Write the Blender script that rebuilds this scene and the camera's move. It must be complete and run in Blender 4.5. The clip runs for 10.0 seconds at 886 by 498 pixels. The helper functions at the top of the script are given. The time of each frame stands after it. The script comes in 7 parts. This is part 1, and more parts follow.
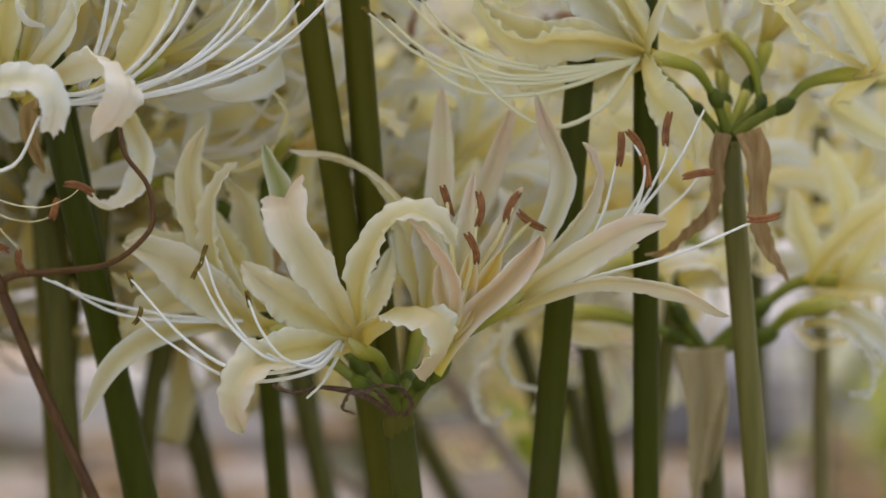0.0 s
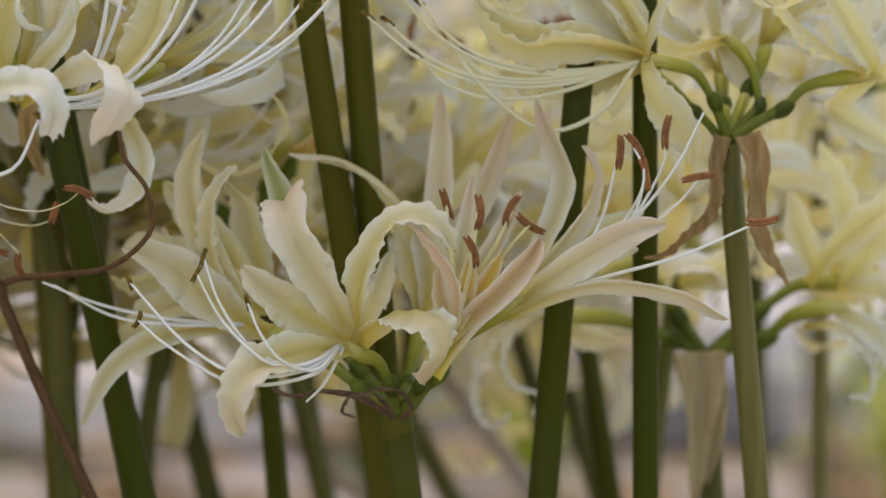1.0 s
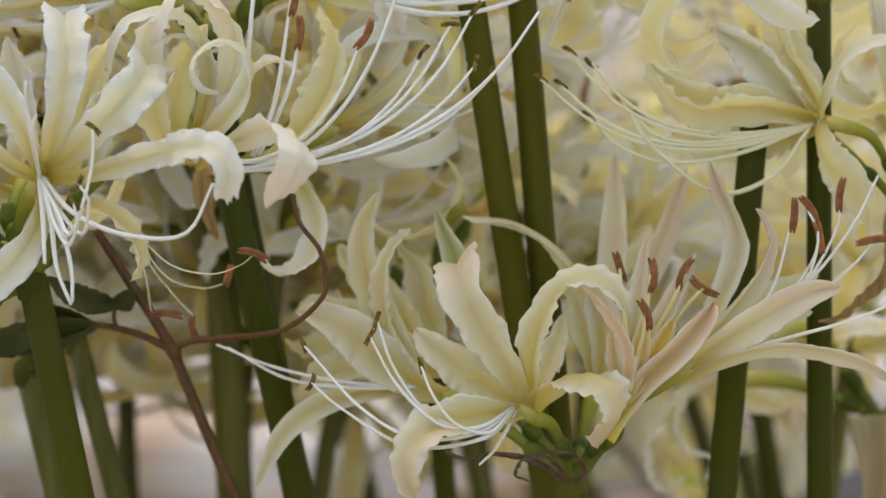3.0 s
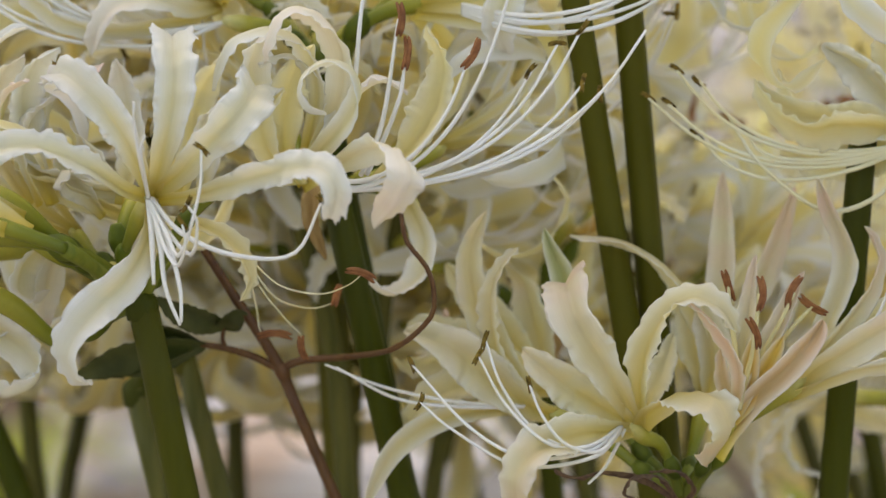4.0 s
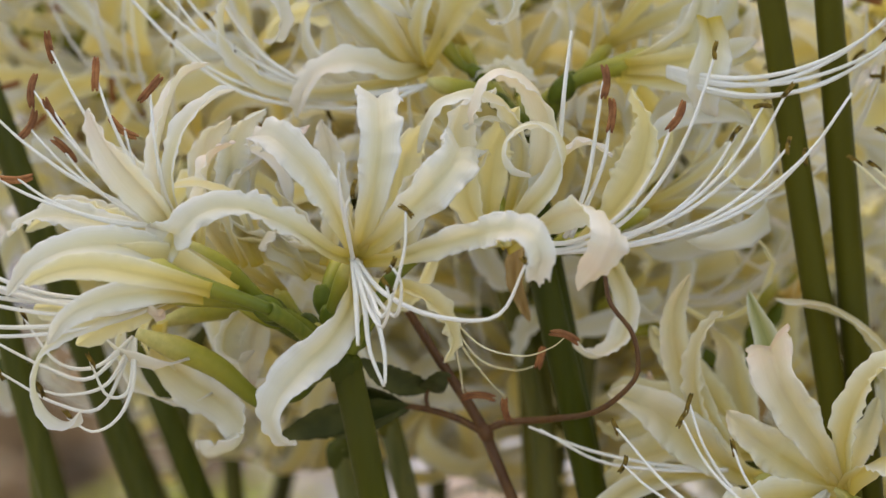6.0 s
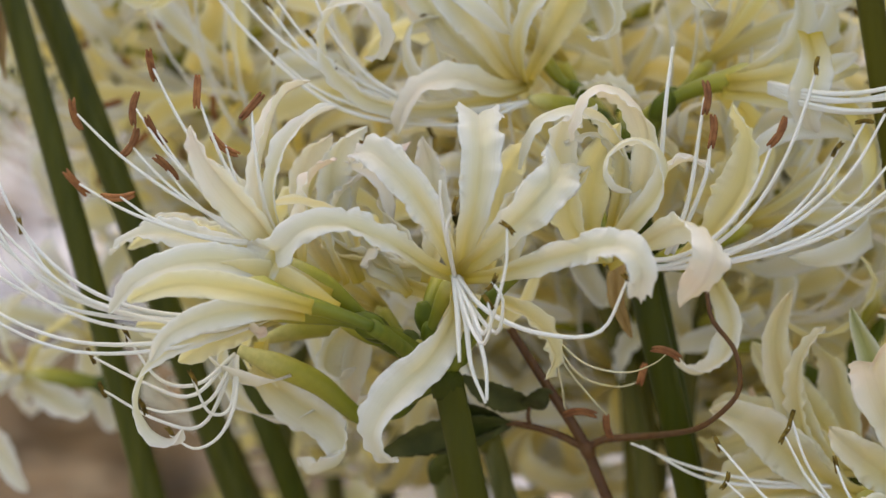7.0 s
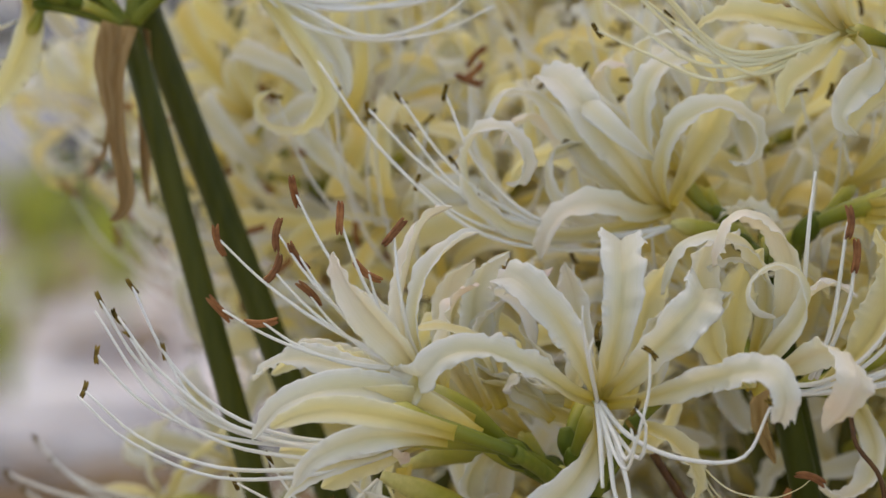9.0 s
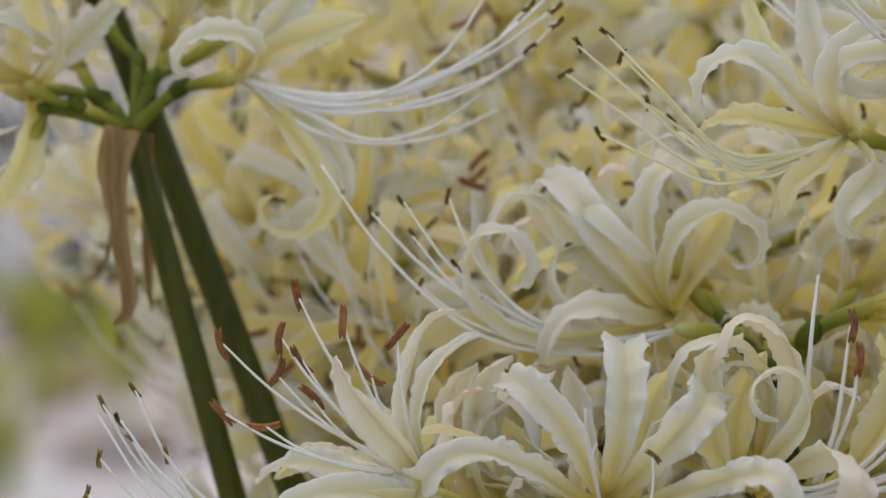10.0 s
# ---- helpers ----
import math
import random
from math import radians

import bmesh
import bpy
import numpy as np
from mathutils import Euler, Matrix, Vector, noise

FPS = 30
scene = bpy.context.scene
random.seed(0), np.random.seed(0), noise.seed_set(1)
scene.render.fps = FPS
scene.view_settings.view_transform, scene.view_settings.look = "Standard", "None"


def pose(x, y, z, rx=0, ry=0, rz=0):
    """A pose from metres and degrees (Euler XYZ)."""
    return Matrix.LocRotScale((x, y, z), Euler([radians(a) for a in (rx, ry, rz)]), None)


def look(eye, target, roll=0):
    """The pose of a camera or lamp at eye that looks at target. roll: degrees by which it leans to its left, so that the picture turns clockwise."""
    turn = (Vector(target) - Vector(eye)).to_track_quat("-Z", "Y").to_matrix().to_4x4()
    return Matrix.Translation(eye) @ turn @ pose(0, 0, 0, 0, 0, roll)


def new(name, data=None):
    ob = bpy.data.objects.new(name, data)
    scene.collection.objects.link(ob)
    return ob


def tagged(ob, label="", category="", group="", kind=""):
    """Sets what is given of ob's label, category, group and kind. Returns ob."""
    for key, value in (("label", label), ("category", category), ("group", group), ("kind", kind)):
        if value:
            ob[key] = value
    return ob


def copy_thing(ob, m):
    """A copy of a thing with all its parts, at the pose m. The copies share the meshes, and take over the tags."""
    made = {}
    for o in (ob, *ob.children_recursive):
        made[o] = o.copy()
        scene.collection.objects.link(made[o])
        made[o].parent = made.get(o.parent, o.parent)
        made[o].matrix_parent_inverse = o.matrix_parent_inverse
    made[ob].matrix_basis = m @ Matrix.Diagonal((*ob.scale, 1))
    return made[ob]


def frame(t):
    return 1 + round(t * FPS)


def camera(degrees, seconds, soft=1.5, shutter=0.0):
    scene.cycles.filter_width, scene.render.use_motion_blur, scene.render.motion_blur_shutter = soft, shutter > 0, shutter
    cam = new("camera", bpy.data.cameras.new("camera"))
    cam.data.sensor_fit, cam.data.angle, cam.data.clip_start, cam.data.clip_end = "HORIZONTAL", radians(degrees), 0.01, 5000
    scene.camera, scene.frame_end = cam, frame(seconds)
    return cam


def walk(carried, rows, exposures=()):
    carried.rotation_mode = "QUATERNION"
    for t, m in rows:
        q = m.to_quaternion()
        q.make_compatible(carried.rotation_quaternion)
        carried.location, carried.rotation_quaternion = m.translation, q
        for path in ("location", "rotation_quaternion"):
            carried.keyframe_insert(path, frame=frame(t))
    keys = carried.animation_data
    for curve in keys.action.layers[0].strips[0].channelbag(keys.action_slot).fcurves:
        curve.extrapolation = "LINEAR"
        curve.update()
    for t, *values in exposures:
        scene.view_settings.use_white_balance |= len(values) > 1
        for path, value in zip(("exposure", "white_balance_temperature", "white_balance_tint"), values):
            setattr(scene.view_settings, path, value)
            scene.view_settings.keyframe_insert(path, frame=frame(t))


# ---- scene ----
SKY, SUN, FSTOP = 0.15, 0.35, 12.0
cam = camera(12.72, 10.0, 1.5)
cam.data.dof.use_dof = True
cam.data.dof.focus_distance, cam.data.dof.aperture_fstop = 0.988, FSTOP
EYE = (0.0, 0.0, 0.70)
walk(cam, [
    (0.0, pose(*EYE, 80.000, -0.000, 0.000)),
    (0.5, pose(*EYE, 80.043, -0.016, -0.007)),
    (1.0, pose(*EYE, 80.050, 0.059, -0.019)),
    (1.5, pose(*EYE, 80.257, 0.056, 0.209)),
    (2.0, pose(*EYE, 80.454, 0.236, 1.149)),
    (2.5, pose(*EYE, 80.613, 0.292, 1.907)),
    (2.7, pose(*EYE, 80.783, 0.362, 2.116)),
    (3.8, pose(*EYE, 81.180, 0.716, 3.610)),
    (4.0, pose(*EYE, 81.262, 0.890, 3.955)),
    (4.5, pose(*EYE, 81.472, 0.964, 4.640)),
    (5.0, pose(*EYE, 81.730, 0.940, 5.220)),
    (5.5, pose(*EYE, 81.963, 0.871, 6.102)),
    (6.0, pose(*EYE, 82.208, 1.076, 6.900)),
    (6.2, pose(*EYE, 82.250, 1.149, 7.380)),
    (7.3, pose(*EYE, 82.530, 1.560, 8.740)),
    (7.5, pose(*EYE, 82.490, 1.690, 9.140)),
    (8.0, pose(*EYE, 82.820, 1.730, 9.800)),
    (8.5, pose(*EYE, 83.400, 1.720, 10.350)),
    (9.0, pose(*EYE, 84.345, 1.750, 10.360)),
    (9.5, pose(*EYE, 85.175, 1.700, 10.390)),
    (10.0, pose(*EYE, 85.840, 1.770, 10.400)),
], exposures=[(0.0, 1.10, 8950, 11.6), (3.0, 1.27, 9100, 11.2), (6.5, 1.29, 9100, 11.2), (8.5, 1.06, 9100, 12.0), (10.0, 0.86, 9100, 12.0)])
# bed of spider lilies: lens, path, light, materials and builders
# ---------------------------------------------------------------- light
world = bpy.data.worlds.new("sky")
scene.world = world
world.use_nodes = True
wn = world.node_tree
sky = wn.nodes.new("ShaderNodeTexSky")
sky.sky_type, sky.sun_disc = "NISHITA", False
sky.sun_elevation, sky.sun_rotation = radians(77), radians(294)
wn.nodes["Background"].inputs[1].default_value = SKY
wn.links.new(sky.outputs[0], wn.nodes["Background"].inputs[0])
sun = new("sun", bpy.data.lights.new("sun", "SUN"))
sun.data.energy, sun.data.angle, sun.data.color = SUN, radians(55), (1.0, 0.97, 0.92)
sun.matrix_world = look((-0.8, 1.35, 4.3), (0, 1.0, 0.3))


# ---------------------------------------------------------------- materials
class Mat:
    """A node material with a few short ways to add nodes."""

    def __init__(self, name, rough=0.5):
        self.m = bpy.data.materials.new(name)
        self.m.use_nodes = True
        self.t = self.m.node_tree
        self.b = self.t.nodes["Principled BSDF"]
        self.b.inputs["Roughness"].default_value = rough

    def n(self, kind, **given):
        node = self.t.nodes.new("ShaderNode" + kind)
        for key, value in given.items():
            if key in node.inputs:
                self.put(node.inputs[key], value)
        return node

    def put(self, socket, value):
        if isinstance(value, bpy.types.NodeSocket):
            self.t.links.new(value, socket)
        else:
            socket.default_value = value

    def uv(self):
        s = self.n("SeparateXYZ")
        self.t.links.new(self.n("UVMap").outputs[0], s.inputs[0])
        return s.outputs[0], s.outputs[1]

    def random(self):
        return self.n("ObjectInfo").outputs["Random"]

    def noise(self, scale, detail=3, stretch=None):
        c = self.n("TexCoord").outputs["Object"]
        if stretch:
            mp = self.n("Mapping", Scale=stretch)
            self.t.links.new(c, mp.inputs["Vector"])
            c = mp.outputs[0]
        node = self.n("TexNoise", Scale=scale, Detail=detail)
        self.t.links.new(c, node.inputs["Vector"])
        return node.outputs[0]

    def ramp(self, fac, *stops):
        node = self.n("ValToRGB")
        self.put(node.inputs[0], fac)
        els = node.color_ramp.elements
        for i, (p, c) in enumerate(stops):
            e = els[i] if i < 2 else els.new(p)
            e.position = p
        for e, (p, c) in zip(els, sorted(stops)):
            e.position, e.color = p, (*c, 1) if not isinstance(c, (int, float)) else (c, c, c, 1)
        return node.outputs[0]

    def mix(self, fac, a, b, mode="MIX"):
        node = self.n("Mix")
        node.data_type, node.blend_type = "RGBA", mode
        self.put(node.inputs[0], fac)
        for s, v in ((node.inputs[6], a), (node.inputs[7], b)):
            self.put(s, (*v, 1) if isinstance(v, tuple) else v)
        return node.outputs[2]

    def math(self, op, a, b=0.0):
        node = self.n("Math")
        node.operation = op
        self.put(node.inputs[0], a)
        self.put(node.inputs[1], b)
        return node.outputs[0]

    def bump(self, height, strength, dist=0.0005):
        node = self.n("Bump", Height=height, Strength=strength, Distance=dist)
        self.t.links.new(node.outputs[0], self.b.inputs["Normal"])
        return node.outputs[0]

    def colour(self, c):
        self.put(self.b.inputs["Base Color"], c)

    def thin(self, c, amount):
        """Lets light through a thin leaf."""
        tr = self.n("BsdfTranslucent")
        self.put(tr.inputs[0], c)
        mx = self.n("MixShader")
        mx.inputs[0].default_value = amount
        out = self.t.nodes["Material Output"]
        self.t.links.new(self.b.outputs[0], mx.inputs[1])
        self.t.links.new(tr.outputs[0], mx.inputs[2])
        self.t.links.new(mx.outputs[0], out.inputs[0])


def petal_material(name, body, rib, blush, thinness, least=0.0, band=0.6, glow=0.7):
    k = Mat(name, 0.38)
    u, v = k.uv()
    side = k.math("ABSOLUTE", k.math("SUBTRACT", u, 0.5))
    stripe = k.ramp(side, (0.0, 0.95), (0.05, 0.75), (0.20, 0.45), (0.42, 0.0))
    along = k.ramp(v, (0.0, 1.0), (0.4, 0.85), (0.8, 0.35), (1.0, 0.1))
    base = k.mix(k.ramp(k.noise(60, 3), (0.3, 0.0), (0.7, 1.0)), body, tuple(c * f for c, f in zip(body, (0.97, 0.96, 0.9))))
    base = k.mix(k.ramp(side, (0.14, 0.0), (0.40, 0.45), (0.5, 0.8)), base, (0.93, 0.945, 0.99))
    c = k.mix(k.math("MULTIPLY", k.math("MULTIPLY", stripe, along), band), base, rib)
    c = k.mix(k.ramp(v, (0.0, 0.95), (0.14, 0.55), (0.34, 0.0)), c, (0.70, 0.56, 0.06))
    pink = k.math("MULTIPLY", k.ramp(v, (0.45, 0.0), (0.95, 1.0)), k.ramp(k.random(), (0.45, least), (1.0, 0.3 + least)))
    pink = k.math("MULTIPLY", pink, k.ramp(k.noise(90, 2), (0.35, 0.15), (0.65, 1.0)))
    c = k.mix(pink, c, blush)
    w = k.n("TexNoise", Scale=1.0, Detail=3.0)
    mp = k.n("Mapping", Scale=(24.0, 1.3, 1.0))
    k.t.links.new(k.n("UVMap").outputs[0], mp.inputs[0])
    k.t.links.new(mp.outputs[0], w.inputs[0])
    c = k.mix(1.0, c, k.ramp(w.outputs[0], (0.36, (0.965, 0.965, 0.93)), (0.60, (1.0, 1.0, 1.0))), "MULTIPLY")
    k.colour(c)
    k.b.inputs["Specular IOR Level"].default_value = 0.6
    h = k.math("ADD", k.math("MULTIPLY", w.outputs[0], 1.1), k.noise(420, 3))
    k.bump(h, 0.5, 0.0005)
    k.thin(k.mix(glow, c, (0.98, 0.92, 0.58)), thinness)
    return k.m


def plain(name, a, b, rough, scale, stretch=None, bump=0.3, thin=0.0, vary=0.25, grey=None, gloss=0.4):
    k = Mat(name, rough)
    c = k.mix(k.ramp(k.noise(scale, 4, stretch), (0.32, 0.0), (0.68, 1.0)), a, b)
    if grey:
        c = k.mix(k.ramp(k.noise(scale * 0.21, 3), (0.45, 0.0), (0.62, 0.8)), c, grey)
    dark = k.ramp(k.random(), (0.0, 1.0 - vary), (1.0, 1.0))
    c = k.mix(1.0, c, dark, "MULTIPLY")
    k.colour(c)
    k.b.inputs["Specular IOR Level"].default_value = gloss
    k.bump(k.noise(scale * 3, 4, stretch), bump)
    if thin:
        k.thin(c, thin)
    return k.m


CREAM = petal_material("cream_petal", (0.875, 0.885, 0.915), (0.86, 0.78, 0.42), (0.88, 0.74, 0.80), 0.60, 0.0, 0.85, 0.22)
# The honey, and partly the ivory, yellow imitates light passing through deep petals.
IVORY = petal_material("ivory_petal", (0.93, 0.90, 0.76), (0.90, 0.76, 0.27), (0.88, 0.70, 0.62), 0.70, 0.0, 0.75, 0.6)
HONEY_GLOW = petal_material("honey_glow_petal", (0.92, 0.83, 0.52), (0.88, 0.66, 0.12), (0.88, 0.68, 0.52), 0.72, 0.0, 0.8, 0.7)
GREENISH = petal_material("greenish_petal", (0.56, 0.59, 0.33), (0.36, 0.42, 0.10), (0.80, 0.66, 0.50), 0.5, 0.0, 0.9, 0.3)
ROSY = petal_material("rosy_petal", (0.90, 0.90, 0.91), (0.88, 0.75, 0.50), (0.90, 0.66, 0.67), 0.5, 0.4, 0.6, 0.5)
BUFF = petal_material("buff_petal", (0.70, 0.52, 0.30), (0.66, 0.46, 0.16), (0.74, 0.44, 0.36), 0.35, 0.3)
GOLD = petal_material("golden_petal", (0.80, 0.54, 0.10), (0.78, 0.46, 0.04), (0.80, 0.50, 0.25), 0.5)
# Pink flush is its own; the body is darkened to stand for shade.
SHADED_FLUSH = petal_material("shaded_flushed_petal", (0.76, 0.73, 0.64), (0.83, 0.68, 0.26), (0.88, 0.60, 0.60), 0.5, 0.75)
PINK = petal_material("pink_petal", (0.86, 0.66, 0.60), (0.84, 0.60, 0.40), (0.84, 0.50, 0.48), 0.4, 0.5)
# Golden rib and blush with a body greyed down in place of shade.
SHADED_BLUSH = petal_material("shaded_blush_petal", (0.74, 0.73, 0.62), (0.80, 0.62, 0.14), (0.90, 0.66, 0.65), 0.55, 0.28, 0.95)
WHITE = plain("white_filament", (0.92, 0.92, 0.92), (0.86, 0.85, 0.78), 0.42, 90, None, 0.1, 0.25, 0.05)
PALE_FILAMENT = plain("pale_filament", (0.90, 0.87, 0.68), (0.86, 0.79, 0.50), 0.45, 60, None, 0.1, 0.25, 0.05)
YELLOWISH = plain("yellow_filament", (0.86, 0.82, 0.52), (0.82, 0.70, 0.30), 0.45, 60, None, 0.1, 0.25, 0.1)
RUSSET = plain("russet_anther", (0.23, 0.072, 0.022), (0.42, 0.17, 0.06), 0.75, 500, None, 0.7, 0, 0.4)
DARK = plain("spent_anther", (0.055, 0.038, 0.012), (0.34, 0.22, 0.05), 0.9, 700, None, 0.9, 0, 0.4, None, 0.1)
PALE_STALK = plain("pale_stalk", (0.07, 0.075, 0.010), (0.13, 0.12, 0.025), 0.5, 60, (6, 6, 0.5), 0.25, 0, 0.3, None, 0.25)
OLIVE_STALK = plain("olive_stalk", (0.120, 0.108, 0.020), (0.175, 0.150, 0.038), 0.45, 60, (6, 6, 0.5), 0.25, 0, 0.15, None, 0.3)
FRESH_STALK = plain("fresh_stalk", (0.042, 0.052, 0.003), (0.078, 0.082, 0.008), 0.42, 60, (6, 6, 0.5), 0.25, 0, 0.15, None, 0.2)
TAN_STALK = plain("tan_stalk", (0.20, 0.17, 0.06), (0.30, 0.25, 0.10), 0.5, 60, (6, 6, 0.5), 0.25, 0, 0.3, None, 0.25)


def stalk_material():
    """Stalks differ from plant to plant: fresh green to olive brown."""
    k = Mat("flower_stalk", 0.5)
    c = k.ramp(k.random(), (0.0, (0.028, 0.039, 0.0013)), (0.35, (0.042, 0.049, 0.002)), (0.7, (0.066, 0.064, 0.0045)), (1.0, (0.100, 0.085, 0.010)))
    c = k.mix(k.ramp(k.noise(60, 4, (7, 7, 0.4)), (0.35, 0.0), (0.65, 0.2)), c, (0.085, 0.085, 0.007))
    c = k.mix(k.ramp(k.noise(14, 3), (0.5, 0.0), (0.66, 0.45)), c, (0.055, 0.055, 0.018))
    k.colour(c)
    k.b.inputs["Specular IOR Level"].default_value = 0.11
    k.bump(k.noise(150, 4, (6, 6, 0.5)), 0.3)
    return k.m


STALK = stalk_material()
PEDICEL = plain("green_pedicel", (0.10, 0.135, 0.012), (0.17, 0.185, 0.022), 0.5, 90, (4, 4, 1), 0.25, 0, 0.35, None, 0.25)
OVARY = plain("green_ovary", (0.060, 0.090, 0.005), (0.12, 0.155, 0.011), 0.5, 160, None, 0.25, 0, 0.5, None, 0.22)
RUST = plain("rust_bract", (0.60, 0.41, 0.20), (0.42, 0.24, 0.09), 0.7, 70, (8, 8, 0.6), 0.7, 0.4, 0.15)
PAPER = plain("papery_bract", (0.62, 0.44, 0.20), (0.44, 0.26, 0.09), 0.7, 70, (8, 8, 0.6), 0.7, 0.3, 0.2)
PALE_PAPER = plain("pale_bract", (0.66, 0.57, 0.36), (0.57, 0.45, 0.25), 0.65, 70, (8, 8, 0.6), 0.5, 0.5, 0.1)
HUSK = plain("brown_husk", (0.06, 0.03, 0.02), (0.17, 0.10, 0.055), 0.65, 120, (5, 5, 1), 0.7, 0.1, 0.2)
VINE = plain("red_brown_vine", (0.075, 0.025, 0.005), (0.13, 0.055, 0.012), 0.45, 140, (4, 4, 1), 0.4, 0, 0.1)
LEAF = plain("green_leaf", (0.045, 0.060, 0.012), (0.10, 0.115, 0.030), 0.45, 110, None, 0.6, 0.25, 0.3)


def tube_material():
    k = Mat("yellow_green_tube", 0.42)
    u, v = k.uv()
    c = k.ramp(v, (0.0, (0.09, 0.13, 0.008)), (0.35, (0.23, 0.24, 0.015)), (0.7, (0.45, 0.41, 0.06)), (1.0, (0.80, 0.73, 0.34)))
    c = k.mix(k.ramp(k.noise(120, 3, (5, 5, 5)), (0.3, 0.0), (0.7, 0.3)), c, (0.24, 0.27, 0.03))
    k.colour(c)
    k.bump(k.noise(400, 3), 0.2)
    k.thin(c, 0.2)
    return k.m


TUBE = tube_material()


# ---------------------------------------------------------------- builders (millimetres inside a plant)
VIEW = Vector((0, -1, 0))


def spline(pts, n):
    """n even points on a smooth line through pts."""
    p = [Vector(q) for q in pts]
    p = [2 * p[0] - p[1]] + p + [2 * p[-1] - p[-2]]
    fine = []
    for i in range(1, len(p) - 2):
        a, b, c, d = p[i - 1:i + 3]
        for j in range(12):
            t = j / 12
            fine.append(0.5 * (2 * b + (c - a) * t + (2 * a - 5 * b + 4 * c - d) * t * t + (3 * b - a - 3 * c + d) * t ** 3))
    fine.append(p[-2])
    run = [0.0]
    for a, b in zip(fine, fine[1:]):
        run.append(run[-1] + (b - a).length)
    out, j = [], 0
    for i in range(n):
        s = run[-1] * i / (n - 1)
        while j < len(run) - 2 and run[j + 1] < s:
            j += 1
        f = (s - run[j]) / max(run[j + 1] - run[j], 1e-9)
        out.append(fine[j].lerp(fine[j + 1], min(f, 1)))
    return out


def smooth(a, b, x):
    x = min(max((x - a) / (b - a), 0), 1)
    return x * x * (3 - 2 * x)


def frames(path, roll0, roll1, outward=None):
    """Side and normal vectors along a path, carried without twist, then rolled. outward: the way that the back of the strap faces."""
    n = len(path)
    tan = [(path[min(i + 1, n - 1)] - path[max(i - 1, 0)]).normalized() for i in range(n)]
    face = -outward if outward else VIEW
    best = max(range(n), key=lambda i: tan[i].cross(face).length if i < n // 2 + 1 else -1)
    s = tan[best].cross(face).normalized()
    sides = [None] * n
    sides[best] = s
    for order in (range(best + 1, n), range(best - 1, -1, -1)):
        cur = s
        for i in order:
            cur = (cur - tan[i] * cur.dot(tan[i])).normalized()
            sides[i] = cur
    out = []
    for i in range(n):
        q = Matrix.Rotation(radians(roll0 + (roll1 - roll0) * i / (n - 1)), 3, tan[i])
        side = q @ sides[i]
        out.append((side, side.cross(tan[i])))
    return out


def relaxed(path, roll0, roll1, width):
    """Frames of a strap that twists so as to bend over its flat side, as a ribbon does, and not in its own plane."""
    base = frames(path, 0, 0)
    n = len(path)
    p = np.array([tuple(q) for q in path])
    step = np.linalg.norm(np.diff(p, axis=0), axis=1).mean()
    tan = np.gradient(p, axis=0)
    tan /= np.linalg.norm(tan, axis=1)[:, None]
    bend = np.gradient(tan, axis=0) / step
    k = max(n // 9, 1) | 1
    bend = np.stack([np.convolve(np.pad(bend[:, i], k // 2, mode="edge"), np.ones(k) / k, "valid") for i in range(3)], 1)
    s0, n0 = np.array([tuple(a) for a, b in base]), np.array([tuple(b) for a, b in base])
    ks, kn = (bend * s0).sum(1), (bend * n0).sum(1)
    want = np.radians(np.linspace(roll0, roll1, n))
    phi = want + 0.3 * np.sign(-n0[:, 1]) * np.tanh(ks / 0.01)
    lap = np.zeros((n, n))
    for i in range(n - 1):
        lap[i, i] += 1
        lap[i + 1, i + 1] += 1
        lap[i, i + 1] -= 1
        lap[i + 1, i] -= 1
    dt = 0.12
    solve = np.linalg.inv(np.eye(n) * (1 + dt * 1.3) + dt * 500 / step ** 2 * lap * 0.8)
    a = 26 * (width / 2) ** 2
    for _ in range(50):
        c, s = np.cos(phi), np.sin(phi)
        push = 2 * a * (ks * c + kn * s) * (-ks * s + kn * c)
        phi = solve @ (phi + dt * (1.3 * want - np.clip(push, -6, 6)))
    out = []
    for i in range(n):
        side = Vector(s0[i] * math.cos(phi[i]) + n0[i] * math.sin(phi[i])).normalized()
        out.append((side, side.cross(Vector(tan[i]))))
    return out


def mesh_of(name, verts, faces, uvs, material, flat=False):
    me = bpy.data.meshes.new(name)
    me.from_pydata([tuple(v) for v in verts], [], faces)
    if uvs:
        layer = me.uv_layers.new(name="UVMap")
        flat_uv = [c for f in faces for i in f for c in uvs[i]]
        layer.data.foreach_set("uv", flat_uv)
    me.materials.append(material)
    if not flat:
        me.polygons.foreach_set("use_smooth", [True] * len(me.polygons))
    me.update()
    return me


NODE_AT = {}


def hang(name, me, parent, label="", kind=""):
    ob = new(name, me)
    ob.parent = parent
    if parent.name in NODE_AT:
        ob.location = NODE_AT[parent.name]
    return tagged(ob, label, "", "", kind)


def sweep(path, radii, sides=8, squash=1.0):
    """A closed round bar along a path: verts, faces, uvs."""
    fr = frames(path, 0, 0)
    verts, faces, uvs = [], [], []
    n = len(path)
    for i, (p, (s, m)) in enumerate(zip(path, fr)):
        for j in range(sides):
            a = 2 * math.pi * j / sides
            verts.append(p + s * math.cos(a) * radii[i] + m * math.sin(a) * radii[i] * squash)
            uvs.append((j / sides, i / (n - 1)))
    for i in range(n - 1):
        for j in range(sides):
            k = (j + 1) % sides
            faces.append((i * sides + j, i * sides + k, (i + 1) * sides + k, (i + 1) * sides + j))
    faces.append(tuple(range(sides))[::-1])
    faces.append(tuple((n - 1) * sides + j for j in range(sides)))
    return verts, faces, uvs


MM = 0.001


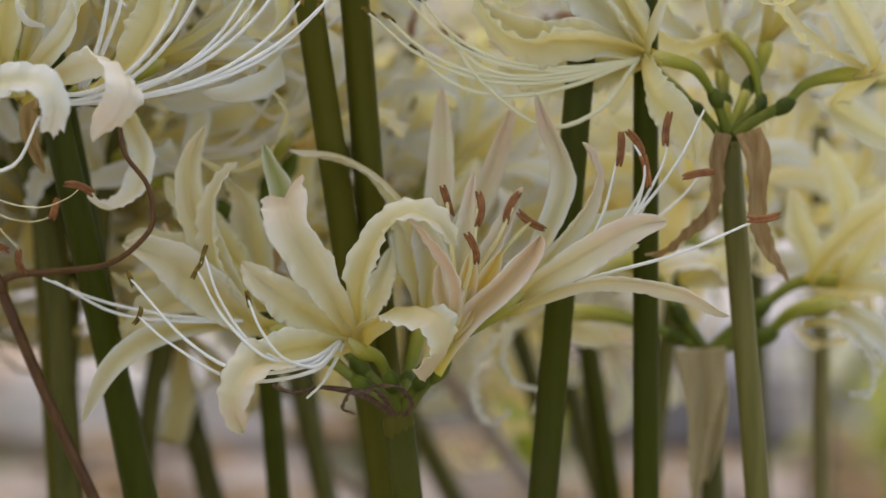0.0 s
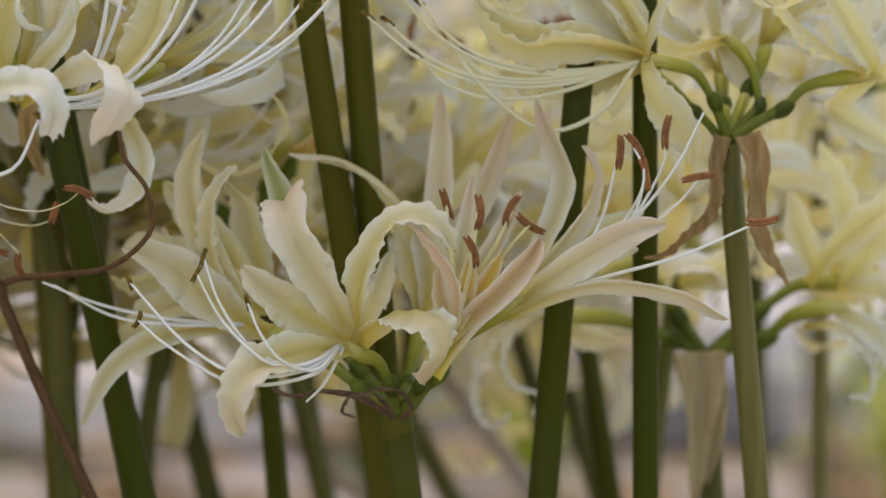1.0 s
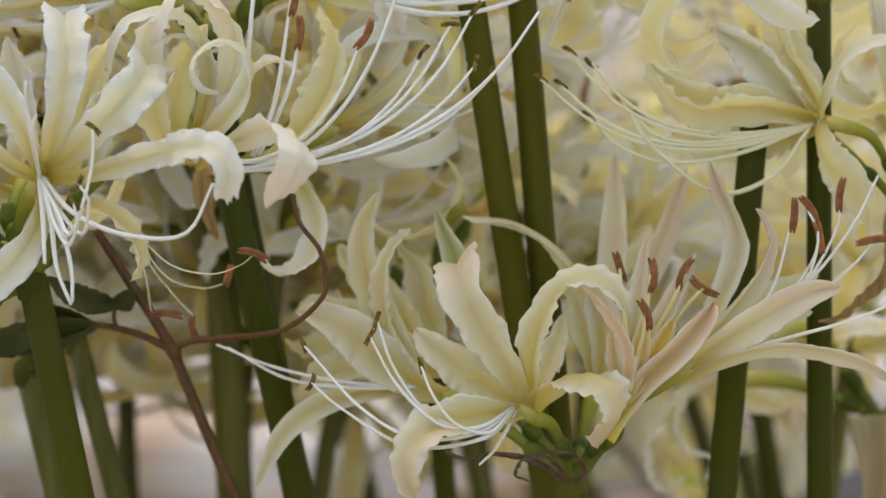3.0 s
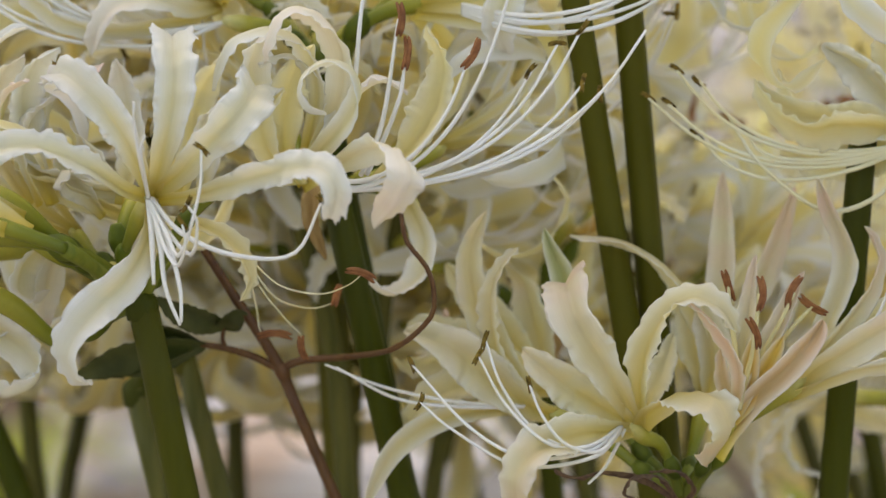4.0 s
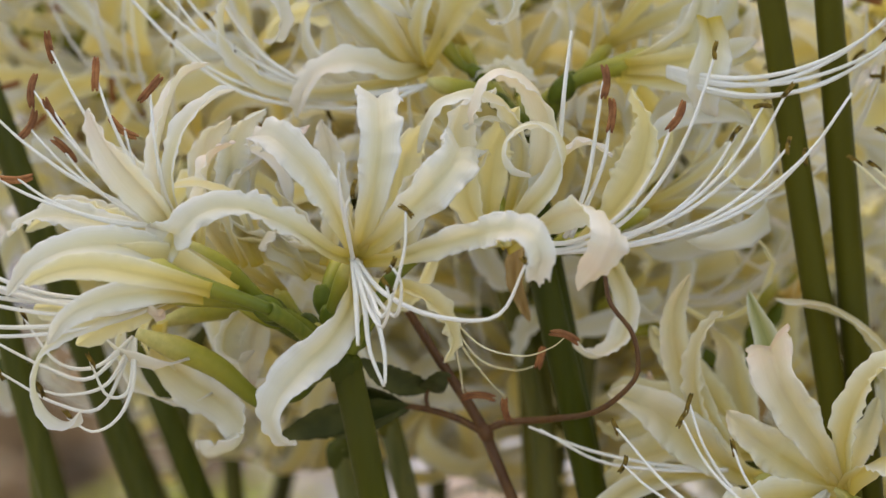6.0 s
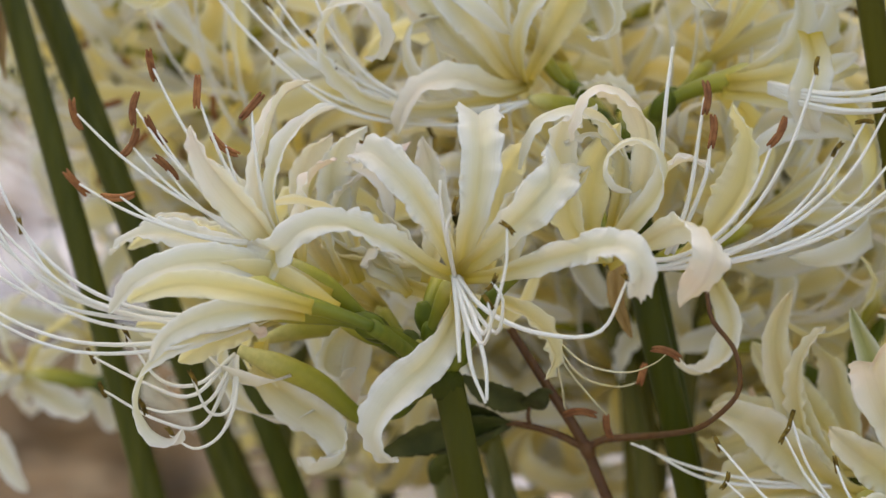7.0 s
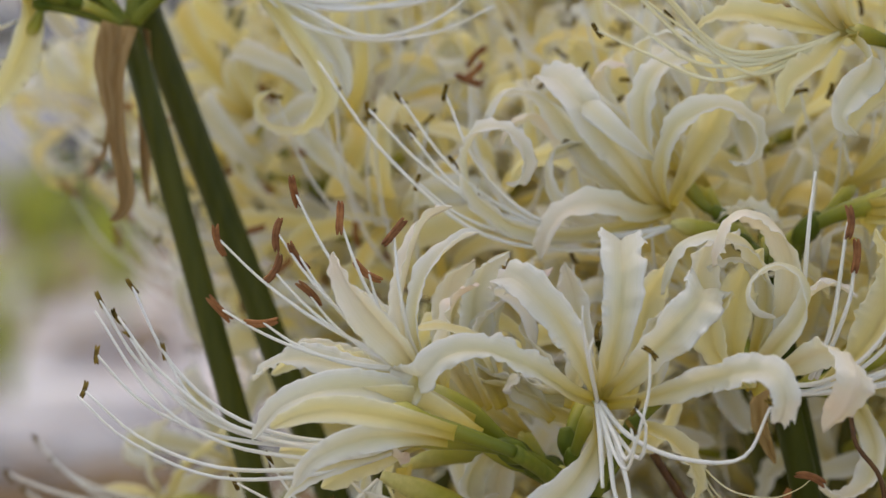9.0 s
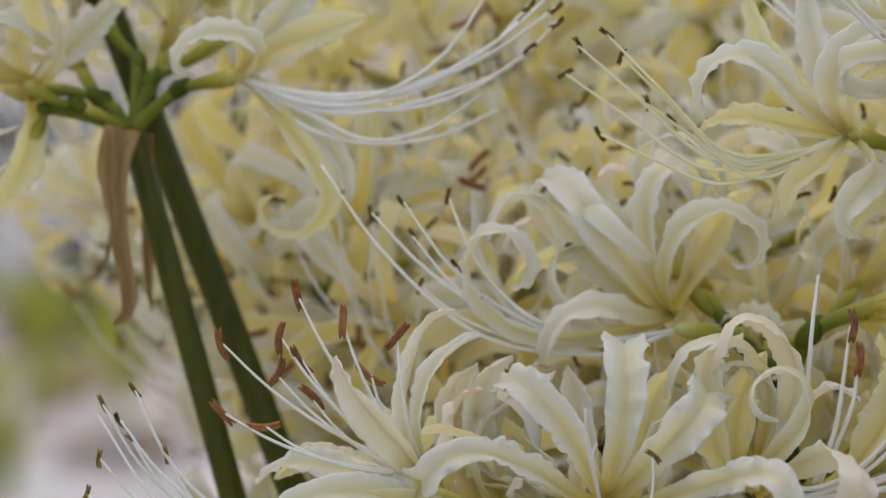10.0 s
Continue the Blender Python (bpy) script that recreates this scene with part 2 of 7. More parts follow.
def scaled(verts):
    return [v * MM for v in verts]


def bar(name, parent, pts, radii, material, n=16, sides=8, label="", squash=1.0):
    path = spline(pts, n)
    r = [float(np.interp(i / (n - 1), np.linspace(0, 1, len(radii)), radii)) for i in range(n)]
    v, f, u = sweep(path, r, sides, squash)
    return hang(name, mesh_of(name, scaled(v), f, u, material), parent, label)


COUNT = [0]


def tepal(parent, width, roll0, roll1, *pts, ruffle=1.0, cup=0.20, mat=None, name="tepal", blunt=0.52, rows=72, cols=12, claw=0.27, label="", true_side=None):
    """A strap-shaped petal: narrow claw, wavy margins, channelled midrib, some thickness."""
    COUNT[0] += 1
    rnd = random.Random(COUNT[0] * 7 + 3)
    width *= 0.9
    path = spline(pts, rows)
    fr = frames(path, roll0, roll1, true_side) if true_side else relaxed(path, roll0, roll1, width)
    length = sum((b - a).length for a, b in zip(path, path[1:]))
    skew = rnd.uniform(-0.05, 0.05)
    front, back, uvs = [], [], []
    off0 = Vector((rnd.uniform(0, 90), rnd.uniform(0, 90), 0))
    for i, (p, (s, m)) in enumerate(zip(path, fr)):
        v = i / (rows - 1)
        w = width * (claw + (1 - claw) * smooth(0.0, 0.55, v)) * max(1 - max((v - blunt) / (1 - blunt), 0) ** 1.7, 0.002) ** 0.62
        grow = smooth(0.10, 0.4, v)
        for j in range(cols + 1):
            u = math.sin(math.pi / 2 * (-1 + 2 * j / cols)) * 0.5 + 0.5 * (-1 + 2 * j / cols)
            e = abs(u)
            sg = 5.0 if u < 0 else -5.0
            at = v * length
            wave = noise.noise(off0 + Vector((at / 3.6, sg, 0))) * 2.4 * (0.45 + 1.1 * abs(noise.noise(off0 + Vector((at / 9, sg, 20))))) + noise.noise(off0 + Vector((at / 1.7, sg * 2, 3))) * 0.6
            crimp = math.sin(at * 1.55 + sg + 5.0 * noise.noise(off0 + Vector((at / 11, sg, 40)))) * (0.5 + noise.noise(off0 + Vector((at / 8, sg, 50))))
            broad = noise.noise(off0 + Vector((at / 13, sg * 0.1, 7)))
            off = w * cup * (1 + 1.3 * smooth(0.8, 1, v)) * (1.15 * e ** 0.9 - 0.3 * e ** 3) + ruffle * grow * (0.72 * wave * e ** 2.3 + 0.8 * crimp * e ** 5) + 0.26 * w * broad * u + ruffle * 0.075 * w * grow * noise.noise(off0 + Vector((at / 5.0, u * 1.3, 60)))
            off -= 0.05 * w * math.exp(-(u / 0.3) ** 2) * (1 - 0.6 * v)
            out = 1 + ruffle * grow * (0.2 * noise.noise(off0 + Vector((at / 5.5, sg * 3, 11))) + 0.07 * noise.noise(off0 + Vector((at / 1.5, sg * 3, 31)))) * e ** 2
            q = p + s * (0.5 * w * u * out + skew * w) + m * off
            th = 0.17 * (1 - 0.65 * e)
            front.append(q + m * th)
            back.append(q - m * th)
            uvs.append((0.5 + 0.5 * u, v))
    c = cols + 1
    k = len(front)
    faces = []
    for i in range(rows - 1):
        for j in range(cols):
            a = i * c + j
            faces.append((a, a + 1, a + c + 1, a + c))
            faces.append((k + a, k + a + c, k + a + c + 1, k + a + 1))
        for a in (i * c, i * c + cols):
            quad = (a, a + c, k + a + c, k + a)
            faces.append(quad if a == i * c else quad[::-1])
    for j in range(cols):
        faces.append((j + 1, j, k + j, k + j + 1))
        a = (rows - 1) * c + j
        faces.append((a, a + 1, k + a + 1, k + a))
    me = mesh_of(name, scaled(front + back), faces, uvs + uvs, mat or CREAM)
    return hang(name, me, parent, label)


def anther(parent, at, way, length, material, thick=0.45):
    """Two long pollen sacs side by side, a little bent."""
    COUNT[0] += 1
    rnd = random.Random(COUNT[0])
    way = Vector(way).normalized()
    side = way.cross(VIEW)
    side = side.normalized() if side.length > 0.1 else Vector((1, 0, 0))
    bend = side * rnd.uniform(-0.12, 0.12) * length
    verts, faces, uvs = [], [], []
    for sg in (-1, 1):
        pts = [Vector(at) + side * sg * thick * 0.62 + way * length * (t - 0.5) + bend * (1 - (2 * t - 1) ** 2) + side * sg * max(abs(2 * t - 1) - 0.6, 0) * rnd.uniform(-0.2, 0.9)
               for t in (0, 0.25, 0.5, 0.75, 1)]
        v, f, u = sweep(spline(pts, 9), [thick * x for x in (0.35, 0.8, 1, 1, 0.95, 1, 1, 0.85, 0.4)], 6)
        o = len(verts)
        verts += v
        uvs += u
        faces += [tuple(i + o for i in q) for q in f]
    return hang("anther", mesh_of("anther", scaled(verts), faces, uvs, material), parent, "russet pollen-bearing anther" if material == RUSSET else "dark spent anther")


def stamen(parent, kind, turn, *pts, r=0.40, mat=None, length=None, rings=22, sides=7):
    """A filament; kind: russet or dark anther at its tip lying at turn degrees, or none for a style."""
    r *= 1.22
    bar("filament" if kind else "style", parent, pts, (r * 1.15, r * 1.1, r, r * 0.8, r * 0.6), mat or WHITE, rings, sides)
    if kind:
        a = radians(turn)
        way = Vector((math.cos(a), 0.25, math.sin(a)))
        anther(parent, pts[-1], way, length or (8.6 if kind == "russet" else 4.8), RUSSET if kind == "russet" else DARK, 0.62 if kind == "russet" else 0.38)


def floret(plant, *pts, r=1.5, throat=3.0, ovary=True, label="", green=True):
    """One flower of an umbel: pedicel from the node, ovary, then the perianth tube to the throat. pts: node, ovary, ..., throat."""
    body = bar("floret", plant, pts[1:], (r * 0.72, r * 0.8, r * 1.0, r * 1.25, max(r * 1.3, throat * 0.62), r * 0.55), TUBE, 20, 10, label)
    if green:
        d = (Vector(pts[1]) - Vector(pts[0]))
        bar("pedicel", body, (pts[0], Vector(pts[0]) + d * 0.5 + Vector((0, 0, d.length * 0.04)), pts[1]), (r * 1.1, r * 0.9, r * 1.0), TUBE if green == TUBE else PEDICEL, 8, 8)
    if ovary:
        t = (Vector(pts[2]) - Vector(pts[0])).normalized()
        o = Vector(pts[1])
        bar("ovary", body, (o - t * r * 2.2, o, o + t * r * 1.8), (r * 0.75, r * 1.2, r * 1.4, r * 1.2, r * 0.7), OVARY, 10, 9)
    return body


def lily(label, node, foot, r=4.2, top=None, mat=None, group="spider lilies in the bed"):
    """A plant: an Empty at its foot on the ground. node, foot: metres. Inside, millimetres from the node."""
    root = new("spider_lily")
    root.location = foot
    NODE_AT[root.name] = Vector(node) - Vector(foot)
    root.empty_display_size = 0.02
    tagged(root, label, "flower", group)
    d = (Vector(foot) - Vector(node)) * 1000
    bow = Vector((d.z * 0.003, d.z * 0.01, 0))
    bar("scape", root, (Vector((0, 0, 0)), d * 0.25 + bow * 0.7, d * 0.5 + bow, d * 0.75 + bow * 0.7, d), (r * (top or 0.92), r, r * 1.02, r * 1.06, r * 1.12), mat or STALK, 26, 14, "smooth olive-green flower stalk")
    return root


def node_cap(plant, r=4.6):
    """The swollen top of the stalk where the pedicels meet."""
    bar("umbel_node", plant, ((0, 0, -5), (0, 0, -1), (0, 0, 3)), (r * 0.80, r * 0.88, r * 0.92, r * 0.8, r * 0.3), STALK, 10, 12)


def bract(plant, width, roll0, roll1, *pts, mat=None, blunt=0.25, claw=0.8):
    """A dry papery spathe."""
    tepal(plant, width, roll0, roll1, *pts, ruffle=0.6, cup=0.35, mat=mat or PAPER, name="bract", blunt=blunt, claw=claw, label="dry papery bract")


def wild_floret(plant, turn, rise, seed, size=1.0, rows=16, cols=6, mats=None, spread=1.0, single=False, stamens=True, each=False):
    """An open floret that leaves the node towards turn (degrees round z) and rise (degrees over the level)."""
    rnd = random.Random(seed)
    a, e = radians(turn), radians(rise)
    out = Vector((math.cos(a) * math.cos(e), math.sin(a) * math.cos(e), math.sin(e)))
    side = Vector((-math.sin(a), math.cos(a), 0))
    up = side.cross(out) * -1
    up = up if up.z > 0 else -up
    o = out * (16 * size) + Vector((0, 0, 3))
    throat = o + out * (17 * size) + up * 2
    f = floret(plant, (0, 0, 0), o, o + out * 6 * size - up * 0.8, throat, r=1.6 * size, throat=2.6 * size, ovary=single, green=TUBE)
    for i in range(6):
        p = radians(60 * i + rnd.uniform(-12, 12) + 15)
        rad = up * math.cos(p) + side * math.sin(p)
        ln = size * rnd.uniform(0.9, 1.15)
        curl = rnd.uniform(0.55, 1.35)
        pts = [throat + (out * x + rad * y) * ln for x, y in
               ((-4, 0.6), (8, 4), (19, 11 * spread), (25, 22 * spread), (21 - 5 * curl, 31), (10 - 6 * curl, 33 - 2 * curl), (4 - 6 * curl, 28 - 5 * curl))]
        tepal(f, rnd.uniform(7.5, 10.5) * size, 0, rnd.uniform(-25, 25), *pts, rows=rows, cols=cols, mat=rnd.choice(mats or ((CREAM, CREAM, IVORY) if single else (CREAM, IVORY, HONEY_GLOW))), cup=-0.1, true_side=rad)
    paths = []
    for i in range(7):
        s, z = (i - 3) / 3 * 9 + rnd.uniform(-2, 2), rnd.uniform(-4, 4)
        paths.append([throat + (out * x + up * y + side * w) * size for x, y, w in
                      ((-3, 0, 0), (14, -4 + z * 0.3, s * 0.2), (34, -6 + z * 0.5, s * 0.6), (54, 4 + z, s * 1.1), (66, 20 + z * 1.6, s * 1.6))])
    if single and not stamens:
        return f
    if single:
        kind = rnd.choice(("russet", "dark", "dark"))
        for p in paths[::2]:
            stamen(f, kind, rnd.uniform(-90, 90), *p)
        return f
    if each:
        kind = rnd.choice(("russet", "dark", "dark", "dark", "dark"))
        for p in paths[1 if each == "few" else 0::4 if each == "few" else 3]:
            stamen(f, kind, rnd.uniform(-90, 90), *p, rings=12, sides=5)
    return f


def wild_head(seed, n, size=1.0):
    """A full umbel on a root of its own, with no stalk yet."""
    root = new("spider_lily")
    root.empty_display_size = 0.02
    tagged(root, "cream spider lily further back in the bed", "flower", "spider lilies in the bed")
    node_cap(root, 3.6)
    rnd = random.Random(seed)
    a0 = rnd.uniform(0, 360)
    for i in range(n):
        wild_floret(root, a0 + 360 * i / n + rnd.uniform(-14, 14), rnd.uniform(0, 46), seed * 31 + i, size * rnd.uniform(0.95, 1.15), each="few")
    bract(root, 8, 20, 60, (2, -3, 0), (6, -6, -8), (7, -7, -24), (4, -7, -38))
    return root


def creeper(at):
    root = new("vine")
    root.location = at
    root.empty_display_size = 0.02
    return tagged(root, "thin red-brown vine with dark serrated leaves among the stalks", "vine")


def leaf(parent, width, roll, *pts):
    """A pointed leaf with toothed margins, sunk veins and some thickness."""
    rows, cols = 34, 8
    path = spline(pts, rows)
    fr = frames(path, roll, roll + 15)
    front, back, uvs = [], [], []
    for i, (p, (s, m)) in enumerate(zip(path, fr)):
        v = i / (rows - 1)
        w = width * max(math.sin(math.pi * min(v * 0.94 + 0.03, 1)) ** 0.8, 0.03) * (1.15 - 0.4 * v)
        tooth = 1 - 0.16 * ((v * 9) % 1)
        for j in range(cols + 1):
            u = -1 + 2 * j / cols
            q = p + s * 0.5 * w * u * (tooth if abs(u) > 0.9 else 1) + m * (0.16 * w * abs(u) - 0.4 * abs(math.sin(9 * math.pi * (v - 0.12 * abs(u)))) * abs(u) * (1 - abs(u)))
            front.append(q + m * 0.12)
            back.append(q - m * 0.12)
            uvs.append((0.5 + 0.5 * u, v))
    c, k, faces = cols + 1, len(front), []
    for i in range(rows - 1):
        for j in range(cols):
            a = i * c + j
            faces += [(a, a + 1, a + c + 1, a + c), (k + a, k + a + c, k + a + c + 1, k + a + 1)]
        for a in (i * c, i * c + cols):
            quad = (a, a + c, k + a + c, k + a)
            faces.append(quad if a == i * c else quad[::-1])
    return hang("leaf", mesh_of("leaf", scaled(front + back), faces, uvs + uvs, LEAF), parent)


def fill(plant, n, seed, single=False, each=True):
    """A full head of wild florets."""
    rnd = random.Random(seed)
    a0 = rnd.uniform(0, 360)
    for i in range(n):
        wild_floret(plant, a0 + 360 * i / n + rnd.uniform(-14, 14), rnd.uniform(2, 40), seed * 31 + i, rnd.uniform(0.95, 1.1), rows=26, cols=8, single=single, each=each)


# ---------------------------------------------------------------- ground
def ground_material():
    k = Mat("leaf_strewn_soil", 0.9)
    c = k.mix(k.ramp(k.noise(9, 5), (0.35, 0.0), (0.65, 1.0)), (0.30, 0.23, 0.18), (0.54, 0.46, 0.42))
    c = k.mix(k.ramp(k.noise(5.1, 3), (0.54, 0.0), (0.64, 0.8)), c, (0.17, 0.21, 0.05))
    k.colour(c)
    k.bump(k.noise(60, 5), 0.8, 0.01)
    return k.m


def ground():
    n = 60
    xs = [math.copysign(abs(u) ** 3 * 400, u) for u in np.linspace(-1, 1, n + 1)]
    verts = [(x, y + 1.5, 0.006 * noise.noise(Vector((x * 3, y * 3, 0))) - 0.006) for y in xs for x in xs]
    faces = [(j * (n + 1) + i, j * (n + 1) + i + 1, (j + 1) * (n + 1) + i + 1, (j + 1) * (n + 1) + i) for j in range(n) for i in range(n)]
    ob = new("ground", mesh_of("ground", verts, faces, None, ground_material()))
    tagged(ob, "dry grey-brown soil strewn with dead leaves", "ground", "", "structure")


ground()


def paving():
    """A pale concrete path behind the bed and a darker yard, with low kerb edges."""
    mats = []
    for kind, dark, pale in (("pale_concrete", (0.40, 0.355, 0.32), (0.68, 0.61, 0.58)), ("grey_paving", (0.60, 0.55, 0.56), (0.84, 0.78, 0.77))):
        k = Mat(kind, 0.85)
        c = k.mix(k.ramp(k.noise(14, 6), (0.35, 0.0), (0.65, 1.0)), dark, pale)
        c = k.mix(k.ramp(k.noise(2.6, 4), (0.50, 0.0), (0.60, 0.85)), c, (0.16, 0.145, 0.165))
        c = k.mix(k.ramp(k.noise(4.3, 3), (0.58, 0.0), (0.64, 0.8)), c, (0.42, 0.26, 0.16))
        k.colour(c)
        k.bump(k.noise(80, 5), 0.5, 0.004)
        mats.append(k.m)
    for x0, x1, y0, y1, name, label in ((-0.5, 30, 3.05, 14, "path", "pale blotched concrete path behind the flower bed"),
                                        (-30, -0.56, 4.3, 14, "paved_yard", "pale grey paved yard beyond a strip of soil")):
        bm = bmesh.new()
        bmesh.ops.create_cube(bm, size=1)
        bmesh.ops.scale(bm, vec=(x1 - x0, y1 - y0, 0.06), verts=bm.verts)
        bmesh.ops.translate(bm, vec=((x0 + x1) / 2, (y0 + y1) / 2, 0.03), verts=bm.verts)
        bmesh.ops.bevel(bm, geom=bm.edges[:], offset=0.012, segments=2, affect="EDGES")
        me = bpy.data.meshes.new(name)
        bm.to_mesh(me)
        me.materials.append(mats[0] if name == "path" else mats[1])
        tagged(new(name, me), label, "path", "", "structure")


paving()

# Pale rocks are added to stand for overexposed bright spots in the background.
BRIGHT_SPOT_ROCK = plain("bright_spot_rock", (0.55, 0.53, 0.56), (0.78, 0.76, 0.78), 0.85, 12, None, 0.8, 0, 0.3, (0.30, 0.29, 0.32), 0.2)
ROCK = plain("grey_rock", (0.10, 0.10, 0.125), (0.22, 0.21, 0.24), 0.85, 12, None, 0.8, 0, 0.6, (0.07, 0.07, 0.08), 0.2)
BLADE = plain("strap_leaf", (0.36, 0.44, 0.03), (0.62, 0.62, 0.08), 0.5, 30, None, 0.3, 0.3, 0.3)
LITTER = plain("dead_leaf", (0.34, 0.19, 0.08), (0.50, 0.36, 0.22), 0.8, 40, None, 0.5, 0.15, 0.55)


def rock(at, size, seed, mat, label):
    bm = bmesh.new()
    bmesh.ops.create_icosphere(bm, subdivisions=3, radius=1)
    o = Vector((seed * 3.7, seed, 0))
    for v in bm.verts:
        d = 1 + 0.45 * noise.noise(v.co * 1.1 + o) + 0.14 * noise.noise(v.co * 3.1 + o)
        v.co = Vector((v.co.x * 1.25, v.co.y, v.co.z * 0.7)) * d * size
    me = bpy.data.meshes.new("rock")
    bm.to_mesh(me)
    me.polygons.foreach_set("use_smooth", [True] * len(me.polygons))
    me.materials.append(mat)
    ob = new("rock", me)
    ob.location = (at[0], at[1], at[2] + size * 0.38)
    tagged(ob, label, "rock", "rocks behind the bed")


def tuft(at, n, height, seed):
    """Strap leaves that rise from one spot and arch over."""
    rnd = random.Random(seed)
    root = new("leaf_tuft")
    root.location = at
    root.empty_display_size = 0.02
    tagged(root, "tuft of arching green strap leaves on the ground", "plant", "leaf tufts behind the bed")
    for i in range(n):
        a = rnd.uniform(0, 6.3)
        d = Vector((math.cos(a), math.sin(a), 0))
        h = height * rnd.uniform(0.7, 1.1) * 1000
        pts = [d * h * x + Vector((0, 0, h * z)) for x, z in ((0.01, 0), (0.12, 0.4), (0.35, 0.68), (0.7, rnd.uniform(0.4, 0.66)))]
        tepal(root, rnd.uniform(9, 14), 0, rnd.uniform(-20, 20), *pts, ruffle=0.1, cup=0.2, mat=BLADE, name="blade", rows=14, cols=4, claw=0.7, blunt=0.4, true_side=-d)


def litter(name, label, x0, x1, y0, y1, z, n, seed):
    """Fallen leaves, curled, lying loose."""
    rnd = random.Random(seed)
    verts, faces = [], []
    for i in range(n):
        c = Vector((rnd.triangular(x0 - 0.15, x1 + 0.15), rnd.triangular(y0 - 0.1, y1 + 0.1), z + rnd.uniform(0.004, 0.03)))
        turn = Matrix.Rotation(rnd.uniform(0, 6.3), 3, "Z") @ Matrix.Rotation(rnd.uniform(-0.5, 0.5), 3, "X")
        s, curl = rnd.uniform(0.025, 0.055), rnd.uniform(0.1, 0.7)
        o = len(verts)
        for j in range(6):
            v = j / 5
            w = 0.5 * math.sin(math.pi * (0.06 + 0.9 * v)) ** 0.8
            for u in (-1, 0, 1):
                verts.append(c + turn @ Vector((s * (2 * v - 1), s * w * u, s * curl * (abs(u) * w + (2 * v - 1) ** 2 * 0.4))))
        for j in range(5):
            for u in range(2):
                a = o + j * 3 + u
                faces.append((a, a + 3, a + 4, a + 1))
    tagged(new(name, mesh_of(name, verts, faces, None, LITTER)), label, "leaves", "", "stuff")


def surroundings():
    rnd = random.Random(5)
    for i in range(9):
        az, y = -18.5 + 0.75 * i + rnd.uniform(-0.3, 0.3), rnd.uniform(6.6, 9.5)
        rock((y * math.tan(radians(az)), y, 0.06), rnd.uniform(0.16, 0.36), i + 1, *((BRIGHT_SPOT_ROCK, "pale rock added on the ground as a bright spot") if i % 3 == 1 else (ROCK, "weathered grey rock lying on the ground")))
    for i in range(12):
        az, y = rnd.uniform(-19, 8), rnd.uniform(2.3, 3.0) if i % 3 else rnd.uniform(4, 7)
        tuft((y * math.tan(radians(az)), y, 0.06 if y > 4.3 or (y > 3.05 and az > -4) else 0.0), 14, rnd.uniform(0.14, 0.26), 60 + i)
    for i, (az, y) in enumerate(((-15.2, 5.4), (-16.4, 5.8), (-14.6, 7.0), (-16.9, 4.6))):
        tuft((y * math.tan(radians(az)), y, 0.06), 18, 0.3, 80 + i)
    litter("leaf_heap", "heap of tan dead leaves on bare soil", -1.34, -0.8, 3.3, 4.2, 0.0, 420, 8)
    litter("dead_leaves", "brown dead leaves lying on bare soil", -1.2, 0.7, 1.2, 3.0, 0.0, 900, 3)
    litter("soil_leaves", "brown dead leaves lying on the soil strip", -2.2, -0.6, 3.0, 4.2, 0.0, 700, 6)
    litter("yard_leaves", "tan dead leaves scattered over the paved yard", -2.4, -0.7, 4.4, 8.0, 0.06, 240, 9)
    litter("path_leaves", "brown dead leaves blown onto the path", -0.45, 1.4, 3.1, 8.0, 0.06, 260, 4)


surroundings()

# ---------------------------------------------------------------- the lilies near the camera

plant = lily("half-open cream spider lily with pink-tinged petals", (-0.0114, 1.0000, 0.4797), (0.045, 1.000, 0), 4.1)
node_cap(plant, 4.5)
f = floret(plant, (0.0, 0.0, 0.4), (-2.1, -4.0, 10.5), (-5.2, -6.0, 16.8), (-9.2, -8.0, 19.0), (-13.1, -12.0, 23.0), r=1.70, throat=2.2)
tepal(f, 12.6, 5, 5, (-10.5, -9.0, 21.6), (-12.3, -13.0, 26.0), (-16.2, -19.0, 35.4), (-21.2, -23.0, 44.5), (-25.1, -24.0, 52.1), (-27.2, -20.0, 57.6), (-28.1, -11.0, 59.2), (-28.1, -3.0, 56.1), blunt=0.86, mat=SHADED_FLUSH, ruffle=1.2, claw=0.34)
tepal(f, 10.6, 0, -10, (-10.2, -9.0, 21.6), (-9.8, -14.0, 28.4), (-9.7, -20.0, 36.8), (-7.6, -25.0, 46.3), (-2.5, -28.0, 54.7), (4.0, -30.0, 58.6), (9.9, -31.0, 56.2), (14.4, -29.0, 49.2), mat=SHADED_BLUSH, blunt=0.66, ruffle=1.2, claw=0.34)
tepal(f, 12.4, -12, 10, (-10.8, -9.0, 21.3), (-13.7, -13.0, 24.1), (-21.7, -17.0, 29.6), (-29.1, -20.0, 35.3), (-35.2, -20.0, 40.2), (-39.3, -17.0, 43.4), mat=SHADED_BLUSH, ruffle=1.2, claw=0.34)
tepal(f, 12.6, 0, 8, (-11.1, -9.0, 21.0), (-15.8, -16.0, 21.8), (-24.7, -26.0, 23.0), (-33.2, -36.0, 21.8), (-38.5, -42.0, 18.2), (-40.0, -42.0, 11.8), (-38.0, -37.0, 4.6), mat=SHADED_BLUSH, blunt=0.6, ruffle=1.0, claw=0.34)
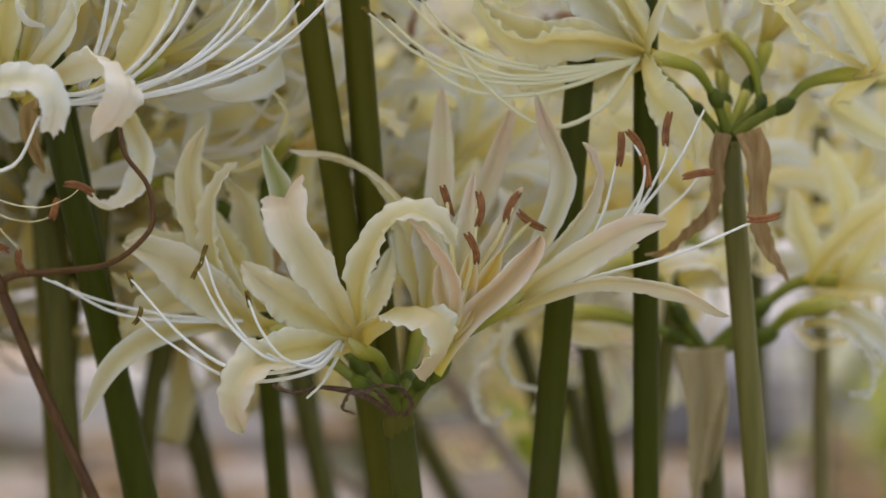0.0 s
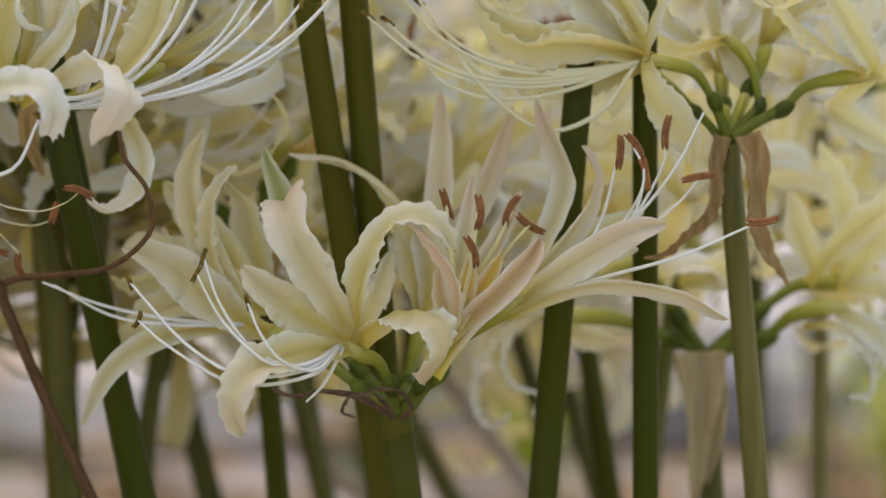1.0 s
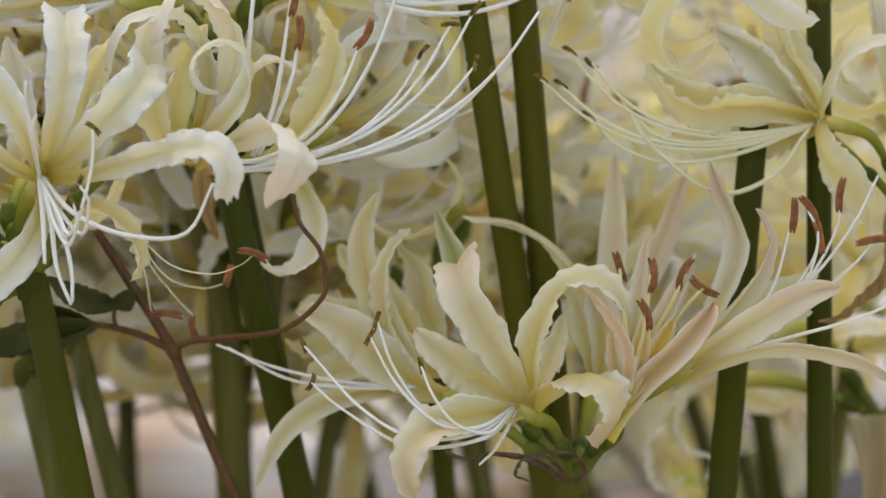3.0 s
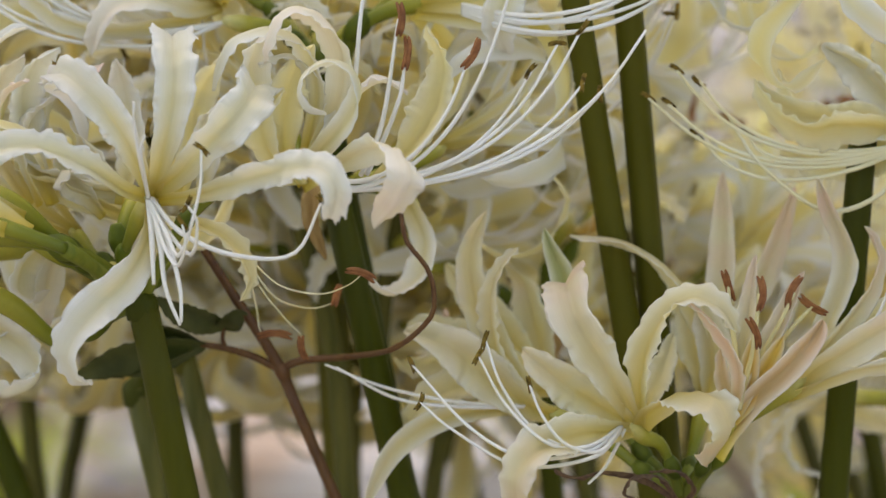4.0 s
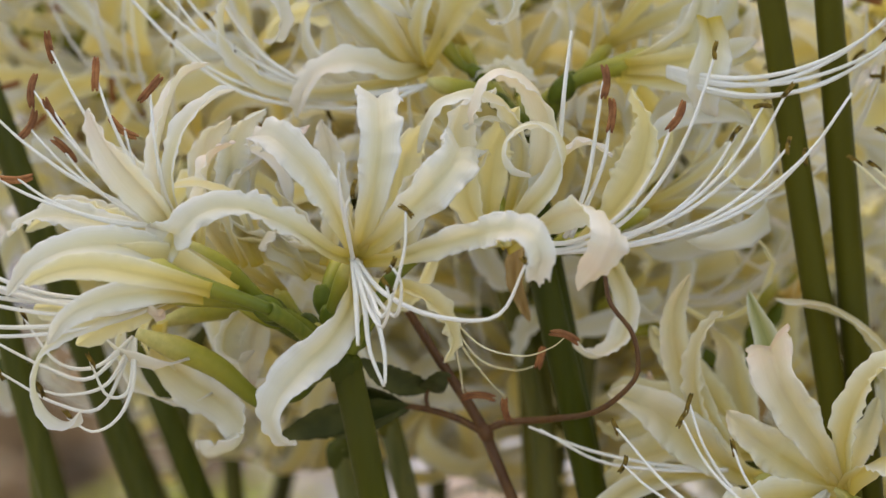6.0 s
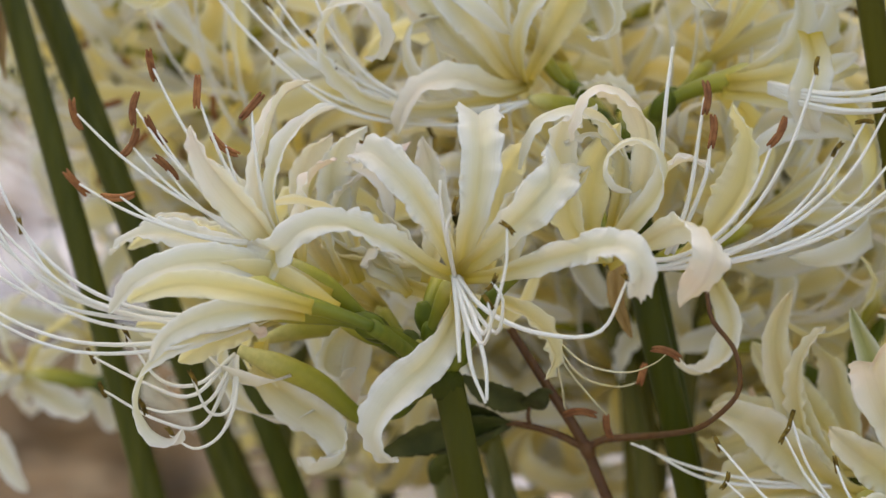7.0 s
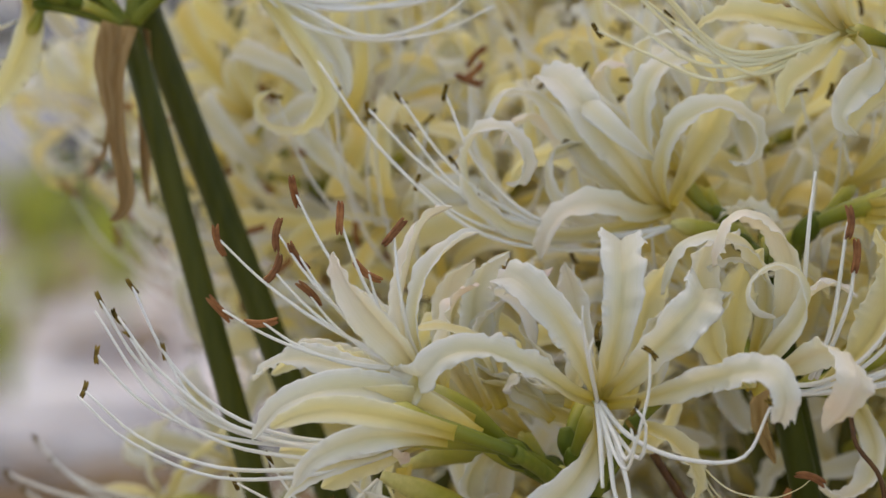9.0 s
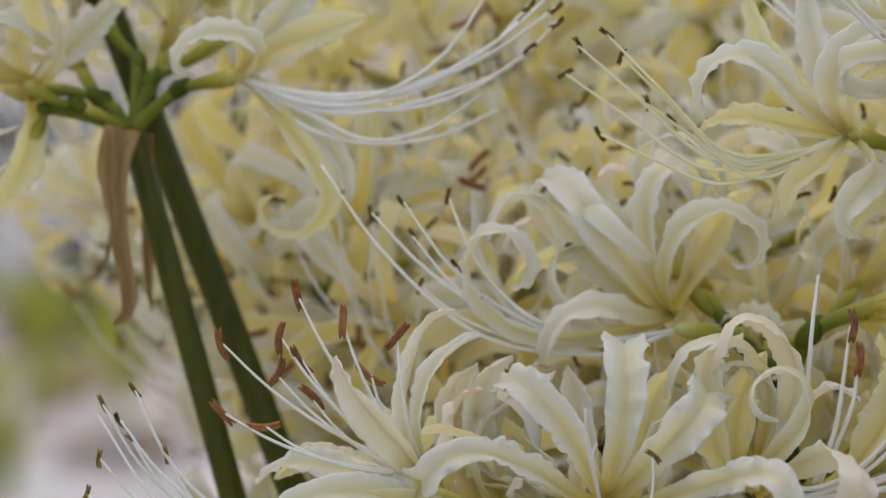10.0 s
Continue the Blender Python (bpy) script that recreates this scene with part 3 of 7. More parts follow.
tepal(f, 14.0, 0, 8, (-10.3, -9.0, 21.3), (-7.3, -14.0, 26.2), (-2.1, -23.0, 31.9), (4.6, -31.0, 34.6), (10.6, -36.0, 32.0), (12.4, -36.0, 25.6), (9.3, -33.0, 19.9), (6.5, -29.0, 15.6), mat=SHADED_BLUSH, blunt=0.7, claw=0.45, ruffle=0.9)
tepal(f, 8.0, 0, 15, (-10.0, -9.0, 21.6), (-8.0, -4.0, 26.5), (-5.5, 8.0, 30.8), (-3.4, 14.0, 35.7), (-1.9, 18.0, 40.9), mat=IVORY, ruffle=1.2, claw=0.34)
stamen(f, "dark", -70, (-14.7, -16.0, 22.5), (-22.8, -30.0, 19.6), (-37.9, -38.0, 19.8), (-51.8, -38.0, 27.7), (-65.7, -36.0, 42.9))
stamen(f, "dark", 65, (-14.7, -16.0, 22.2), (-21.4, -30.0, 18.2), (-39.5, -36.0, 17.3), (-56.1, -36.0, 26.6), (-64.2, -34.0, 33.2))
stamen(f, "dark", 60, (-14.7, -16.0, 22.8), (-22.8, -30.0, 21.0), (-32.4, -36.0, 23.0), (-42.8, -36.0, 33.0), (-49.3, -34.0, 44.5))
stamen(f, "dark", 75, (-14.7, -16.0, 23.1), (-24.2, -30.0, 20.3), (-35.3, -34.0, 25.4), (-43.6, -34.0, 36.9), (-47.7, -32.0, 48.4))
stamen(f, "dark", -80, (-14.5, -16.0, 23.1), (-20.0, -30.0, 19.6), (-28.2, -36.0, 23.0), (-33.7, -36.0, 30.1), (-36.8, -34.0, 37.4))
stamen(f, "", 0, (-13.9, -14.0, 22.1), (-16.1, -18.0, 17.8), (-19.0, -20.0, 13.2), (-22.9, -22.0, 9.7))
f = floret(plant, (1.0, 0.0, 1.5), (10.2, -2.0, 13.8), (13.8, -4.0, 20.8), (21.0, -5.0, 26.6), (28.9, -6.0, 32.2), (34.7, -6.0, 36.1), r=2.3, throat=5.4)
tepal(f, 10.2, -20, -25, (27.5, -6.0, 30.3), (35.3, -10.0, 37.3), (45.1, -15.0, 44.4), (54.2, -17.0, 50.1), (61.4, -16.0, 53.1), (67.6, -14.0, 53.6), cup=0.32, ruffle=0.4, claw=0.55, blunt=0.6, mat=SHADED_FLUSH)
tepal(f, 6.6, -40, -40, (26.8, -6.0, 29.1), (36.8, -9.0, 33.8), (48.1, -12.0, 37.4), (58.1, -13.0, 38.1), (69.5, -12.0, 35.7), (78.3, -10.0, 31.7), (84.2, -8.0, 28.1), cup=0.3, ruffle=0.25, claw=0.6, blunt=0.6, mat=SHADED_FLUSH)
tepal(f, 7.4, -15, -25, (28.3, -3.0, 31.6), (35.5, -2.0, 38.8), (42.7, 0.0, 47.2), (47.8, 2.0, 54.2), (50.7, 3.0, 62.0), (49.2, 3.0, 67.1), (47.0, 2.0, 71.2), cup=0.3, ruffle=0.3, claw=0.55, blunt=0.45, mat=SHADED_FLUSH)
tepal(f, 8.2, 10, 20, (27.6, -0.0, 31.8), (33.4, 4.0, 38.4), (38.9, 10.0, 47.7), (42.8, 14.0, 57.4), (41.9, 15.0, 66.1), (37.9, 13.0, 74.9), (35.3, 10.0, 82.9), cup=0.3, ruffle=0.3, claw=0.5, blunt=0.45, mat=SHADED_FLUSH)
tepal(f, 9.0, 0, 20, (29.1, 2.0, 31.4), (37.2, 8.0, 37.7), (47.5, 14.0, 44.8), (56.5, 18.0, 48.5), (63.9, 20.0, 51.2), mat=IVORY, ruffle=0.5, claw=0.5)
tepal(f, 8.0, -10, 0, (25.5, 2.0, 27.0), (32.8, 6.0, 31.4), (43.1, 10.0, 37.3), (53.3, 12.0, 41.4), (62.2, 14.0, 42.5), mat=IVORY, ruffle=0.4, claw=0.55)
stamen(f, "russet", 85, (28.3, -2.0, 29.2), (42.6, -4.0, 39.8), (51.1, -6.0, 51.9), (56.2, -4.0, 70.4), length=9.0)
stamen(f, "russet", -60, (28.2, -4.0, 29.6), (43.9, -8.0, 39.1), (58.1, -10.0, 52.5), (62.3, -10.0, 65.5), (59.7, -8.0, 72.1), length=9.0)
stamen(f, "russet", 82, (28.3, 0.0, 28.5), (45.6, 0.0, 40.6), (58.5, 0.0, 50.8), (67.1, 0.0, 65.4), (68.7, 0.0, 74.9), length=9.0)
stamen(f, "russet", -80, (28.2, -4.0, 29.6), (45.4, -8.0, 40.6), (55.3, -9.0, 50.9), (60.9, -9.0, 59.6), (62.6, -9.0, 65.4), length=9.0)
stamen(f, "russet", 8, (28.3, 2.0, 28.2), (48.6, 2.0, 40.2), (64.4, 2.0, 50.5), (73.0, 2.0, 57.8), (76.7, 2.0, 62.8), length=9.0)
stamen(f, "russet", 5, (28.2, -6.0, 29.1), (48.2, -10.0, 38.0), (70.9, -12.0, 44.9), (85.1, -12.0, 51.1), (92.2, -12.0, 54.3), length=9.0)
stamen(f, "", 0, (28.3, 0.0, 28.8), (47.0, -2.0, 40.9), (61.2, -4.0, 54.4), (71.1, -4.0, 67.5), (77.5, -4.0, 80.5))
f = floret(plant, (0.7, 0.0, 1.5), (5.9, -6.0, 10.9), (9.5, -8.0, 17.2), (12.4, -10.0, 22.0), (14.5, -12.0, 25.6), r=1.50, throat=3.0)
tepal(f, 6.5, 10, 10, (12.9, -10.5, 22.9), (14.2, -13.0, 25.2), (17.2, -14.0, 35.9), (18.9, -12.0, 45.7), mat=GOLD, ruffle=0.3, claw=0.36)
tepal(f, 6.8, 10, 10, (12.9, -10.5, 22.9), (14.9, -13.0, 25.5), (20.9, -13.0, 35.4), (26.1, -11.0, 45.2), mat=GOLD, ruffle=0.3, claw=0.36)
tepal(f, 7.6, 0, 10, (9.0, -10.0, 14.0), (13.5, -10.0, 22.0), (19.2, -14.0, 30.7), (25.9, -16.0, 37.4), (32.3, -16.0, 44.6), (36.0, -14.0, 50.0), mat=BUFF, cup=0.45, ruffle=0.3, claw=0.6, blunt=0.75)
tepal(f, 6.3, 10, 30, (12.9, -10.5, 22.9), (14.2, -10.0, 25.7), (16.0, -8.0, 37.7), (17.8, -6.0, 51.9), (19.6, -4.0, 64.9), mat=SHADED_FLUSH, cup=0.3, ruffle=0.4, claw=0.36)
tepal(f, 6.3, 20, 40, (12.9, -10.5, 22.9), (13.8, -12.0, 26.8), (14.9, -20.0, 37.0), (12.4, -25.0, 45.8), (6.1, -27.0, 54.0), (-0.3, -25.0, 58.5), mat=PINK, ruffle=0.5, claw=0.36)
tepal(f, 7.1, 35, 45, (12.9, -10.5, 22.9), (14.7, -8.0, 25.3), (21.0, -4.0, 36.9), (26.8, 0.0, 47.9), (31.9, 2.0, 59.6), mat=SHADED_FLUSH, cup=0.35, ruffle=0.4, claw=0.36)
tepal(f, 5.7, 20, 60, (12.9, -10.5, 22.9), (13.1, -6.0, 24.9), (10.9, -4.0, 34.0), (10.7, -2.0, 41.0), mat=BUFF, ruffle=0.4, claw=0.36)
stamen(f, "russet", -75, (14.5, -12.0, 26.8), (14.5, -10.0, 38.1), (13.1, -8.0, 49.3), (12.4, -6.0, 57.4), mat=YELLOWISH, r=0.6, length=9.0)
stamen(f, "russet", 88, (14.9, -12.0, 26.8), (17.4, -12.0, 38.4), (19.2, -11.0, 46.9), (20.1, -10.0, 56.0), mat=YELLOWISH, r=0.6, length=9.0)
stamen(f, "russet", -72, (14.9, -14.0, 27.2), (16.9, -16.0, 36.3), (18.3, -17.0, 42.2), (18.6, -18.0, 47.3), mat=YELLOWISH, r=0.6, length=9.0)
stamen(f, "russet", 65, (15.5, -8.0, 26.3), (19.6, -6.0, 37.3), (25.3, -4.0, 47.2), (29.1, -2.0, 55.0), mat=YELLOWISH, r=0.6, length=9.0)
stamen(f, "russet", -35, (15.5, -8.0, 26.3), (21.0, -4.0, 35.5), (28.2, -2.0, 45.4), (34.0, 0.0, 51.4), mat=YELLOWISH, r=0.6, length=9.0)
f = floret(plant, (-0.7, 0.0, 1.0), (-9.5, 6.0, 6.9), (-18.5, 14.0, 12.7), (-29.0, 20.0, 17.6), (-39.5, 24.0, 20.5), r=1.90, throat=4.0)
tepal(f, 10.0, 10, 25, (-31.6, 21.0, 18.3), (-37.9, 22.0, 21.7), (-46.5, 20.0, 35.6), (-52.9, 18.0, 50.9), (-54.1, 16.0, 63.1), (-49.7, 12.0, 74.3), ruffle=0.9, claw=0.36, mat=SHADED_BLUSH)
tepal(f, 8.0, 30, 50, (-31.6, 21.0, 18.3), (-37.8, 20.0, 21.8), (-46.3, 16.0, 33.3), (-49.0, 14.0, 47.1), (-47.3, 12.0, 57.8), (-41.5, 14.0, 64.5), ruffle=0.9, claw=0.36, mat=SHADED_BLUSH)
tepal(f, 14.2, -15, 10, (-31.6, 21.0, 18.3), (-39.2, 18.0, 21.7), (-50.7, 14.0, 30.7), (-60.7, 12.0, 39.3), (-71.6, 12.0, 43.0), mat=SHADED_BLUSH, ruffle=0.9, claw=0.36)
tepal(f, 7.4, -10, -10, (-37.5, 21.0, 20.1), (-44.8, 19.0, 21.0), (-56.5, 16.0, 20.3), (-66.6, 13.0, 17.1), (-75.3, 10.0, 10.2), (-82.4, 8.0, -3.2), ruffle=0.3, claw=0.5, mat=SHADED_BLUSH)
tepal(f, 11.4, 10, 20, (-31.6, 21.0, 18.3), (-38.0, 24.0, 20.1), (-45.7, 30.0, 24.7), (-56.7, 40.0, 32.0), (-63.0, 46.0, 43.2), mat=SHADED_FLUSH, ruffle=0.9, claw=0.36)
stamen(f, "", 0, (-40.6, 16.0, 22.1), (-59.4, 12.0, 24.4), (-76.7, 10.0, 28.5), (-91.8, 8.0, 34.9))
stamen(f, "", 0, (-40.6, 16.0, 22.1), (-58.0, 12.0, 22.9), (-73.9, 10.0, 25.6), (-88.7, 6.0, 34.5))
f = floret(plant, (0.4, 0.0, 1.5), (2.1, 14.0, 6.7), (4.2, 24.0, 13.7), (5.7, 28.0, 19.0), (6.5, 30.0, 24.6), r=1.80, throat=3.6)
tepal(f, 9.4, 25, 60, (5.9, 28.5, 20.4), (6.2, 28.0, 24.3), (5.8, 26.0, 39.0), (-0.8, 22.0, 54.6), (-14.0, 20.0, 64.6), (-28.6, 20.0, 66.6), ruffle=0.3, claw=0.36, mat=SHADED_BLUSH)
tepal(f, 8.8, 15, 10, (5.9, 28.5, 20.4), (6.4, 32.0, 24.3), (9.5, 36.0, 41.8), (11.0, 40.0, 59.3), (11.3, 42.0, 80.1), mat=SHADED_FLUSH, ruffle=0.3, claw=0.36)
tepal(f, 8.5, -10, -20, (5.9, 28.5, 20.4), (6.7, 34.0, 23.9), (13.9, 42.0, 37.7), (23.0, 48.0, 53.4), (30.3, 50.0, 74.8), mat=SHADED_FLUSH, ruffle=0.3, claw=0.36)
tepal(f, 10.0, 0, 10, (5.9, 28.5, 20.4), (5.7, 30.0, 24.6), (3.5, 30.0, 36.8), (1.3, 30.0, 44.3), (-2.4, 28.0, 49.2), ruffle=0.9, claw=0.36, mat=SHADED_BLUSH)
tepal(f, 11.4, -20, 10, (5.9, 28.5, 20.4), (7.2, 26.0, 24.6), (8.0, 24.0, 34.8), (6.5, 24.0, 43.8), (4.3, 24.0, 49.8), ruffle=0.9, claw=0.36, mat=SHADED_BLUSH)
tepal(f, 9.6, 0, 0, (-20.1, 28.0, 20.5), (-24.4, 26.0, 32.9), (-27.9, 22.0, 45.6), (-30.6, 18.0, 56.6), (-33.4, 16.0, 64.4), (-35.0, 16.0, 69.1), mat=GREENISH, label="green-tipped tepal", ruffle=0.3, claw=0.4, blunt=0.45, cup=0.3)
bract(plant, 3.1, 30, 80, (-0.7, -6.0, 2.4), (-9.2, -12.0, 9.3), (-19.1, -16.0, 11.6), (-26.2, -16.0, 10.1), (-31.7, -14.0, 11.8), mat=HUSK)
bract(plant, 2.1, 30, 120, (-0.4, -6.0, 1.8), (-4.8, -14.0, 9.7), (-11.9, -18.0, 10.5), (-14.1, -16.0, 5.7), (-10.6, -12.0, 3.4), mat=HUSK)
bract(plant, 1.8, 20, 60, (1.1, -6.0, 1.8), (3.7, -10.0, 5.9), (0.2, -14.0, 11.1), (-7.7, -14.0, 11.2), mat=HUSK)
f = floret(plant, (-1.0, 6.0, 1.0), (-10.2, 14.0, 10.0), (-17.7, 22.0, 17.3), (-25.2, 28.0, 20.7), (-34.4, 34.0, 23.3), r=1.9, throat=3.4)
tepal(f, 12.5, 0, 10, (-31.3, 32.0, 22.6), (-41.1, 34.0, 27.8), (-53.8, 36.0, 34.3), (-65.9, 38.0, 38.5), (-73.5, 42.0, 38.4), mat=IVORY)
tepal(f, 12.0, 0, 20, (-31.4, 34.0, 22.2), (-40.6, 40.0, 30.5), (-49.7, 44.0, 40.5), (-58.2, 48.0, 49.1), (-62.8, 50.0, 54.9), mat=IVORY)
tepal(f, 11.5, 10, -10, (-31.3, 32.0, 22.6), (-41.6, 30.0, 24.0), (-53.4, 28.0, 25.9), (-65.4, 28.0, 22.1), (-74.7, 30.0, 12.6), mat=IVORY)
tepal(f, 11.0, 0, 10, (-31.5, 36.0, 21.8), (-36.2, 44.0, 29.8), (-39.3, 48.0, 39.8), (-41.6, 50.0, 48.7), (-46.7, 48.0, 55.2), mat=SHADED_BLUSH)
tepal(f, 11.0, 0, 10, (-31.5, 36.0, 21.8), (-45.4, 46.0, 27.9), (-60.8, 50.0, 28.7), (-71.7, 52.0, 26.8), (-78.1, 56.0, 27.6), mat=IVORY)

plant = lily("fully open cream spider lily with long curling petals", (-0.1472, 0.9850, 0.5355), (-0.040, 0.985, 0), 4.3)
node_cap(plant, 4.8)
f = floret(plant, (0.0, 0.0, 0.6), (-3.1, -8.0, 12.9), (0.8, -14.0, 20.9), (3.2, -18.0, 25.1), (5.3, -22.0, 29.4), r=1.70, throat=2.4)
tepal(f, 11.6, 0, 6, (6.6, -21.0, 29.5), (9.3, -25.0, 38.4), (12.1, -28.0, 49.2), (13.2, -27.0, 58.8), (12.5, -21.0, 65.4), (11.1, -12.0, 67.9), (9.5, -3.0, 65.6), blunt=0.86, ruffle=1.5, claw=0.36)
tepal(f, 10.2, 8, 30, (6.2, -21.0, 29.8), (2.7, -26.0, 40.0), (-2.3, -30.0, 50.3), (-8.4, -31.0, 57.2), (-14.5, -27.0, 60.8), (-20.2, -19.0, 57.2), blunt=0.7, ruffle=1.6, claw=0.36)
tepal(f, 9.4, -25, -50, (5.6, -21.0, 28.7), (0.1, -27.0, 32.1), (-7.2, -33.0, 38.2), (-14.8, -37.0, 42.5), (-22.6, -40.0, 44.7), (-29.3, -42.0, 43.0), (-34.1, -41.0, 38.5), (-38.5, -36.0, 38.1), (-43.8, -31.0, 38.9), ruffle=1.4, blunt=0.75, claw=0.4)
tepal(f, 7.0, 20, 50, (-33.8, -40.0, 37.8), (-36.3, -39.0, 34.6), (-38.4, -36.0, 31.1), (-37.1, -33.0, 28.5), (-34.7, -31.0, 27.7), ruffle=0.8, claw=0.8)
tepal(f, 12.4, -4, -12, (7.1, -21.0, 30.4), (14.4, -25.0, 35.5), (22.1, -29.0, 43.0), (28.6, -30.0, 49.3), (32.4, -26.0, 54.0), (32.5, -16.0, 55.7), (31.2, -7.0, 53.0), blunt=0.84, ruffle=1.6, claw=0.36)
tepal(f, 9.0, -18, -8, (8.0, -21.0, 28.7), (17.3, -27.0, 30.5), (28.6, -33.0, 34.4), (38.5, -40.0, 38.0), (47.1, -50.0, 40.7), (53.5, -58.0, 40.3), (56.0, -60.0, 35.9), (55.0, -56.0, 31.3), (53.3, -50.0, 28.1), ruffle=1.4, blunt=0.74, claw=0.4)
tepal(f, 11.2, 8, 20, (6.1, -21.0, 27.3), (5.4, -28.0, 18.5), (0.8, -34.0, 10.7), (-5.5, -38.0, 4.7), (-10.8, -41.0, -1.8), (-12.3, -42.0, -7.9), (-10.0, -40.0, -12.9), (-7.4, -36.0, -13.7), ruffle=0.9, blunt=0.62, claw=0.4)
stamen(f, "", 0, (6.0, -24.0, 29.2), (7.4, -30.0, 21.9), (8.1, -34.0, 15.5), (8.5, -36.0, 9.9), r=0.6)
stamen(f, "", 0, (6.4, -24.0, 29.2), (9.7, -32.0, 19.4), (11.4, -36.0, 8.8), (15.0, -38.0, 0.1), r=0.55)
stamen(f, "", 0, (6.4, -24.0, 29.2), (11.8, -32.0, 19.4), (14.9, -36.0, 8.8), (15.3, -38.0, 0.8), r=0.55)
stamen(f, "dark", 60, (6.4, -24.0, 29.4), (11.6, -30.0, 21.9), (17.9, -36.0, 17.2), (20.0, -40.0, 26.1), (17.3, -40.0, 30.3), r=0.45)
stamen(f, "dark", -60, (6.7, -24.0, 29.4), (14.7, -32.0, 22.2), (27.6, -36.0, 17.2), (42.8, -36.0, 17.2), (49.7, -34.0, 29.4), r=0.5)
stamen(f, "dark", 80, (6.0, -24.0, 29.4), (6.6, -34.0, 36.4), (6.8, -40.0, 44.1), (9.4, -42.0, 49.2), r=0.4)
stamen(f, "dark", -45, (6.1, -24.0, 29.4), (11.5, -34.0, 22.5), (15.7, -40.0, 17.8), (21.3, -44.0, 33.6), (22.0, -44.0, 44.0), r=0.42)
stamen(f, "dark", -60, (6.1, -24.0, 29.4), (11.0, -36.0, 20.0), (14.9, -40.0, 15.0), (17.6, -44.0, 21.2), (16.9, -44.0, 26.0), r=0.42)
stamen(f, "", 0, (6.1, -24.0, 29.4), (5.9, -36.0, 40.8), (5.6, -42.0, 49.9), (6.0, -44.0, 55.6), r=0.4)
f = floret(plant, (-1.0, -0.0, 1.2), (-16.8, -14.0, 15.5), (-26.6, -20.0, 26.1), (-34.3, -24.0, 30.9), (-39.5, -26.0, 34.0), r=2.60, throat=3.6)
tepal(f, 7.6, 15, 40, (-37.4, -26.0, 34.7), (-41.0, -26.0, 45.3), (-42.9, -22.0, 54.7), (-41.0, -19.0, 64.9), (-37.2, -17.0, 73.9), (-29.7, -18.0, 77.8), cup=0.34, ruffle=0.5, claw=0.5, mat=ROSY)
tepal(f, 8.0, 10, 45, (-33.6, -28.0, 35.3), (-37.1, -30.0, 45.0), (-36.6, -31.0, 55.7), (-33.1, -29.0, 64.5), (-27.9, -27.0, 69.4), (-22.0, -26.0, 72.0), cup=0.34, ruffle=0.5, claw=0.5)
tepal(f, 12.4, 20, 40, (-35.6, -28.0, 34.9), (-41.1, -33.0, 44.8), (-47.0, -36.0, 52.9), (-52.4, -36.0, 59.9), (-57.0, -34.0, 68.5), mat=ROSY, cup=0.3, ruffle=0.7, claw=0.4)
tepal(f, 9.6, -25, -30, (-24.9, -24.0, 25.1), (-33.6, -30.0, 30.5), (-43.0, -36.0, 34.0), (-52.3, -42.0, 35.9), (-60.6, -46.0, 35.2), (-68.8, -48.0, 31.7), (-76.4, -46.0, 23.3), ruffle=0.5, claw=0.3)
tepal(f, 9.0, -20, -30, (-37.1, -26.0, 32.8), (-48.6, -25.0, 36.7), (-58.8, -24.0, 39.2), (-68.5, -22.0, 40.5), (-76.3, -20.0, 38.9), (-82.0, -19.0, 34.5), ruffle=1.0, claw=0.4)
tepal(f, 8.4, 10, 30, (-43.9, -20.0, 34.6), (-54.9, -8.0, 37.4), (-65.3, 0.0, 39.3), (-75.5, 6.0, 37.5), (-83.6, 8.0, 32.6), mat=IVORY, claw=0.4)
f = floret(plant, (-1.0, -0.0, 1.2), (-17.2, -18.0, 16.5), (-26.1, -24.0, 19.6), (-36.7, -28.0, 21.6), (-44.1, -32.0, 23.3), r=2.40, throat=3.4)
tepal(f, 9.0, -20, 0, (-33.9, -30.0, 22.1), (-43.6, -35.0, 20.9), (-53.8, -38.0, 17.2), (-63.0, -39.0, 13.7), (-69.6, -39.0, 7.8), (-71.9, -39.0, 0.8), (-69.0, -39.0, -6.0), (-63.6, -40.0, -8.7), (-59.8, -42.0, -5.5), ruffle=0.4, blunt=0.7, claw=0.5)
tepal(f, 11.5, 0, 0, (-23.1, -27.0, 21.6), (-30.2, -34.0, 26.6), (-39.4, -37.0, 29.9), (-49.1, -38.0, 30.8), (-58.0, -36.0, 31.0), claw=0.35, blunt=0.6, ruffle=0.4, mat=IVORY)
tepal(f, 9.0, 20, 20, (-37.0, -29.0, 20.8), (-45.4, -30.0, 18.3), (-54.5, -28.0, 14.5), (-63.8, -26.0, 8.5), mat=IVORY, claw=0.4)
tepal(f, 8.0, 0, 30, (-42.9, -28.0, 20.1), (-43.5, -36.0, 18.5), (-40.3, -38.0, 17.7), (-38.9, -38.0, 19.1), mat=ROSY, claw=0.7, ruffle=0.6)
stamen(f, "dark", -70, (-33.9, -32.0, 23.1), (-56.6, -37.0, 21.4), (-76.0, -40.6, 24.2), (-92.0, -43.0, 31.2), (-104.7, -44.2, 42.6), (-114.1, -44.0, 58.3), r=0.45)
stamen(f, "dark", -60, (-33.9, -32.0, 23.1), (-55.0, -37.0, 21.6), (-72.7, -40.6, 24.7), (-87.0, -43.0, 32.4), (-98.0, -44.2, 44.7), (-105.7, -44.0, 61.6), r=0.45)
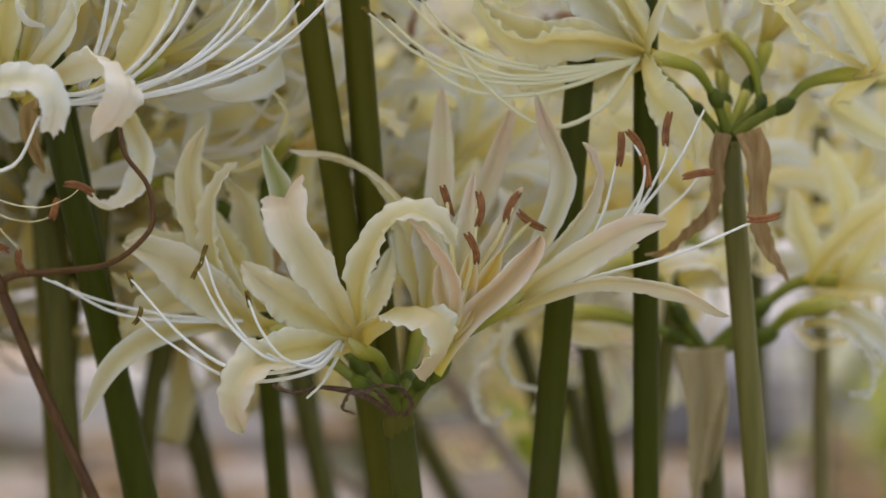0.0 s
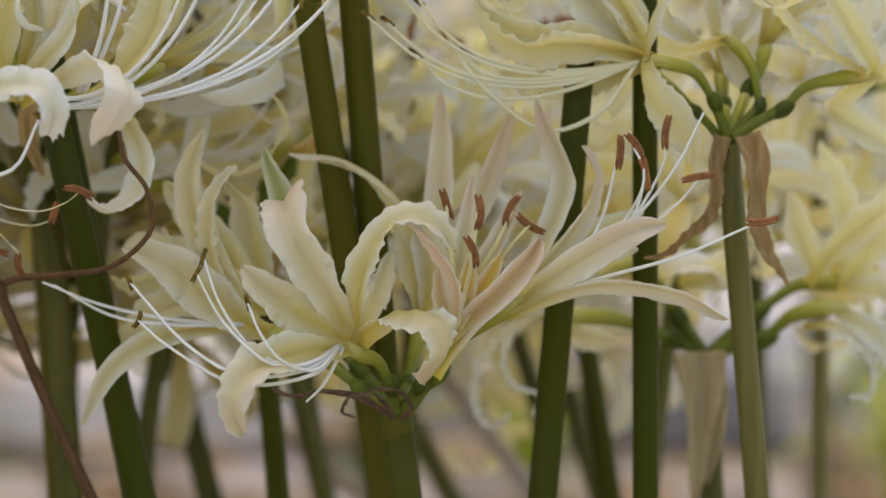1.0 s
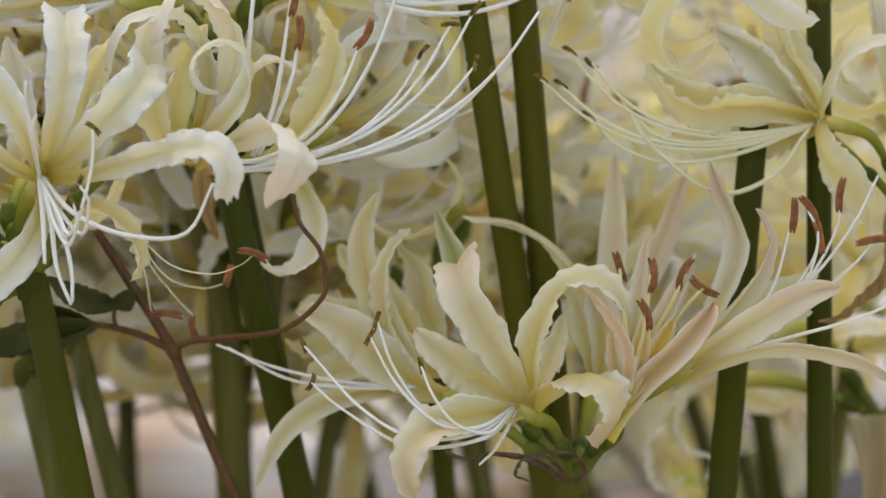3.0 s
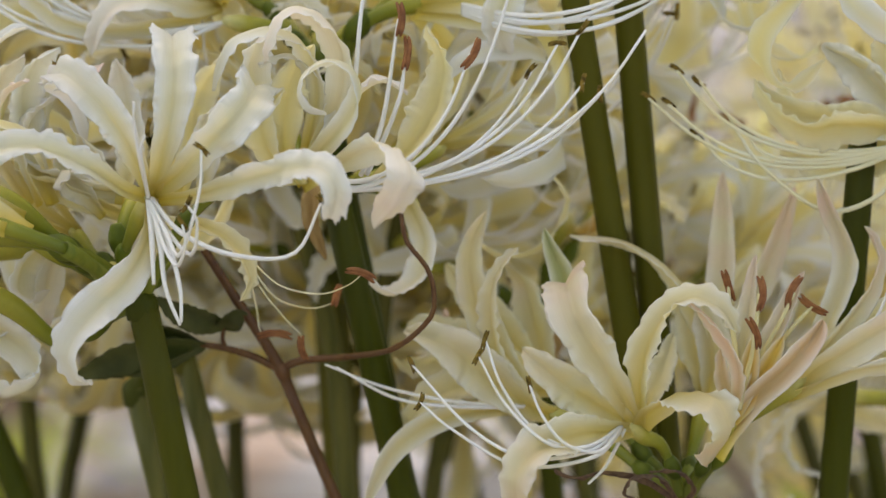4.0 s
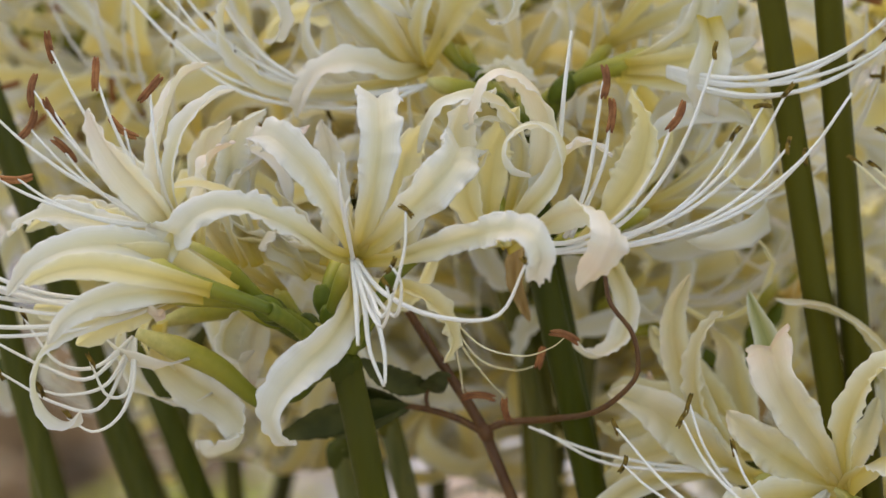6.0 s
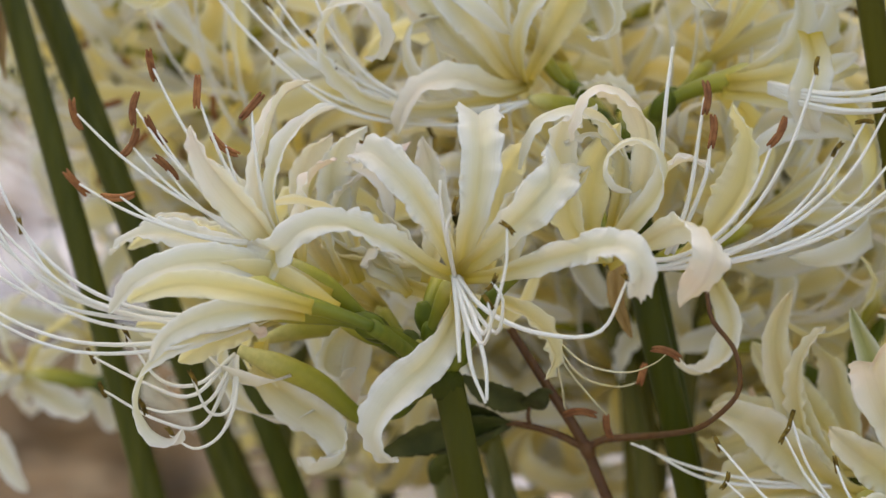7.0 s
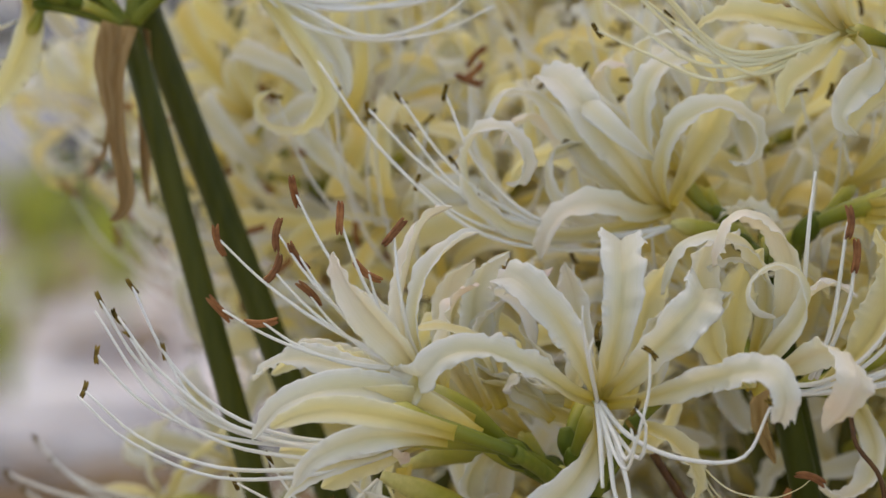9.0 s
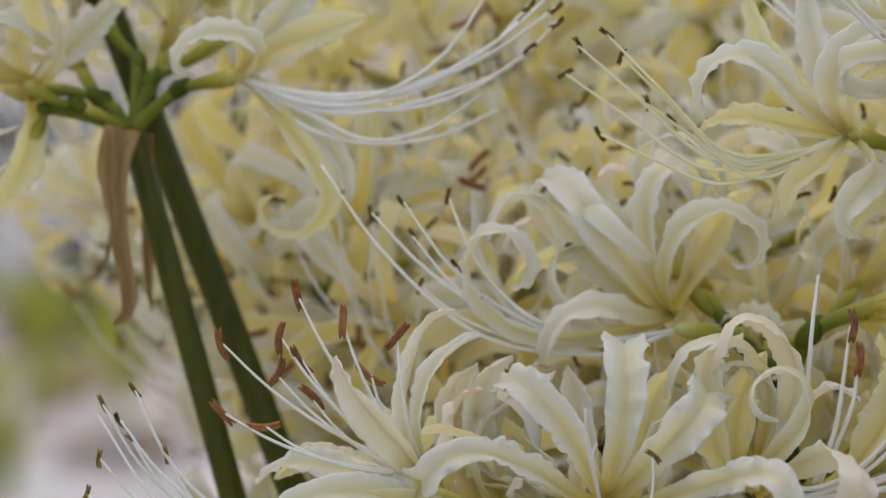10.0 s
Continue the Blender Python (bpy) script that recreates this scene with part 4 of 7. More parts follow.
stamen(f, "dark", -50, (-33.9, -32.0, 23.1), (-55.1, -37.0, 21.1), (-73.0, -40.6, 22.6), (-87.5, -43.0, 27.8), (-98.8, -44.2, 36.5), (-106.8, -44.0, 48.9), r=0.45)
stamen(f, "dark", -85, (-33.9, -32.0, 23.1), (-53.4, -37.0, 20.9), (-69.6, -40.6, 22.1), (-82.4, -43.0, 26.5), (-92.1, -44.2, 34.3), (-98.4, -44.0, 45.3), r=0.45)
stamen(f, "dark", 85, (-33.9, -32.0, 23.1), (-56.8, -37.0, 20.9), (-76.3, -40.6, 22.0), (-92.6, -43.0, 26.3), (-105.6, -44.2, 33.8), (-115.3, -44.0, 44.6), r=0.45)
stamen(f, "dark", -60, (-34.0, -32.0, 22.4), (-52.3, -40.0, 19.5), (-79.6, -44.0, 25.8), (-98.4, -46.0, 40.2), (-109.7, -44.0, 54.1), r=0.45)
stamen(f, "dark", 70, (-34.4, -30.0, 21.8), (-56.1, -36.0, 16.0), (-83.8, -40.0, 15.4), (-104.5, -42.0, 22.9), (-120.3, -40.0, 35.4), r=0.45)
stamen(f, "", 0, (-34.0, -32.0, 22.6), (-53.8, -40.0, 18.1), (-81.2, -44.0, 21.6), (-100.1, -46.0, 33.3), (-115.4, -44.0, 55.5))
stamen(f, "", 0, (-34.0, -32.0, 22.1), (-56.7, -40.0, 15.0), (-85.7, -44.0, 13.9), (-107.7, -46.0, 23.5), (-120.7, -44.0, 34.5))
stamen(f, "russet", -82, (-35.6, -28.0, 38.7), (-42.7, -29.3, 45.0), (-49.5, -29.9, 52.6), (-55.9, -29.9, 61.4), (-61.9, -29.3, 71.5), (-67.6, -28.0, 82.9), r=0.4)
stamen(f, "russet", 88, (-35.6, -28.0, 38.7), (-40.5, -29.3, 43.7), (-45.1, -29.9, 49.9), (-49.2, -29.9, 57.4), (-53.0, -29.3, 66.1), (-56.5, -28.0, 76.2), r=0.4)
stamen(f, "russet", 85, (-35.6, -28.0, 38.7), (-43.6, -29.3, 42.9), (-51.3, -29.9, 48.3), (-58.5, -29.9, 55.0), (-65.5, -29.3, 62.9), (-72.0, -28.0, 72.2), r=0.4)
stamen(f, "russet", -78, (-35.6, -28.0, 38.7), (-46.6, -29.3, 42.6), (-57.2, -29.9, 47.8), (-67.5, -29.9, 54.2), (-77.4, -29.3, 61.9), (-87.0, -28.0, 71.0), r=0.4)
stamen(f, "russet", -50, (-35.6, -28.0, 38.7), (-46.7, -29.3, 39.2), (-57.5, -29.9, 41.0), (-67.9, -29.9, 44.1), (-77.9, -29.3, 48.4), (-87.7, -28.0, 54.0), r=0.4)
stamen(f, "russet", 0, (-35.6, -28.0, 38.7), (-44.6, -29.3, 38.6), (-53.3, -29.9, 39.7), (-61.7, -29.9, 42.1), (-69.7, -29.3, 45.7), (-77.3, -28.0, 50.7), r=0.4)
stamen(f, "russet", 60, (-35.6, -28.0, 38.7), (-44.0, -29.3, 41.2), (-52.1, -29.9, 44.9), (-59.8, -29.9, 49.9), (-67.1, -29.3, 56.2), (-74.1, -28.0, 63.8), r=0.4)
stamen(f, "russet", -60, (-35.6, -28.0, 38.7), (-42.6, -29.3, 41.8), (-49.3, -29.9, 46.2), (-55.6, -29.9, 51.8), (-61.5, -29.3, 58.7), (-67.1, -28.0, 66.9), r=0.4)
stamen(f, "russet", -50, (-35.6, -28.0, 38.7), (-42.2, -29.3, 39.9), (-48.4, -29.9, 42.3), (-54.2, -29.9, 46.1), (-59.7, -29.3, 51.0), (-64.9, -28.0, 57.3), r=0.4)
stamen(f, "russet", 50, (-35.6, -28.0, 38.7), (-37.8, -29.3, 42.9), (-39.7, -29.9, 48.4), (-41.1, -29.9, 55.2), (-42.2, -29.3, 63.2), (-42.9, -28.0, 72.5), r=0.4)
stamen(f, "russet", -40, (-35.6, -28.0, 38.7), (-39.2, -29.3, 41.0), (-42.3, -29.9, 44.6), (-45.2, -29.9, 49.5), (-47.6, -29.3, 55.6), (-49.7, -28.0, 63.0), r=0.4)
f = floret(plant, (-0.9, 0.0, -0.0), (-14.5, 6.0, -8.3), (-22.0, 2.0, -10.9), (-33.0, -8.0, 0.6), (-50.9, -14.0, 9.5), r=2.50, throat=4.2)
tepal(f, 10.2, 10, 10, (-55.1, -12.0, 10.3), (-63.1, -8.0, 11.4), (-71.3, -4.0, 13.7), (-79.8, -2.0, 14.2), mat=IVORY, claw=0.4)
stamen(f, "dark", -70, (-50.8, -16.0, 8.4), (-50.5, -22.0, -2.1), (-53.7, -26.0, -10.0), (-59.8, -28.0, -13.2), (-66.2, -28.0, -9.7))
stamen(f, "dark", -70, (-51.1, -16.0, 8.4), (-51.7, -22.0, -3.6), (-56.4, -26.0, -4.3), (-60.0, -28.0, 4.6))
stamen(f, "dark", -70, (-51.4, -16.0, 8.4), (-57.1, -22.0, -2.1), (-66.4, -26.0, -4.3), (-73.1, -28.0, -2.6))
stamen(f, "dark", -70, (-51.4, -16.0, 8.9), (-59.9, -22.0, 2.2), (-69.0, -26.0, 4.2), (-76.8, -28.0, 16.0))
stamen(f, "dark", -70, (-51.7, -16.0, 8.6), (-61.8, -20.0, -1.1), (-72.8, -22.0, 2.1), (-86.6, -24.0, 9.6))
stamen(f, "dark", -70, (-50.8, -16.0, 8.6), (-58.7, -22.0, -7.9), (-69.8, -24.0, -6.8), (-83.5, -26.0, 1.4))
tepal(f, 11.4, 0, 20, (-20.5, 6.0, 14.8), (-27.2, 8.0, 12.4), (-32.3, 8.0, 6.5), (-32.1, 6.0, 1.0), (-27.4, 4.0, -1.2), (-24.0, 4.0, 2.0), ruffle=0.9, claw=0.5, blunt=0.7)
tepal(f, 9.0, 0, 20, (-20.6, 8.0, 14.5), (-24.9, 10.0, 5.4), (-27.0, 10.0, -3.4), (-26.0, 8.0, -8.9), mat=ROSY, claw=0.5)
f = floret(plant, (0.5, 0.0, 0.9), (3.0, 8.0, 4.5), (5.5, 12.0, 9.7), (3.9, 14.0, 15.3), (2.2, 16.0, 17.9), r=1.60, throat=2.6)
f = floret(plant, (-0.6, 0.0, 0.9), (-4.8, -4.0, 16.6), (-3.4, 0.0, 21.0), (-1.8, 4.0, 24.1), (-0.6, 8.0, 26.4), r=2.00, throat=2.6)
tepal(f, 10.1, 0, 20, (-1.5, 5.0, 24.6), (-2.6, 10.0, 26.1), (-14.3, 10.0, 27.6), (-22.4, 16.0, 34.1), (-25.8, 20.0, 43.9), (-22.6, 20.0, 52.7), claw=0.36)
tepal(f, 9.2, 0, 20, (-1.5, 5.0, 24.6), (-2.6, 10.0, 26.1), (-14.3, 10.0, 27.6), (-29.8, 16.0, 32.7), (-33.2, 20.0, 43.9), (-30.6, 24.0, 56.7), claw=0.36)
tepal(f, 9.8, 0, 20, (-1.5, 5.0, 24.6), (-1.9, 14.0, 18.2), (13.3, 20.0, 14.4), (18.8, 24.0, 21.2), (20.4, 24.0, 27.1), mat=IVORY, claw=0.36)
f = floret(plant, (0.5, 0.0, 1.2), (12.3, -4.0, 20.9), (22.7, -6.0, 29.7), (34.4, -8.0, 32.1), (43.8, -10.0, 31.7), r=1.80, throat=3.8)
tepal(f, 9.0, 0, 10, (40.4, -8.0, 31.2), (47.9, -14.0, 39.8), (55.3, -20.0, 48.1), (58.6, -23.0, 55.3), (56.5, -25.0, 61.3), (51.0, -27.0, 63.4), (45.9, -29.0, 60.6), (44.1, -30.0, 55.6), (46.3, -30.0, 51.3), (50.8, -28.0, 50.3), ruffle=0.4, blunt=0.5, claw=0.5)
tepal(f, 8.0, 10, 30, (43.9, -8.0, 32.6), (50.1, -3.0, 43.6), (56.0, 0.0, 51.7), (62.3, 0.0, 55.1), (68.6, -2.0, 52.0), ruffle=0.8, claw=0.4)
tepal(f, 11.6, 10, -22, (42.5, -8.0, 29.7), (52.4, -14.0, 36.1), (62.0, -27.0, 41.7), (68.6, -41.0, 43.1), (72.4, -50.0, 39.8), (71.6, -52.0, 35.1), (68.1, -49.0, 29.2), (63.1, -42.0, 24.3), mat=ROSY, blunt=0.7, claw=0.3, ruffle=0.8)
tepal(f, 9.4, 0, 10, (41.3, -10.0, 31.1), (36.2, -14.0, 37.4), (33.8, -16.0, 44.0), (34.9, -14.0, 50.1), (38.8, -8.0, 53.6), ruffle=0.9, claw=0.4, mat=IVORY)
tepal(f, 11.4, -10, 10, (42.4, 0.0, 32.6), (49.8, 0.0, 47.5), (52.5, -4.0, 59.7), (49.9, -9.0, 70.1), (44.0, -13.0, 75.1), (38.3, -17.0, 73.7), (35.1, -19.0, 66.9), (34.7, -18.0, 61.8), mat=ROSY, ruffle=0.6, claw=0.36, blunt=0.6)
tepal(f, 9.4, 0, 10, (42.3, 2.0, 35.2), (45.9, 0.0, 53.7), (43.1, -6.0, 65.2), (35.3, -11.0, 69.9), (27.1, -14.0, 67.7), (22.8, -14.0, 62.0), (20.8, -11.0, 54.4), ruffle=0.6, claw=0.36)
tepal(f, 7.0, 10, 20, (42.0, 4.0, 34.2), (46.9, 2.0, 49.5), (45.1, 0.0, 58.3), (38.3, -2.0, 62.5), (31.3, -3.0, 60.2), claw=0.36)
stamen(f, "dark", 0, (47.3, -10.0, 31.4), (63.6, -12.6, 32.0), (77.6, -14.2, 35.8), (89.4, -14.6, 42.6), (99.0, -13.8, 52.4), (106.6, -12.0, 65.4), r=0.46)
stamen(f, "dark", 55, (47.3, -10.0, 28.8), (61.8, -12.6, 30.1), (74.2, -14.2, 33.8), (84.7, -14.6, 39.8), (93.3, -13.8, 48.1), (100.0, -12.0, 58.7), r=0.46)
stamen(f, "dark", 50, (47.3, -10.0, 31.4), (65.3, -12.6, 32.2), (80.8, -14.2, 36.4), (93.8, -14.6, 44.1), (104.5, -13.8, 55.1), (112.8, -12.0, 69.5), r=0.46)
stamen(f, "dark", 80, (47.3, -10.0, 29.7), (65.3, -12.6, 30.5), (80.9, -14.2, 33.6), (93.9, -14.6, 38.8), (104.6, -13.8, 46.3), (113.0, -12.0, 55.8), r=0.46)
stamen(f, "dark", -85, (47.3, -10.0, 29.7), (66.5, -12.6, 30.4), (83.0, -14.2, 33.2), (96.9, -14.6, 37.8), (108.2, -13.8, 44.5), (117.1, -12.0, 53.0), r=0.46)
stamen(f, "dark", 85, (47.3, -10.0, 28.8), (60.5, -12.6, 31.0), (71.8, -14.2, 37.1), (81.4, -14.6, 47.2), (89.2, -13.8, 61.3), (95.4, -12.0, 79.4), r=0.46)
stamen(f, "russet", 60, (47.3, -10.0, 31.4), (57.7, -12.6, 31.9), (66.6, -14.2, 35.5), (74.1, -14.6, 41.9), (80.3, -13.8, 51.2), (85.1, -12.0, 63.4), r=0.46)
stamen(f, "", 0, (47.3, -10.0, 28.8), (69.6, -12.6, 30.5), (88.7, -14.2, 35.4), (104.8, -14.6, 43.4), (118.1, -13.8, 54.5), (128.4, -12.0, 68.7), r=0.46)
stamen(f, "russet", 88, (56.9, -6.0, 32.5), (58.5, -8.0, 35.6), (63.1, -10.0, 47.2), (67.3, -10.0, 71.7), r=0.5)
stamen(f, "russet", 85, (58.3, -6.0, 32.5), (62.8, -8.0, 41.3), (67.4, -10.0, 52.8), (68.9, -10.0, 63.3), r=0.5)
stamen(f, "", 0, (54.0, -4.0, 45.0), (55.8, -6.0, 55.2), (57.6, -8.0, 70.9), (59.5, -8.0, 84.2), r=0.5)
tepal(f, 9.8, 0, 15, (0.1, 8.0, 20.3), (-10.8, 14.0, 31.2), (-17.0, 18.0, 41.0), (-17.0, 20.0, 51.0), (-10.6, 18.0, 58.4), mat=ROSY, claw=0.36)
tepal(f, 9.8, 0, 15, (-1.4, 8.0, 18.8), (-19.4, 12.0, 25.7), (-31.7, 16.0, 31.1), (-38.1, 20.0, 40.9), (-35.5, 20.0, 51.2), mat=IVORY, claw=0.36)
tepal(f, 9.0, 0, 15, (-25.8, 6.0, 23.6), (-30.6, 10.0, 34.8), (-29.5, 14.0, 44.5), (-23.0, 16.0, 50.1), mat=CREAM, claw=0.36)
tepal(f, 8.0, 0, 15, (9.1, 6.0, 20.5), (20.8, 4.0, 14.9), (27.3, 2.0, 6.5), (25.2, 0.0, -0.4), mat=IVORY, claw=0.36)
tepal(f, 8.0, 0, 15, (14.9, 6.0, 23.4), (16.2, 10.0, 34.4), (15.4, 12.0, 42.8), (18.0, 10.0, 48.1), mat=CREAM, claw=0.36)
tepal(f, 9.0, 0, 15, (-35.6, -4.0, 29.5), (-36.2, 2.0, 41.7), (-34.5, 6.0, 51.3), (-28.1, 8.0, 55.4), mat=ROSY, claw=0.36)
tepal(f, 11, 0, 12, (-23.6, 10.0, 23.0), (-30.1, 16.0, 36.9), (-31.5, 18.0, 49.9), (-27.6, 16.0, 59.6), (-20.9, 12.0, 63.3), mat=CREAM, claw=0.36, ruffle=1.2)
tepal(f, 10, 0, 12, (-29.8, 12.0, 22.8), (-37.9, 18.0, 33.8), (-40.6, 20.0, 45.4), (-37.2, 18.0, 55.9), (-30.4, 14.0, 61.3), mat=ROSY, claw=0.36, ruffle=1.2)
tepal(f, 11, 0, 12, (-37.0, 4.0, 28.4), (-44.9, 8.0, 35.2), (-52.4, 10.0, 43.8), (-57.6, 8.0, 52.8), (-61.1, 4.0, 55.5), mat=CREAM, claw=0.36, ruffle=1.2)
tepal(f, 10, 0, 12, (-39.6, 2.0, 27.2), (-52.0, 6.0, 32.6), (-64.0, 8.0, 38.3), (-72.4, 6.0, 40.8), (-79.5, 4.0, 38.9), mat=CREAM, claw=0.36, ruffle=1.2)
tepal(f, 12, 0, 12, (34.2, 4.0, 33.6), (29.9, 6.0, 46.3), (29.0, 4.0, 58.0), (32.5, 0.0, 67.0), (40.1, -4.0, 69.4), mat=CREAM, claw=0.36, ruffle=1.2)
tepal(f, 11, 0, 12, (37.0, 4.0, 32.1), (37.3, 4.0, 46.5), (39.9, 2.0, 56.7), (45.3, 0.0, 64.7), mat=IVORY, claw=0.36, ruffle=1.2)
tepal(f, 12, 0, 12, (58.1, 6.0, 27.4), (68.0, 10.0, 36.8), (75.1, 12.0, 48.0), (76.9, 10.0, 59.6), (73.1, 6.0, 68.6), mat=IVORY, claw=0.36, ruffle=1.2)
tepal(f, 10, 0, 12, (9.2, 6.0, 23.4), (11.6, 12.0, 37.1), (14.6, 14.0, 51.3), (21.1, 10.0, 60.4), mat=IVORY, claw=0.36, ruffle=1.2)
tepal(f, 11, 0, 12, (-5.7, 8.0, 23.2), (-3.6, 16.0, 36.7), (-5.0, 18.0, 49.6), (-7.3, 16.0, 60.1), mat=CREAM, claw=0.36, ruffle=1.2)
tepal(f, 9, 0, 12, (-10.1, 8.0, 20.3), (-16.1, 10.0, 27.4), (-20.0, 8.0, 32.1), (-22.4, 4.0, 28.3), mat=CREAM, claw=0.36, ruffle=1.2)
stamen(f, "russet", -4, (24.9, 10.0, 8.6), (26.5, 14.0, 1.3), (27.3, 18.0, -6.7), (27.7, 20.0, -11.5), (31.4, 20.0, -13.1), r=0.17, mat=PALE_FILAMENT, length=9.0)
stamen(f, "russet", -82, (25.6, 10.0, 8.6), (29.1, 16.0, -0.5), (34.4, 20.0, -8.5), (38.2, 22.0, -13.3), (38.7, 22.0, -16.3), r=0.17, mat=PALE_FILAMENT, length=7.0)
stamen(f, "russet", 75, (25.6, 10.0, 9.0), (32.0, 16.0, -1.9), (40.1, 22.0, -5.9), (45.8, 24.0, -5.1), (47.3, 24.0, -3.0), r=0.17, mat=PALE_FILAMENT, length=6.0)
stamen(f, "russet", -22, (26.4, 10.0, 9.0), (34.7, 6.0, 2.6), (45.4, 0.0, 1.4), (53.3, -8.0, 4.9), (56.9, -12.0, 8.0), r=0.17, mat=PALE_FILAMENT, length=8.0)
wild_floret(plant, 135, 20, 812, 1.00, single=True, stamens=False)
wild_floret(plant, 170, 20, 815, 1.00, single=True, stamens=False)
f = floret(plant, (-1.0, 4.0, -1.0), (-12.7, 12.0, 3.9), (-26.7, 18.0, 9.6), (-40.8, 22.0, 9.1), (-52.4, 20.0, 6.4), r=2.0, throat=3.2, ovary=False)
tepal(f, 14.5, 0, 10, (-50.5, 18.0, 6.7), (-49.9, 14.0, -0.8), (-42.0, 10.0, -6.7), (-31.5, 8.0, -13.5), (-27.2, 4.0, -18.2), (-29.7, 0.0, -22.9), (-35.2, -6.0, -23.2), (-37.6, -8.0, -18.9), blunt=0.72, claw=0.45, true_side=Vector((0, 1, 0.2)))
f = floret(plant, (-2.0, -14.0, 3.0), (-13.4, -34.0, 18.5), (-20.0, -38.0, 21.9), (-28.3, -42.0, 25.3), (-37.6, -44.0, 27.9), (-46.6, -44.0, 30.4), r=2.1, throat=7.6, ovary=False)
tepal(f, 8.6, -20, -10, (-26.1, -45.0, 24.7), (-33.9, -49.0, 27.7), (-43.0, -52.0, 30.1), (-53.1, -53.0, 31.7), (-62.2, -53.0, 30.6), (-70.6, -50.0, 27.0), mat=IVORY, claw=0.5, ruffle=0.5)
tepal(f, 8.2, 10, 20, (-27.8, -45.0, 23.3), (-35.4, -49.0, 25.0), (-43.6, -53.0, 25.3), (-52.0, -56.0, 23.7), (-59.3, -58.0, 19.8), (-63.7, -58.0, 13.7), mat=CREAM, claw=0.5, ruffle=0.5)

plant = lily("cream spider lily with tightly rolled petals", (-0.1082, 1.0500, 0.5890), (0.005, 1.050, 0), 4.2)
f = floret(plant, (0.0, 0.0, 0.8), (-6.2, 0.0, 6.1), (-11.5, -6.0, 9.8), (-17.2, -8.0, 10.8), (-23.4, -12.0, 12.5), r=1.90, throat=3.4)
tepal(f, 11.0, 0, 10, (-23.5, -8.0, 16.2), (-27.4, -12.0, 18.4), (-34.3, -18.0, 29.2), (-40.9, -22.0, 39.2), (-46.9, -20.0, 47.4), (-53.6, -12.0, 51.6), (-60.3, -4.0, 49.2), claw=0.36, ruffle=0.8, blunt=0.75)
tepal(f, 9.0, 0, 20, (-23.5, -8.0, 16.2), (-29.9, -10.0, 17.5), (-42.3, -6.0, 27.2), (-52.2, -4.0, 39.3), (-57.8, -8.0, 47.2), (-65.5, -14.0, 48.9), (-70.6, -18.0, 43.6), (-72.0, -18.0, 36.1), claw=0.36, ruffle=0.8)
tepal(f, 8.4, 10, 20, (-24.2, -8.0, 16.2), (-31.0, -8.0, 16.9), (-44.4, 0.0, 25.2), (-53.9, 2.0, 35.1), (-61.1, 0.0, 41.0), (-67.4, -4.0, 39.2), (-69.9, -6.0, 32.9), claw=0.36, ruffle=0.8, mat=ROSY)
tepal(f, 8.6, -10, 20, (-24.2, -8.0, 15.6), (-33.8, -16.0, 12.9), (-49.5, -22.0, 11.0), (-63.8, -26.0, 14.3), (-73.0, -28.0, 22.8), (-75.2, -28.0, 32.2), (-70.6, -29.0, 39.2), (-63.6, -30.0, 39.1), (-59.3, -30.0, 33.6), (-60.7, -28.0, 26.3), (-65.0, -26.0, 25.0), claw=0.36, ruffle=0.8, blunt=0.6)
tepal(f, 9.6, 0, 20, (-23.5, -8.0, 16.2), (-25.7, -10.0, 18.2), (-28.1, -16.0, 29.3), (-29.5, -20.0, 40.0), (-28.1, -22.0, 49.0), (-24.4, -20.0, 54.4), (-18.5, -14.0, 56.0), (-15.3, -8.0, 51.1), (-16.8, -6.0, 45.1), claw=0.36, ruffle=0.8)
tepal(f, 9.6, 0, 10, (-24.5, -6.0, 16.0), (-27.4, -6.0, 17.9), (-36.0, 2.0, 32.5), (-42.9, 6.0, 41.4), (-45.3, 4.0, 49.2), (-41.5, 0.0, 55.1), (-34.8, -2.0, 53.9), claw=0.36, ruffle=0.8, mat=ROSY)
tepal(f, 9.0, -15, 10, (-23.5, -8.0, 16.2), (-24.3, -12.0, 17.6), (-24.5, -20.0, 28.0), (-21.1, -26.0, 37.3), (-14.2, -28.0, 42.5), (-6.3, -28.0, 43.9), (0.4, -28.0, 40.0), (1.7, -28.0, 34.1), (-1.5, -27.0, 29.7), (-6.0, -26.0, 30.0), claw=0.36, ruffle=0.8, blunt=0.6)
tepal(f, 9.6, -10, 20, (-24.2, -8.0, 15.8), (-30.7, -16.0, 15.6), (-40.0, -24.0, 19.0), (-48.5, -27.0, 17.7), (-53.5, -28.0, 12.6), (-56.3, -26.0, 4.5), claw=0.36, ruffle=0.8, mat=ROSY)
tepal(f, 10.5, 10, 20, (-24.7, -4.0, 15.9), (-19.4, 4.0, 26.0), (-15.0, 8.0, 34.7), (-8.7, 8.0, 45.2), (-1.4, 4.0, 48.3), mat=IVORY, claw=0.36, ruffle=0.8)
tepal(f, 10.5, 0, 20, (-25.0, -2.0, 15.7), (-41.5, 10.0, 27.4), (-56.2, 16.0, 30.2), (-67.5, 18.0, 27.1), (-72.1, 16.0, 19.6), mat=IVORY, claw=0.36, ruffle=0.8)
stamen(f, "dark", -50, (-23.2, -14.0, 11.8), (-40.2, -18.2, 10.3), (-55.7, -21.0, 13.2), (-69.6, -22.6, 20.4), (-82.1, -23.0, 31.9), (-93.1, -22.0, 47.7), r=0.45)
